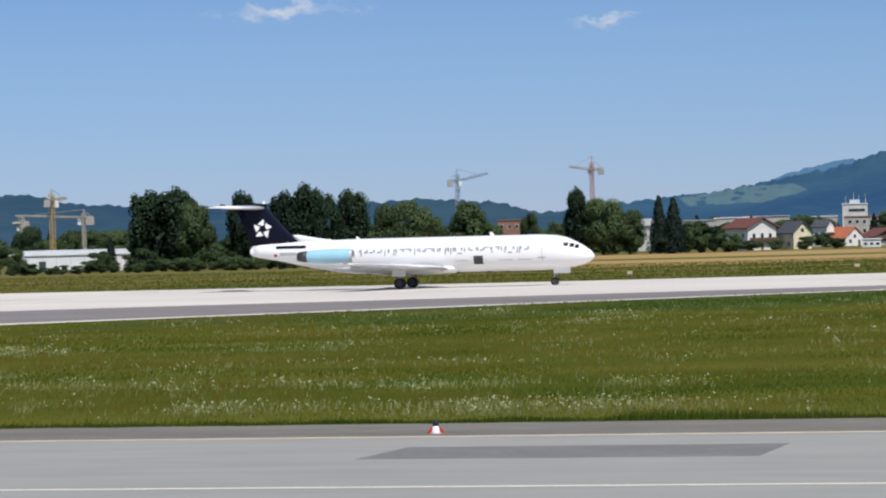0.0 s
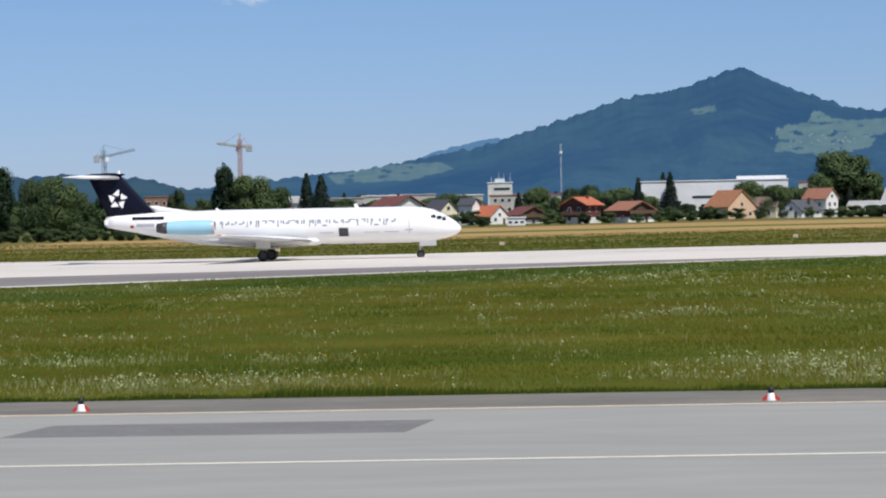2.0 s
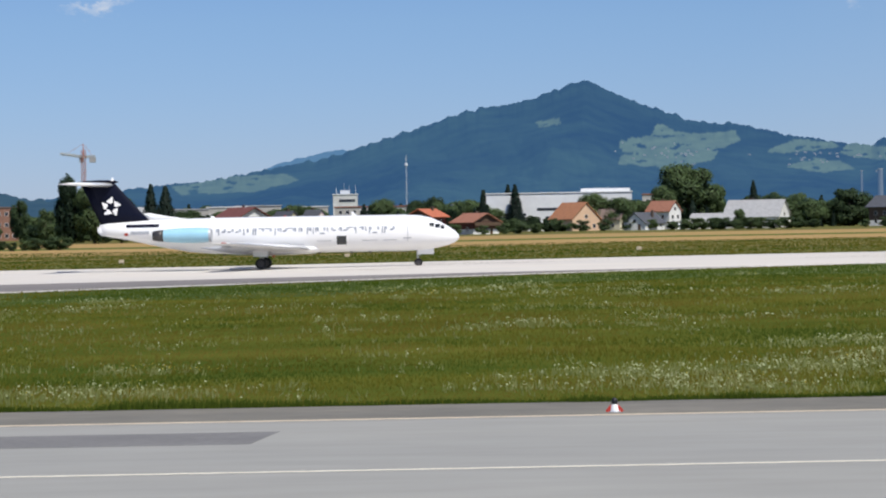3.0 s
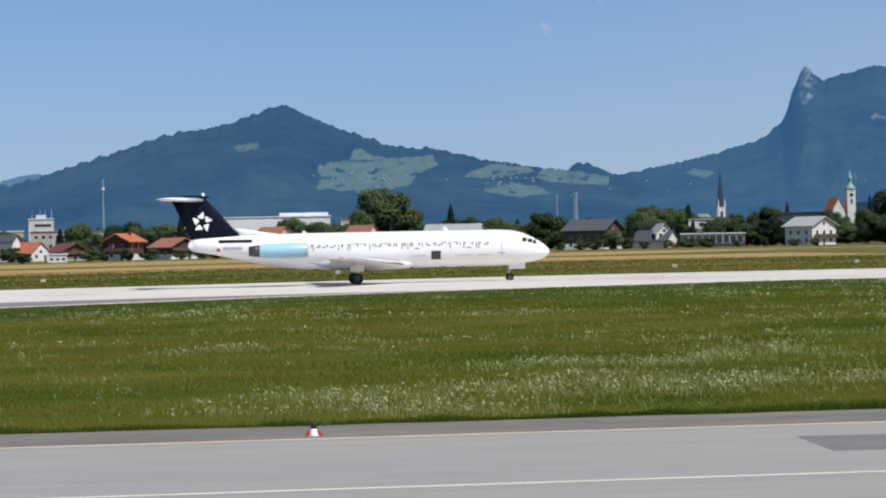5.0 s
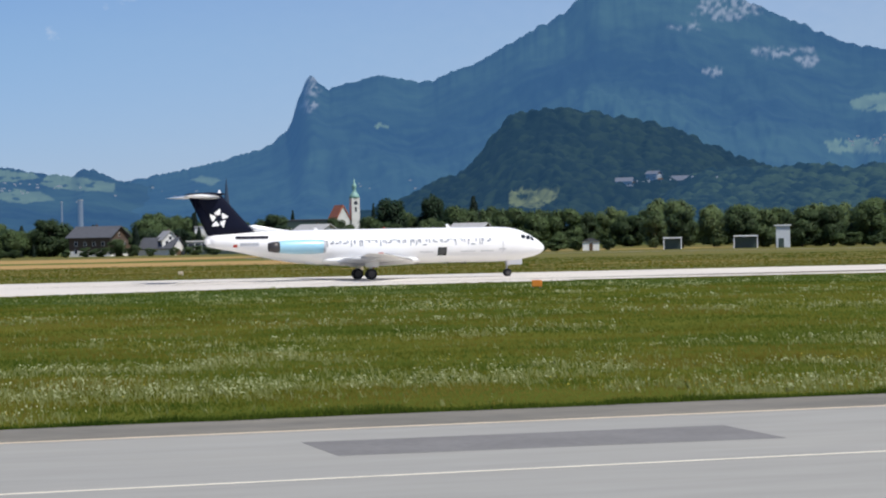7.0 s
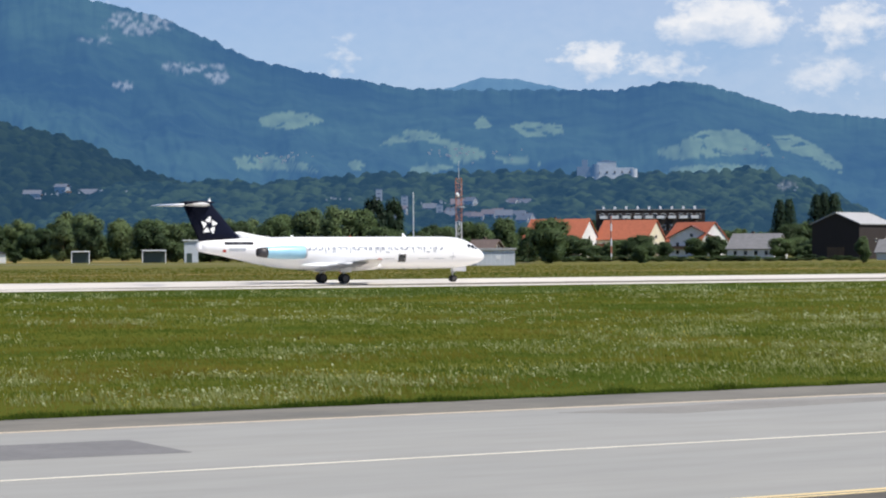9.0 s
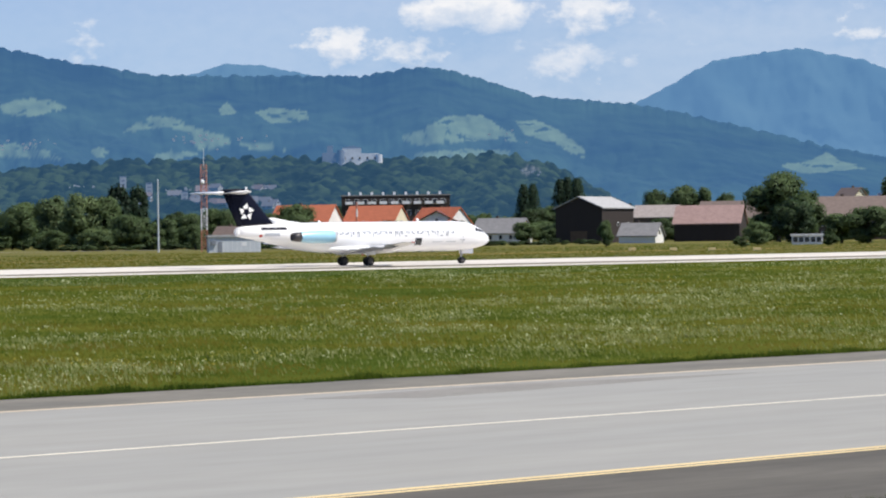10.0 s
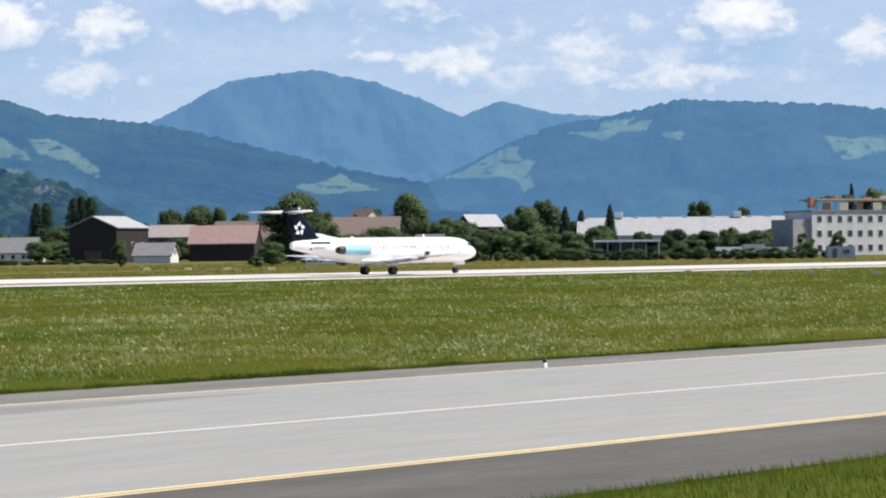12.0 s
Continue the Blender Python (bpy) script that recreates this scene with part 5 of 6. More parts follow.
house(300, 849, 16.2, 9.1, 41, "darkbrown", "lightgrey", "chalet", "alpine house with a pale grey roof and brown walls")
house(-87, 896, 6.9, 11, 66, "white", "lightgrey", "barn", "long low farm building with a pale grey roof and white walls")
house(-27, 900, 6.9, 9.1, 52, "white", "slate", "house", "slate grey-roofed house with white walls and small windows")
house(511, 741, 27.7, 13.2, 27, "white", "red", "house", "red-roofed house with white walls and small windows")
house(531, 727, 24.9, 12.7, 24, "cream", "red", "house", "red-roofed house with cream walls and small windows")
house(524, 732, 8.3, 6.3, 24, "cream", "red", "house", "red-roofed house with cream walls and small windows")
house(369, 570, 10.5, 5.4, 17, "brown", "brown", "house", "brown-roofed house with brown walls and small windows")
house(549, 713, 23.3, 11.8, 2, "white", "red", "house", "red-roofed house with white walls and small windows")
house(549, 713, 18.8, 10.6, -48, "white", "maroon", "chalet", "alpine house with a dark red roof and white walls")
house(485, 600, 18.6, 7.1, 26, "white", "grey", "house", "grey-roofed house with white walls and small windows")
house(461, 530, 22.1, 12.3, -66, "darkbrown", "lightgrey", "bigbarn", "large barn with a pale grey metal roof and dark brown boards")
house(570, 624, 16.2, 11.1, 33, "brown", "pinkgrey", "barn", "long low farm building with a greyish pink roof and brown walls")
house(489, 514, 20.6, 9.6, 34, "darkbrown", "pink", "barn", "long low farm building with a pink roof and dark brown walls")
house(440, 488, 11.8, 4.9, 28, "white", "grey", "house", "grey-roofed house with white walls and small windows")
house(626, 646, 27.3, 12.7, 28, "brown", "brown", "barn", "long low farm building with a brown roof and brown walls")
house(513, 484, 21.5, 11.5, 36, "brown", "brown", "house", "brown-roofed house with brown walls and small windows")
house(655, 618, 13.8, 16.7, -17, "cream", "brown", "house", "brown-roofed house with cream walls and small windows")
house(482, 432, 9.2, 6.3, 7, "brown", "grey", "barn", "long low farm building with a grey roof and brown walls")
house(682, 588, 17, 14.2, -96, "darkbrown", "lightgrey", "barn", "dark brown timber barn with a pale grey roof")
house(691, 577, 11.9, 12.5, -10, "white", "grey", "house", "grey-roofed house with white walls and small windows")
house(664, 608, 8.9, 14.7, 32, "white", "white", "barn", "long low farm building with a white roof and white walls")


def filler():
    """A loose belt of trees behind the houses."""
    r = random.Random(21)
    a = -20.5
    while a < 60.5:
        d = r.uniform(900, 1120)
        if -1.7 < a < -0.3:
            a += 0.4
            continue
        top = 0.42 + 0.22 * noise.noise(Vector((a * 0.35, 2.0, 0))) + r.uniform(-0.1, 0.12)
        h = max(4.0, 3.6 + d * math.tan(radians(top)))
        kind = r.choice(("round", "round", "tall", "round", "conifer", "willow" if 17 < a < 34 else "round"))
        tree(kind, d * math.sin(radians(a)), d * math.cos(radians(a)), h * r.uniform(0.75, 1.15) * (0.55 if kind == "conifer" else 1), h, "belt of trees behind the houses")
        a += r.uniform(0.28, 0.5)
    # lower growth that fills the gaps between the yards
    a = -20.5
    while a < 60.5:
        d = r.uniform(905, 1040) if a < 26 else r.uniform(700, 900)
        h = 3.2 + d * math.tan(radians(r.uniform(0.0, 0.1) if -1.7 < a < -0.3 else r.uniform(0.12, 0.46) if a < 26 else r.uniform(0.0, 0.12) if 50.3 < a < 55.6 else r.uniform(0.05, 0.34)))
        tree("willow" if 23 < a < 34 and r.random() < 0.6 else "young", d * math.sin(radians(a)), d * math.cos(radians(a)), h * r.uniform(0.9, 1.6), h, "belt of trees behind the houses")
        a += r.uniform(0.22, 0.42)
    # close growth behind the cottages; it stays low before the warehouse
    a = -8.0
    while a < 15.5:
        d = r.uniform(908, 921)
        h = 3.6 + d * math.tan(radians(r.uniform(0.0, 0.1) if 2.6 < a < 5.8 or -1.7 < a < -0.3 else r.uniform(0.06, 0.42)))
        kind = r.choice(("young", "young", "conifer", "tall"))
        tree(kind, d * math.sin(radians(a)), d * math.cos(radians(a)), h * (0.5 if kind == "conifer" else r.uniform(0.8, 1.3)), h, "belt of trees behind the houses")
        a += r.uniform(0.2, 0.5)


filler()


def hedge_row():
    r = random.Random(31)
    for a0, a1, d in ((-20, -7.2, 503), (-20, -9, 690), (29.2, 41.0, 620), (48.5, 57, 580), (51.4, 56.6, 562), (20.5, 22.6, 690), (26.6, 29, 690), (6.5, 9.5, 820), (-7.5, -1.0, 760), (0.0, 3.5, 772), (3.5, 8.0, 848), (10.5, 16.5, 838)):
        a = a0
        while a < a1:
            dd = d * r.uniform(0.98, 1.02)
            h = r.uniform(0.9, 1.6) if d == 620 else r.uniform(1.4, 2.8) if d in (580, 503, 562) else r.uniform(2.2, 3.8)
            tree("bush", dd * math.sin(radians(a)), dd * math.cos(radians(a)), h * (r.uniform(3.0, 4.6) if d == 620 else r.uniform(1.3, 2.1)), h, "hedge along the airfield")
            a += r.uniform(0.2, 0.34) if d in (620, 580, 820, 503, 562) else r.uniform(0.3, 0.7)


hedge_row()

# ---- landmarks and yards ----
# yellow paled and greyed so the colour holds the distance haze over the cranes
M["pale_jib"] = plain("pale_yellow_metal", (0.44, 0.41, 0.34), 0.6, vary=0.06, scale=1.0)
crane(-257.4, 757.5, 24.0, 30, 10, 100, M["yellow_metal"], "yellow tower crane over a building site", 1.2, M["pale_jib"], 0.7)
crane(-248.3, 760.5, 17.5, 21, 3, 190, M["pale_jib"], "low pale yellow tower crane with a long jib", 1.0, None, 0.5)
crane(-266.0, 754.5, 15.9, 3, 2, 185, M["pale_jib"], "small pale yellow tower crane", 0.0, None, 0.7)
crane(-187, 1084, 36.1, 13, 4, 14, M["blue_metal"], "grey-blue tower crane with a raised jib", 3.0, None, 0.8)
crane(-130, 1092, 40.2, 10, 5, 172, M["red_metal"], "red and white tower crane", 1.5, M["pale_jib"], 0.8)
tower = block("tower_block", -19.5, 1100, 10.4, 8, 16.6, 0, M["stone_white"], "white concrete tower block with a plant room", "building", 1, 0, "white")
for z0, x0, x1 in ((13.6, -2.6, 4.2), (9.4, -1.6, 1.8), (5.2, -3.6, 3.6)):
    part("window_strip", box(x0, x1, -4.12, -3.9, z0, z0 + 1.1), M["pane"], tower, "dark window strip")
part("plant_room", box(-2.2, 2.0, -2, 2, 17.0, 18.6, 0.08), M["grey_metal"], tower)
for x0, h0 in ((-3.8, 3.2), (-0.5, 4.4), (1.6, 3.6), (4.4, 4.0)):
    part("aerial", tube((x0, 0, 17.0), (x0, 0, 17.0 + h0), 0.12, 0.06, 6), M["grey_metal"], tower)
for x0, y0, w0, h0, c0 in ((-101, 952, 20, 9.5, "white"), (-76, 958, 16, 10.4, "lightgrey"), (-63, 985, 15, 11.2, "white"), (-52, 1003, 18, 11.6, "lightgrey"), (-33, 1010, 16, 11.0, "white"), (46, 1030, 44, 10.6, "lightgrey")):
    block("town_hall_block", x0, y0, w0, 10, h0, 4, M["stone"], "long pale flat-roofed building in the town", "building", 2, 6, c0)
block("unfinished_building", -149, 989, 12, 9, 12.6, 8, M["brickwork"], "unfinished brick building with open bays", "building", 3, 4, "brown")
greenhouse = block("greenhouse", -186.2, 559.8, 26.8, 8, 3.6, 18, M["white_metal"], "long white greenhouse with a low roof", "greenhouse", 1, 0, "white", (0.8, 1.6))
for i in range(9):
    part("post", box(-12.4 + i * 3.1, -12.25 + i * 3.1, -4.08, -3.96, 0, 3.6), M["grey_metal"], greenhouse)
part("roof_ridge", prism([(-13.2, 4.0), (13.2, 4.0), (12.6, 4.9), (-12.6, 4.9)], -2.5, 2.5), M["grey_metal"], greenhouse)
part("door", box(-7.0, -5.4, -4.1, -3.95, 0, 2.4), M["shed_green"], greenhouse)
hall = block("warehouse", 62, 948, 53, 26, 13.6, -4, M["white_metal"], "large white warehouse with a few window strips", "warehouse", 1, 3, "white", (10, 1.2))
part("roof_box", box(8, 26, -6, 6, 14.0, 15.3, 0.1), M["white_metal"], hall)
for x0, x1, z0, z1 in ((-8, 4, 7.4, 8.4), (10, 24, 9.0, 9.9), (10, 24, 6.6, 7.4), (-24, -12, 5.6, 6.6)):
    part("window_strip", box(x0, x1, -13.1, -12.9, z0, z1), M["pane"], hall, "dark window strip")
block("office_block", -2, 1010, 40, 10, 10.5, 0, M["stone"], "long reddish grey office block", "building", 3, 14, "brownred")
block("office_block", 112, 1010, 26, 10, 13.2, -6, M["stone"], "low block with a dark roof band", "building", 3, 8, "brownred")
flats = block("apartment_block", 596, 803, 42, 10, 17.6, -36, M["wall_darkbrown"], "dark apartment block with white balcony panels", "building", 4, 12, "grey", (1.6, 1.8))
for i in range(9):
    part("balcony", box(-19.5 + i * 4.4, -16.6 + i * 4.4, -6.2, -4.9, 14.4, 15.5, 0.05), M["white_metal"], flats, "white balcony panel")
    part("roof_vent", box(-18.5 + i * 4.4, -17.6 + i * 4.4, -2, 0, 18.0, 19.2, 0.05), M["white_metal"], flats)
block("flat_hall", 273, 962, 18, 9, 12.0, -16, M["shed_green"], "dark flat-roofed hall behind the houses", "building", 2, 6, "slate")
for x, y, w in ((638, 483, 40), (658, 455, 30)):
    hh = thing("market_hall", x, y, float(ground_z(x, y)), "long grey hall with a broad pale pitched roof", "hall", -54)
    part("wall", box(-w / 2, w / 2, -9, 9, -0.3, 6.2), M["grey_metal"], hh)
    for s in (-1, 1):
        part("roof", loft([[(x1, s * 9.5, 5.9), (x1, 0, 11.5), (x1, 0, 11.8), (x1, s * 9.5, 6.2)] for x1 in (-w / 2 - 0.4, w / 2 + 0.4)]), M["roof_lightgrey"], hh, "pale grey sheet roof")
    part("roof_vent", box(-w * 0.22, -w * 0.22 + 2.4, -1.2, 1.2, 11.6, 13.4, 0.1), M["white_metal"], hh, "bright white roof vent")
    for i in range(5):
        part("roof_ridge_cap", box(-w * 0.46 + i * w * 0.19, -w * 0.46 + i * w * 0.19 + 1.6, -0.5, 0.5, 11.5, 12.1, 0.1), M["grey_metal"], hh)
    for i in range(4):
        part("hall_door", box(-w * 0.4 + i * w * 0.25, -w * 0.4 + i * w * 0.25 + 4, -9.08, -8.9, 0, 4.2), M["shed_green"], hh)
site = block("concrete_block", 585, 372, 34, 16, 11.4, -30, M["stone_white"], "white three-storey block with dark window openings", "building", 3, 11, "grey", (1.3, 1.6))
site_rng = random.Random(77)
for i in range(12):
    for yy in (-6.5, 0):
        part("scaffold_post", tube((-14 + i * 2.5, yy, 11.6), (-14 + i * 2.5, yy, 14.7), 0.1, seg=6), M["pale_jib"], site)
part("formwork", box(-15, 14.5, -7.2, 4, 14.5, 14.85, 0.05), M["pale_jib"], site, "tan formwork deck over the roof")
for yy in (-7.0, -3.4, 0.4):
    part("beam", box(-15.2, 14.8, yy - 0.12, yy + 0.12, 14.2, 14.5), M["yellow_metal"], site, "yellow formwork beam")
for i in range(10):
    bx = site_rng.uniform(-14, 12)
    part("board_stack", box(bx, bx + site_rng.uniform(0.8, 2.6), -6, -4.5, 14.9, 14.9 + site_rng.uniform(0.2, 1.0)), M[site_rng.choice(("pale_jib", "timber", "red_metal", "white_metal"))], site)
for i in range(6):
    bx = -13.5 + i * 4.9
    part("wall_panel", box(bx, bx + site_rng.uniform(1.2, 2.6), -7.3, -7.1, 11.9, 13.8), M[site_rng.choice(("concrete", "pale_jib", "timber"))], site)
part("side_wing", box(-22, -17, -7, 6, -0.3, 9.5), M["concrete"], site)
part("site_crate", box(-16.5, -14.9, -6, -4, 12.6, 15.2, 0.1), M["red_metal"], site)


def canopy(az, d, w, h, label):
    x, y = d * math.sin(radians(az)), d * math.cos(radians(az))
    o = thing("canopy_roof", x, y, float(ground_z(x, y)), label, "canopy", -az)
    part("roof", box(-w / 2, w / 2, -2.5, 2.5, h, h + 0.45, 0.05), M["white_metal"], o, "flat white roof")
    for i in range(6):
        part("post", tube((-w / 2 + 0.4 + i * (w - 0.8) / 5, -2.2, 0), (-w / 2 + 0.4 + i * (w - 0.8) / 5, -2.2, h), 0.09, seg=8), M["grey_metal"], o)
    part("back_wall", box(-w / 2, w / 2, 2.3, 2.5, 0, h), M["shed_green"], o, "dark back wall")


canopy(52.5, 575, 15, 4.0, "long open shed with a flat white roof")
for az, d, w, h, mat in ((54.75, 600, 6.0, 2.6, "white_metal"), (55.3, 596, 5.0, 3.2, "concrete"), (55.75, 590, 6.0, 2.5, "grey_metal"), (57.2, 560, 6.0, 2.6, "blue_metal")):
    cx, cy = d * math.sin(radians(az)), d * math.cos(radians(az))
    box_hut = thing("site_container", cx, cy, float(ground_z(cx, cy)), "low site container at the airfield edge", "container", -az + 8)
    part("body", box(-w / 2, w / 2, -1.2, 1.2, 0.1, h, 0.04), M[mat], box_hut)
    part("door", box(-w * 0.3, -w * 0.3 + 0.9, -1.25, -1.15, 0.1, 2.1), M["shed_green"], box_hut)
    part("window", box(w * 0.08, w * 0.3, -1.25, -1.15, 1.1, 1.9), M["pane"], box_hut)
    part("skid", box(-w / 2, w / 2, -1.0, 1.0, 0, 0.1), M["grey_metal"], box_hut)
block("glass_pavilion", 214, 868, 22, 9, 4.4, -14, M["shed_green"], "glass pavilion with a pale flat roof", "pavilion", 1, 9, "white", (2.0, 2.6))
block("white_villa", 219, 905, 9, 8, 9.6, -14, M["wall_white"], "white villa with a shallow roof", "house", 3, 3, "lightgrey")
hut = block("service_hut", 277, 427, 10.2, 5, 3.0, -28, M["grey_metal"], "bluish white sheet-metal equipment hut", "hut", 1, 0, "lightgrey")
for i in range(12):
    part("seam", box(-4.9 + i * 0.88, -4.84 + i * 0.88, -2.54, -2.49, 0, 3.0), M["white_metal"], hut)
part("door", box(-3.4, -2.5, -2.55, -2.45, 0, 2.1), M["title_grey"], hut, "grey steel door")
part("window", box(1.4, 2.3, -2.55, -2.45, 1.2, 2.0), M["white_metal"], hut, "small pale window")
part("vent_box", box(-4.6, -3.7, -2.9, -2.5, 1.5, 2.4, 0.03), M["title_grey"], hut)
block("white_crate", 378, 369, 6.2, 2.2, 1.7, -45, M["white_metal"], "white slatted container in the grass", "container", 1, 5, "white", (0.9, 1.1))
block("white_van", -9, 770, 5.5, 2.2, 2.2, 0, M["white_metal"], "white caravan parked by the houses", "caravan", 1, 3, "white", (1.0, 0.7))
block("white_van", 100, 880, 6.5, 2.3, 2.6, 10, M["white_metal"], "white parked camper van", "camper van", 1, 3, "white", (1.0, 0.7))


def church():
    o = thing("church", 339.6, 1358, float(ground_z(340, 1358)), "stone church with a slim dark spire", "church")
    part("tower", box(-2.1, 2.1, -2.1, 2.1, 0, 19.5), M["stone_white"], o, "pale stone tower")
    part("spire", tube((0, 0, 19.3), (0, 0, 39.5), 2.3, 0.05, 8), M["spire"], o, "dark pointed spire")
    for sx_ in (-1, 1):
        for sy_ in (-1, 1):
            part("pinnacle", tube((sx_ * 1.8, sy_ * 1.8, 19.3), (sx_ * 1.8, sy_ * 1.8, 24.5), 0.55, 0.05, 6), M["stone_white"], o)
    part("nave", prism([(-14, 0), (-3, 0), (-3, 11), (-8.5, 16), (-14, 11)], -5, 16), M["stone"], o)
    part("belfry_window", box(-0.7, 0.7, -2.16, -2.05, 13.5, 17), M["pane"], o)
    t = thing("church", 377.5, 1244, float(ground_z(377, 1244)), "white church tower with a green onion dome beside a red roof", "church")
    part("tower", box(-2.1, 2.1, -2.1, 2.1, 0, 25.5), M["stone_white"], t, "white tower")
    prof = [(25.5, 2.5), (26.2, 2.6), (27.2, 2.2), (28.3, 1.2), (29.2, 0.9), (30.4, 0.95), (31.2, 1.3), (32.0, 1.1), (33.0, 0.5), (35.5, 0.08)]
    part("onion_dome", loft([[(r * math.cos(2 * math.pi * i / 14), r * math.sin(2 * math.pi * i / 14), z) for i in range(14)] for z, r in prof]), M["copper"], t, "green copper dome", True)
    part("clock", tube((0, -2.1, 23), (0, -2.2, 23), 1.0, seg=16), M["pane"], t)
    part("belfry_window", box(-0.5, 0.5, -2.16, -2.05, 18.5, 21), M["pane"], t)
    part("nave", prism([(-9.6, 0), (-3.0, 0), (-3.0, 15), (-6.3, 21), (-9.6, 15)], -1, 14), M["stone_white"], t)
    part("nave_roof", prism([(-10.2, 14.2), (-6.3, 21.4), (-2.4, 14.2), (-2.4, 15), (-6.3, 22.2), (-10.2, 15)], -1.4, 14.4), M["roof_red"], t, "steep red roof")


church()


def castle():
    x, y = 1273, 1770
    z = 57.0
    o = thing("castle", x, y, z, "pale stone fortress on the wooded hill", "castle", -36)
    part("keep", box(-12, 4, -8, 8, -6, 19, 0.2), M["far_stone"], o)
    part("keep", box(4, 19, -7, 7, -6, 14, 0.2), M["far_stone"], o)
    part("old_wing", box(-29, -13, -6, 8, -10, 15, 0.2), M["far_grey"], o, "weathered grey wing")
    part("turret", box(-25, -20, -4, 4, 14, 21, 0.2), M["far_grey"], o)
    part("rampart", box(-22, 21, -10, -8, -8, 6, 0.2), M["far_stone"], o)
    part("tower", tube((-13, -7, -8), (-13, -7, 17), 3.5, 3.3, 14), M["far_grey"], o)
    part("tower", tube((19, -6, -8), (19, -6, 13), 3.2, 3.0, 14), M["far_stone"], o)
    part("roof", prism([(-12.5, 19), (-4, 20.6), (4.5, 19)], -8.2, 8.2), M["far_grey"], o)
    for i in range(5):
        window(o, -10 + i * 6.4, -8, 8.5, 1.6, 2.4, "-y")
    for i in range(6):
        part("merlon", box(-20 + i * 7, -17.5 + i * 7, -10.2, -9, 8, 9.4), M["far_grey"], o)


castle()


def slope_of(ob):
    me = ob.data
    return BVHTree.FromPolygons([v.co.copy() for v in me.vertices], [tuple(p.vertices) for p in me.polygons])


def on_slope(tree_, az, el):
    """Where a line of sight from the airfield meets a hillside."""
    a, e = radians(az), radians(el)
    place = tree_.ray_cast(Vector((0, 0, EYE_Z)), Vector((math.sin(a) * math.cos(e), math.cos(a) * math.cos(e), math.sin(e))))[0]
    return place


def hillside_houses():
    town, keep_hill = slope_of(town_hill), slope_of(castle_hill)
    r = random.Random(52)
    for az, el, w, h in ((22.9, 1.20, 15, 7), (23.55, 1.26, 14, 10), (24.15, 1.20, 22, 8)):
        p = on_slope(town, az, el)
        if p:
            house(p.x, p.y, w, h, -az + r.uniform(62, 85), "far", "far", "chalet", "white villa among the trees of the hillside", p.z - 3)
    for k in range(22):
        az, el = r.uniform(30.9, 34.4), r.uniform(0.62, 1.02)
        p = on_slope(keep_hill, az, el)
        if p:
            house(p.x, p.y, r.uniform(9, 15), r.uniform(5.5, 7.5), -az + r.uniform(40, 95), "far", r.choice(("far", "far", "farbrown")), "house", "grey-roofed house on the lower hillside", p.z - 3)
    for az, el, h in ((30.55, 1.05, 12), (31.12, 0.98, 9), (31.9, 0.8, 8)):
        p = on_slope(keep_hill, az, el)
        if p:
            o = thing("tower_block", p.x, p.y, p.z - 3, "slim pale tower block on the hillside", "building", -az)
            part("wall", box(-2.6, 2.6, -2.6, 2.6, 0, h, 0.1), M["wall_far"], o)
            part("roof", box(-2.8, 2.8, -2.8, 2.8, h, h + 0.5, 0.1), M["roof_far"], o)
            for i in range(3):
                part("window_strip", box(-1.4, 1.4, -2.66, -2.55, 2.5 + i * 2.8, 3.5 + i * 2.8), M["roof_far"], o)


hillside_houses()


def shelter(x, y, w, h, turn, label):
    """A white open frame with a roof and a dark back wall."""
    o = thing("bus_shelter", x, y, float(ground_z(x, y)), label, "shelter", turn)
    for s in (-1, 1):
        for yy in (-0.9, 0.9):
            part("post", box(s * w / 2 - 0.12, s * w / 2 + 0.12, yy - 0.12, yy + 0.12, 0, h), M["white_metal"], o)
    part("roof", box(-w / 2 - 0.2, w / 2 + 0.2, -1.2, 1.2, h, h + 0.35, 0.05), M["white_metal"], o, "white flat roof")
    part("back_wall", box(-w / 2, w / 2, 0.92, 1.0, 0, h), M["shed_green"], o, "dark back wall")


shelter(273.5, 616, 4.5, 2.8, -24, "white open-fronted shelter by the road")
shelter(290, 606.5, 6.0, 3.0, -25.5, "longer white open-fronted shelter by the road")
wall_hut = thing("white_hut", 257, 632, float(ground_z(257, 632)), "small white plastered hut by the trees", "hut", -22)
part("wall", box(-2.2, 2.2, -1.8, 1.8, 0, 2.5, 0.03), M["wall_white"], wall_hut)
part("roof", prism([(-2.6, 2.4), (2.6, 2.4), (0, 3.4)], -2.1, 2.1), M["roof_slate"], wall_hut)
part("door", box(-0.4, 0.5, -1.86, -1.75, 0, 2.0), M["door"], wall_hut)
pale_hut = thing("white_hut", 299, 603, float(ground_z(299, 603)), "tall pale panel building between the willows", "hut", -26)
part("wall", box(-1.8, 1.8, -2, 2, 0, 5.6, 0.03), M["grey_metal"], pale_hut)
part("roof", box(-2.2, 2.2, -2.4, 2.4, 5.6, 5.9, 0.04), M["white_metal"], pale_hut)
part("door", box(-1.2, 0.2, -2.06, -1.95, 0, 2.4), M["shed_green"], pale_hut)


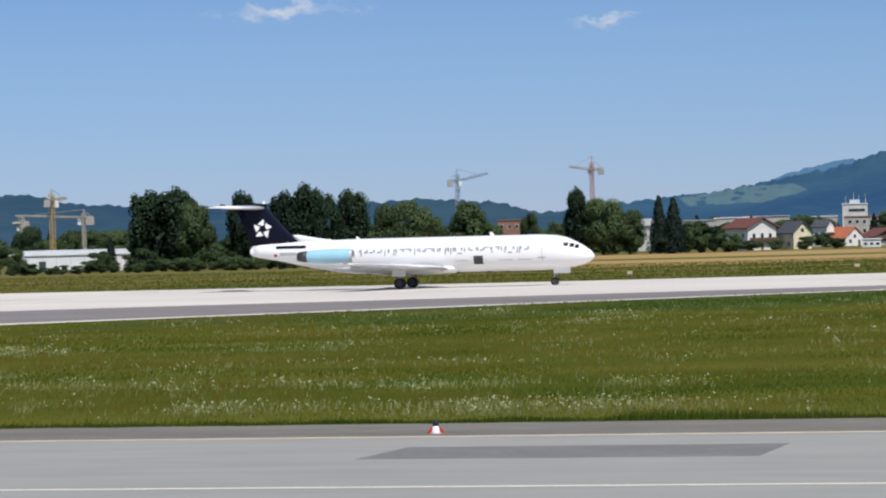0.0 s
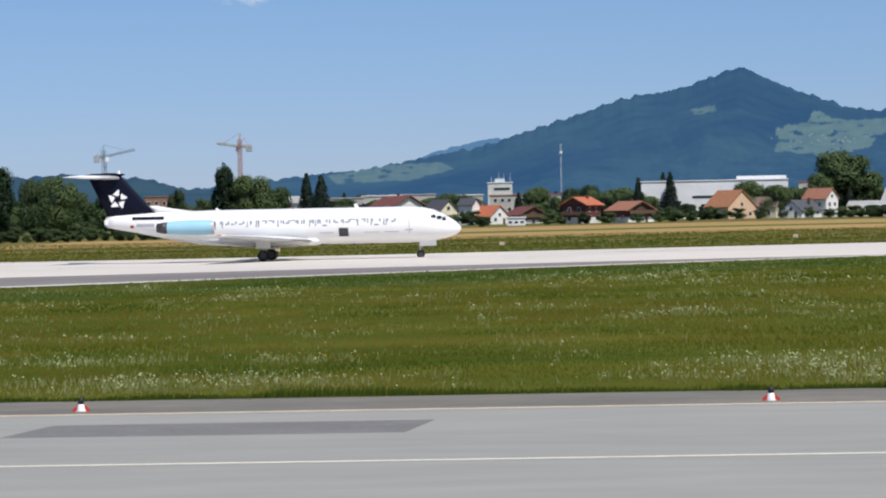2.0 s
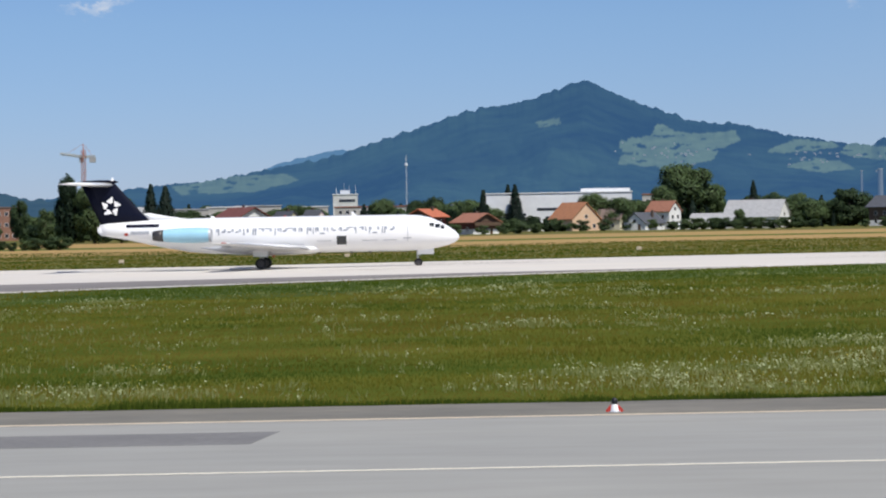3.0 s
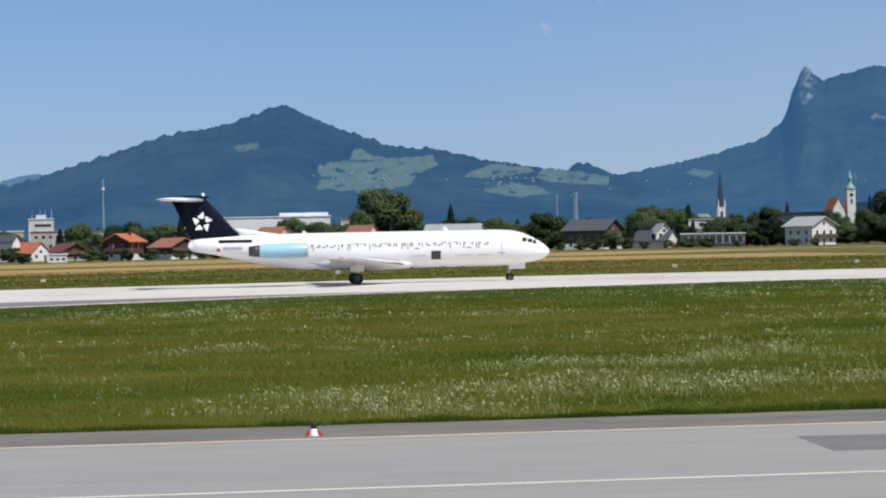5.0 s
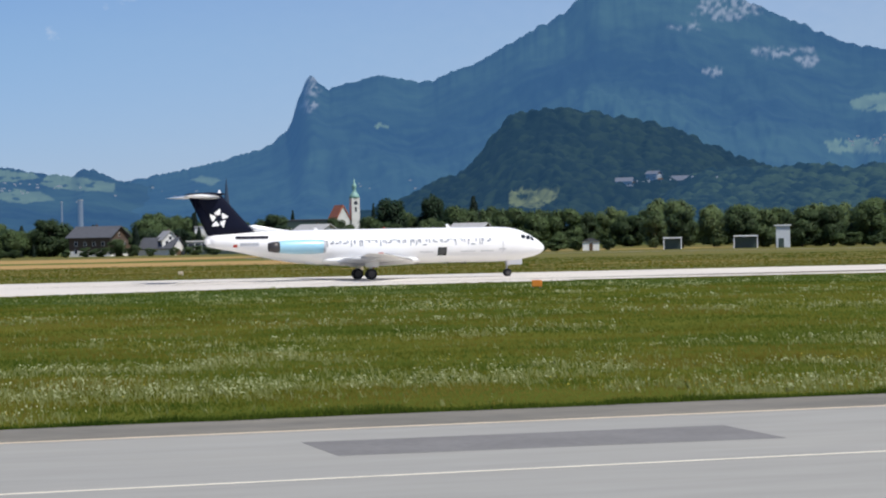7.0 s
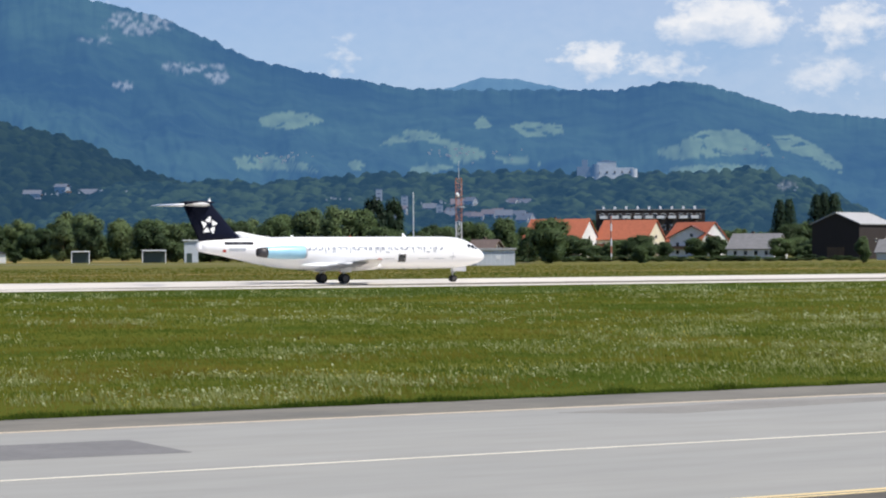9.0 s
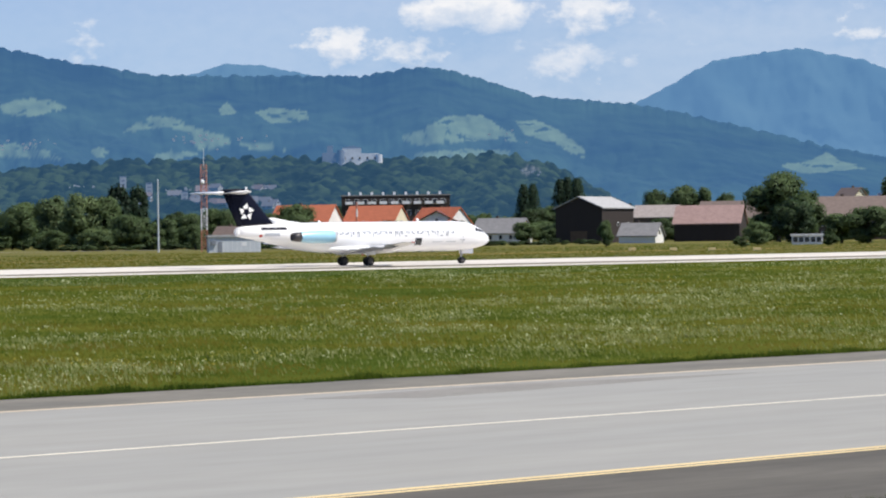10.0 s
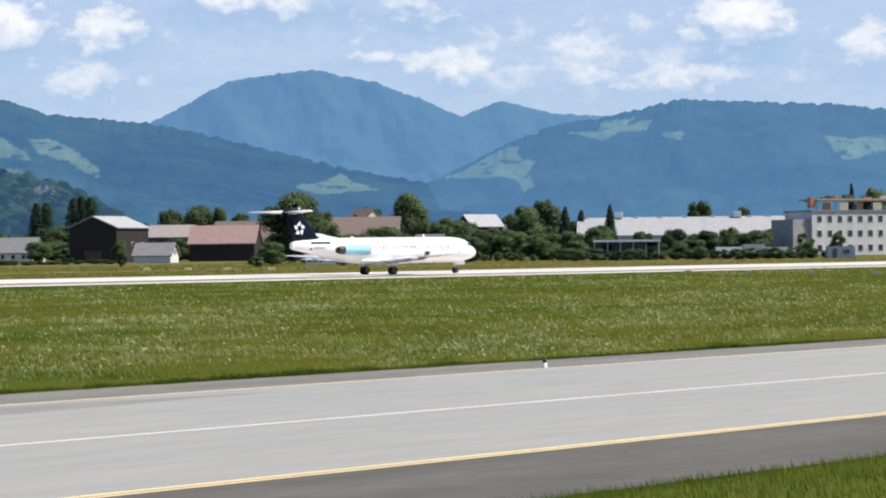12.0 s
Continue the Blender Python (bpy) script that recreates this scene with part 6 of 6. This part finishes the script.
def mast():
    o = thing("radio_mast", 278, 439.3, float(ground_z(278, 439)), "red and white lattice radio mast with aerials", "mast", 20)
    red, wht = M["red_metal"], M["white_metal"]
    lattice((0, 0, 0), (0, 0, 17.6), 1.15, 16, 0.05, [red, wht, red, red], o, "mast_section")
    part("aerial", tube((0, 0, 17.4), (0, 0, 21.0), 0.09, 0.04, 6), M["grey_metal"], o)
    part("aerial", tube((0.9, 0, 14), (0.9, 0, 16.5), 0.08, seg=6), M["white_metal"], o)
    part("dish", tube((-0.9, -0.3, 14.2), (-0.9, -0.6, 14.2), 0.5, 0.35, 12), M["white_metal"], o)
    part("platform", box(-0.9, 0.9, -0.9, 0.9, 11.7, 11.85), M["grey_metal"], o)
    p = thing("steel_pole", 279.5, 459.5, float(ground_z(279, 459)), "slim grey steel pole", "pole")
    part("shaft", tube((0, 0, 0), (0, 0, 14.9), 0.2, 0.12, 10), M["grey_metal"], p)
    part("cap", tube((0, 0, 14.9), (0, 0, 15.2), 0.16, 0.05, 8), M["grey_metal"], p)
    q = thing("striped_pole", 383, 532.7, float(ground_z(383, 532)), "red and white striped pole", "pole")
    for i in range(6):
        part("band", tube((0, 0, i * 1.9), (0, 0, i * 1.9 + 1.9), 0.22, seg=10), M["red_metal"] if i % 2 else M["white_metal"], q)
    r = thing("radio_mast", 6.7, 1100, 0.4, "tall thin grey lattice mast", "mast")
    lattice((0, 0, 0), (0, 0, 33), 0.4, 24, 0.04, [M["grey_metal"]], r, "mast_section")
    part("aerial_ring", tube((0, 0, 28.6), (0, 0, 29.6), 0.7, seg=12), M["white_metal"], r)
    for x, y, h, wd in ((271, 1475, 29.8, 0.6), (281.5, 1473, 30.6, 1.5)):
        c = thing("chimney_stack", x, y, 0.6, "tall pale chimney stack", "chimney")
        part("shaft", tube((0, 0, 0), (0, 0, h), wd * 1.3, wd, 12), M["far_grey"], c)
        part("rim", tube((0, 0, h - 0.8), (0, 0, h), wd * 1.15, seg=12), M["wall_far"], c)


mast()


# ---- airfield furniture ----
def edge_marker(x, y, plain_white=False):
    o = thing("edge_marker", x, y, 0.012, "small white and red marker with a black top beside the taxiway" if not plain_white else "small white marker with a black top beside the taxiway", "marker", -math.degrees(math.atan2(x, y)), "taxiway edge markers")
    o.scale = (0.76, 0.76, 0.86)
    part("body", loft([[(r * math.cos(2 * math.pi * i / 16), r * math.sin(2 * math.pi * i / 16), z) for i in range(16)] for z, r in ((0, 0.13), (0.03, 0.13), (0.16, 0.10), (0.2, 0.07))]), M["white_paint"], o, "white body", True)
    part("cap", loft([[(r * math.cos(2 * math.pi * i / 14), r * math.sin(2 * math.pi * i / 14), z) for i in range(14)] for z, r in ((0.19, 0.075), (0.22, 0.09), (0.32, 0.08), (0.36, 0.03))]), M["black"], o, "black lamp head", True)
    if not plain_white:
        for s in (-1, 1):
            part("fin", prism([(s * 0.10, 0.0), (s * 0.25, 0.0), (s * 0.25, 0.05), (s * 0.10, 0.19)], -0.03, 0.03), M["red"], o, "red side fin")
    part("foot", tube((0, 0, -0.005), (0, 0, 0.02), 0.17, seg=16), M["grey_metal"], o)


edge_marker(-10.3, 56.1)
edge_marker(4.8, 56.0)
edge_marker(67.8, 55.6, True)


def sign(x, y, w, h, mat, label, turn):
    z = float(ground_z(x, y))
    o = thing("airfield_sign", x, y, z, label, "sign", turn, "low airfield signs")
    part("board", box(-w / 2, w / 2, -0.12, 0.12, 0.12, 0.12 + h, 0.03), mat, o)
    for s in (-1, 1):
        part("leg", tube((s * w * 0.35, 0, 0), (s * w * 0.35, 0, 0.14), 0.04, seg=8), M["grey_metal"], o)


sign(66.0, 172.7, 0.72, 0.48, M["orange"], "low orange sign board in the grass", -25)
for x, y in ((245, 179), (245, 170.5), (245, 161.7), (244.6, 153)):
    sign(x, y, 0.9, 0.28, M["line_edge"], "low pale marker board beside the runway", -55)
for x, y in ((282, 315), (281, 304), (280, 294), (279, 283)):
    sign(x, y, 1.2, 0.4, M["line_yellow"], "low yellowish marker board beyond the runway", -43)
for a, d in ((-1.0, 300), (5.5, 305), (13.0, 300), (17, 310), (-6.0, 290)):
    sign(d * math.sin(radians(a)), d * math.cos(radians(a)), 0.6, 0.35, M["line_edge"], "low pale marker board beyond the runway", -a)


# ---- meadow ----
def wedge_points(n, y0, y1, power, rng, a0=-21.5, a1=60.0):
    u = rng.uniform(0, 1, n)
    d = (y0 ** power + u * (y1 ** power - y0 ** power)) ** (1 / power)
    a = np.radians(rng.uniform(a0, a1, n * 1))
    x = d * np.tan(a)
    return x, d


def blades(name, x, y, height, width, lean, mat, rng, label):
    n = len(x)
    z = ground_z(x, y)
    ang = rng.normal(0, 0.6, n)
    dx, dy = np.cos(ang) * width / 2, np.sin(ang) * width / 2
    # all blades lean along +y, so their faces turn evenly to the sun
    tx, ty = rng.normal(0, lean * 0.6, n) * height, np.abs(rng.normal(lean, lean * 0.4, n)) * height
    v = np.empty((n, 3, 3))
    v[:, 0] = np.stack([x - dx, y - dy, z - 0.02], 1)
    v[:, 1] = np.stack([x + dx, y + dy, z - 0.02], 1)
    v[:, 2] = np.stack([x + tx, y + ty, z + height], 1)
    me = bpy.data.meshes.new(name)
    me.vertices.add(n * 3)
    me.vertices.foreach_set("co", v.reshape(-1))
    me.loops.add(n * 3)
    me.loops.foreach_set("vertex_index", np.arange(n * 3))
    me.polygons.add(n)
    me.polygons.foreach_set("loop_start", np.arange(n) * 3)
    me.polygons.foreach_set("loop_total", np.full(n, 3))
    me.materials.append(mat)
    me.update()
    # blades shade as one soft sward
    soft = rng.normal(0, 0.22, (n, 3)) + np.array([0, -0.45, 1.0])
    soft = np.repeat(soft / np.linalg.norm(soft, axis=1)[:, None], 3, axis=0)
    me.polygons.foreach_set("use_smooth", [True] * n)
    me.normals_split_custom_set_from_vertices(soft.tolist())
    return tagged(new(name, me), label, "grass", kind="stuff")


def field_noise(x, y, sx_, sy_, seed):
    """Smooth value noise on a lattice, 0 to 1."""
    g = np.random.default_rng(seed).uniform(0, 1, (256, 256))
    u, w = x / sx_ + 60, y / sy_ + 60
    i, j = np.floor(u).astype(int), np.floor(w).astype(int)
    fu, fw = u - i, w - j
    fu, fw = fu * fu * (3 - 2 * fu), fw * fw * (3 - 2 * fw)
    q = lambda a, b: g[a % 256, b % 256]
    return (q(i, j) * (1 - fu) + q(i + 1, j) * fu) * (1 - fw) + (q(i, j + 1) * (1 - fu) + q(i + 1, j + 1) * fu) * fw


def flower_heads(name, x, y, low, high, radius, mat, rng, label):
    """Small six-sided flower heads that lean every way."""
    n = len(x)
    z = ground_z(x, y) + rng.uniform(low, high, n)
    r = radius * rng.uniform(0.5, 1.3, n) * (np.hypot(x, y) / 70) ** 0.65
    ta, tb = rng.normal(0, 0.5, n), rng.normal(-0.45, 0.4, n)
    v = np.empty((n, 6, 3))
    for k in range(6):
        ux, uy = r * math.cos(k * math.pi / 3) * rng.uniform(0.6, 1.25, n), r * math.sin(k * math.pi / 3) * rng.uniform(0.6, 1.25, n)
        v[:, k] = np.stack([x + ux, y + uy, z + ux * ta - uy * tb], 1)
    me = mesh_of(name, v.reshape(-1, 3).tolist(), np.arange(n * 6).reshape(-1, 6).tolist(), mat)
    tagged(new(name, me), label, "flowers", kind="stuff")


def meadow():
    rng = np.random.default_rng(4)
    x, y = wedge_points(330000, 59.0, 200, 0.15, rng)
    ragged = 59.0 + 0.5 * field_noise(x, y, 0.8, 9, 21)
    keep = (y < near_edge(x) - 0.3) & (y > ragged)
    x, y = x[keep], y[keep]
    # olive, green and straw-coloured patches; greener beside the runway and along the shoulder
    tone = 0.5 * field_noise(x, y, 7, 7, 1) + 0.3 * field_noise(x, y, 2.4, 2.4, 2) + 0.2 * rng.uniform(0, 1, len(x))
    back = near_edge(x) - y
    tone = tone + 0.42 * smooth_step(3, 8, back) * (1 - smooth_step(20, 34, back)) * smooth_step(-40, 0, x) * (1 - 0.6 * smooth_step(110, 170, x))
    tone = tone + 0.30 * (1 - smooth_step(59.3, 60.6, y)) - 0.12 * smooth_step(60, 62, y) * (1 - smooth_step(64, 72, y)) + 0.08 * smooth_step(0.1, 0.7, x / y) - 0.08 * (1 - smooth_step(-0.05, 0.2, x / y))
    tall = 0.05 + 0.10 * field_noise(x, y, 5, 4, 3) * smooth_step(61, 66, y) + 0.26 * (1 - smooth_step(59.4, 60.3, y)) * field_noise(x, y, 1.3, 9, 22)
    h = tall * rng.uniform(0.55, 1.25, len(x))
    w = rng.uniform(0.02, 0.05, len(x)) * (np.hypot(x, y) / 60) ** 0.9
    for sel, mat, label in ((tone > 0.56, "blades_green", "dark green lush meadow grass"), ((tone <= 0.56) & (tone > 0.40), "blades", "olive green meadow grass"), (tone <= 0.40, "blades_ochre", "straw-coloured dry meadow grass")):
        blades("meadow_grass", x[sel], y[sel], h[sel], w[sel], 0.9, M[mat], rng, label)
    x = rng.uniform(-26, 100, 30000)
    y = 59.05 + 0.45 * field_noise(x, x * 0, 1.1, 9, 31) + np.abs(rng.normal(0, 0.35, len(x)))
    h = (0.06 + 0.26 * field_noise(x, x * 0, 0.9, 9, 32) * field_noise(x, x * 0, 5, 9, 33)) * rng.uniform(0.5, 1.2, len(x))
    blades("edge_grass", x, y, h, rng.uniform(0.02, 0.045, len(x)), 0.3, M["blades_edge"], rng, "ragged dark green grass along the asphalt edge")
    x, y = rng.uniform(10, 75, 60000), 26.8 - rng.uniform(0, 1, 60000) ** 1.6 * 12
    blades("verge_grass", x, y, rng.uniform(0.05, 0.2, len(x)), rng.uniform(0.012, 0.03, len(x)), 0.35, M["blades_green"], rng, "short green verge grass beside the taxiway")
    # the field beyond the runway
    x, y = wedge_points(120000, 236, 430, 0.2, rng)
    keep = y > far_edge(x) + 0.6
    x, y = x[keep], y[keep]
    tone = 0.55 * field_noise(x, y, 38, 5, 11) + 0.3 * field_noise(x, y, 9, 3, 12) + 0.15 * rng.uniform(0, 1, len(x)) + 0.16 * (1 - smooth_step(0, 5, y - far_edge(x)))
    h, w = rng.uniform(0.04, 0.17, len(x)) * (0.5 + tone), rng.uniform(0.14, 0.40, len(x))
    for sel, mat, label in ((tone > 0.57, "blades_green", "green grass tufts beyond the runway"), ((tone <= 0.57) & (tone > 0.42), "blades", "olive grass tufts beyond the runway"), (tone <= 0.42, "blades_ochre", "dry grass tufts beyond the runway")):
        blades("field_grass", x[sel], y[sel], h[sel], w[sel], 1.5, M[mat], rng, label)
    x, y = wedge_points(26000, 236, 300, 0.2, rng)
    strip = np.exp(-((y - far_edge(x) - 11) / 5.0) ** 2)
    keep = (y > far_edge(x) + 3) & (rng.uniform(0, 1, len(x)) < strip * np.clip(field_noise(x, y, 16, 4, 14) * 2.2 - 0.7, 0, 1))
    x, y = x[keep], y[keep]
    blades("pale_grass", x, y, rng.uniform(0.1, 0.3, len(x)), rng.uniform(0.10, 0.25, len(x)), 0.6, M["stalks"], rng, "pale seeding grass beyond the runway")
    # flowering patches
    x, y = wedge_points(80000, 60.6, 192, 0.6, rng)
    a = np.degrees(np.arctan2(x, y))
    dens = 0.55 * field_noise(x, y, 8, 5, 5) + 0.45 * field_noise(x, y, 2.6, 2.2, 6)
    bias = 0.10 * smooth_step(8, 20, a) + 0.08 * smooth_step(28, 42, a) - 0.02 * smooth_step(90, 150, y) + 0.07 * smooth_step(61, 63, y) * (1 - smooth_step(70, 82, y))
    for cx, cy, rx, ry, g in ((10, 141, 9, 4, 0.4), (16, 82, 6, 6, 0.28), (3, 68, 6, 3, 0.2), (-8, 65, 9, 2, 0.2), (22, 75, 10, 6, 0.22), (100, 80, 42, 10, 0.2), (45, 70, 20, 6, 0.16), (36, 132, 20, 5, 0.16), (85, 98, 40, 12, 0.12), (140, 108, 40, 12, 0.2)):
        bias = bias + g * np.exp(-((x - cx) / rx) ** 2 - ((y - cy) / ry) ** 2)
    chance = np.clip((dens + bias - 0.62) * 2.2, 0.003, 0.95)
    ok = y < near_edge(x) - 4
    keep = ok & (rng.uniform(0, 1, len(x)) < chance * (0.72 - 0.34 * smooth_step(25, 42, a)))
    px, py = np.repeat(x[keep], 3), np.repeat(y[keep], 3)
    n = len(px)
    px, py = px + rng.normal(0, 0.08, n) * (py / 70), py + rng.normal(0, 0.12, n) * (py / 70)
    white = rng.uniform(0, 1, n) < np.where(field_noise(px, py, 9, 6, 9) > 0.74, 0.5, 0.97)
    flower_heads("white_flowers", px[white], py[white], 0.08, 0.26, 0.025, M["umbels"], rng, "scattered white flower heads in the meadow")
    flower_heads("yellow_flowers", px[~white], py[~white], 0.06, 0.24, 0.016, M["yellow_flowers"], rng, "scattered yellow flower heads in the meadow")
    keep = ok & (rng.uniform(0, 1, len(x)) < np.clip(chance * 1.2 + 0.03, 0, 1))
    sx2, sy2 = np.repeat(x[keep], 3), np.repeat(y[keep], 3)
    n = len(sx2)
    sx2, sy2 = sx2 + rng.normal(0, 0.2, n), sy2 + rng.normal(0, 0.3, n)
    blades("seed_stalks", sx2, sy2, rng.uniform(0.08, 0.24, n), rng.uniform(0.03, 0.085, n) * (np.hypot(sx2, sy2) / 70) ** 0.8, 0.55, M["stalks"], rng, "pale seeding grass stalks in the meadow")


meadow()


def far_farms():
    """White farmhouses, a few metres across, strewn over the mountain meadows."""
    r = random.Random(17)
    slopes = [slope_of(o) for o in bpy.data.objects if o.name.startswith("backdrop")]
    bm = bmesh.new()
    for ca, ce, wa, we, k in ((6.4, 1.45, 0.7, 0.2, 26), (9.6, 1.30, 1.1, 0.16, 24), (28.4, 2.00, 0.8, 0.1, 20), (32.3, 2.1, 1.2, 0.16, 28), (17.2, 1.2, 1.2, 0.12, 5), (39, 2.1, 1.2, 0.2, 5), (12.5, 1.15, 1.2, 0.12, 6), (23.3, 1.2, 0.3, 0.04, 4), (24.5, 1.28, 0.5, 0.04, 5), (29.6, 1.08, 0.3, 0.04, 6), (31.8, 1.0, 0.6, 0.05, 8), (39.6, 1.3, 0.2, 0.06, 6)):
        for _ in range(k):
            a, e = ca + r.gauss(0, wa * 0.6), ce + r.gauss(0, we * 0.6)
            hits = [p for p in (on_slope(t, a, e) for t in slopes) if p]
            if not hits:
                continue
            place = min(hits, key=lambda p: p.length)
            far = place.length / 3300
            w, h = r.uniform(1.4, 4.2) * far, r.uniform(1.0, 2.2) * far
            m = Matrix.Translation(place) @ Matrix.Rotation(radians(-a), 4, "Z")
            bmesh.ops.create_cube(bm, size=1.0, matrix=m @ Matrix.Diagonal((w, w, h * 1.8, 1)))
    me = bpy.data.meshes.new("far_farmhouses")
    bm.to_mesh(me)
    bm.free()
    me.materials.append(M["wall_far"])
    tagged(new("far_farmhouses", me), "tiny white farmhouses on the mountain meadows", "house", kind="stuff")


far_farms()


motions()
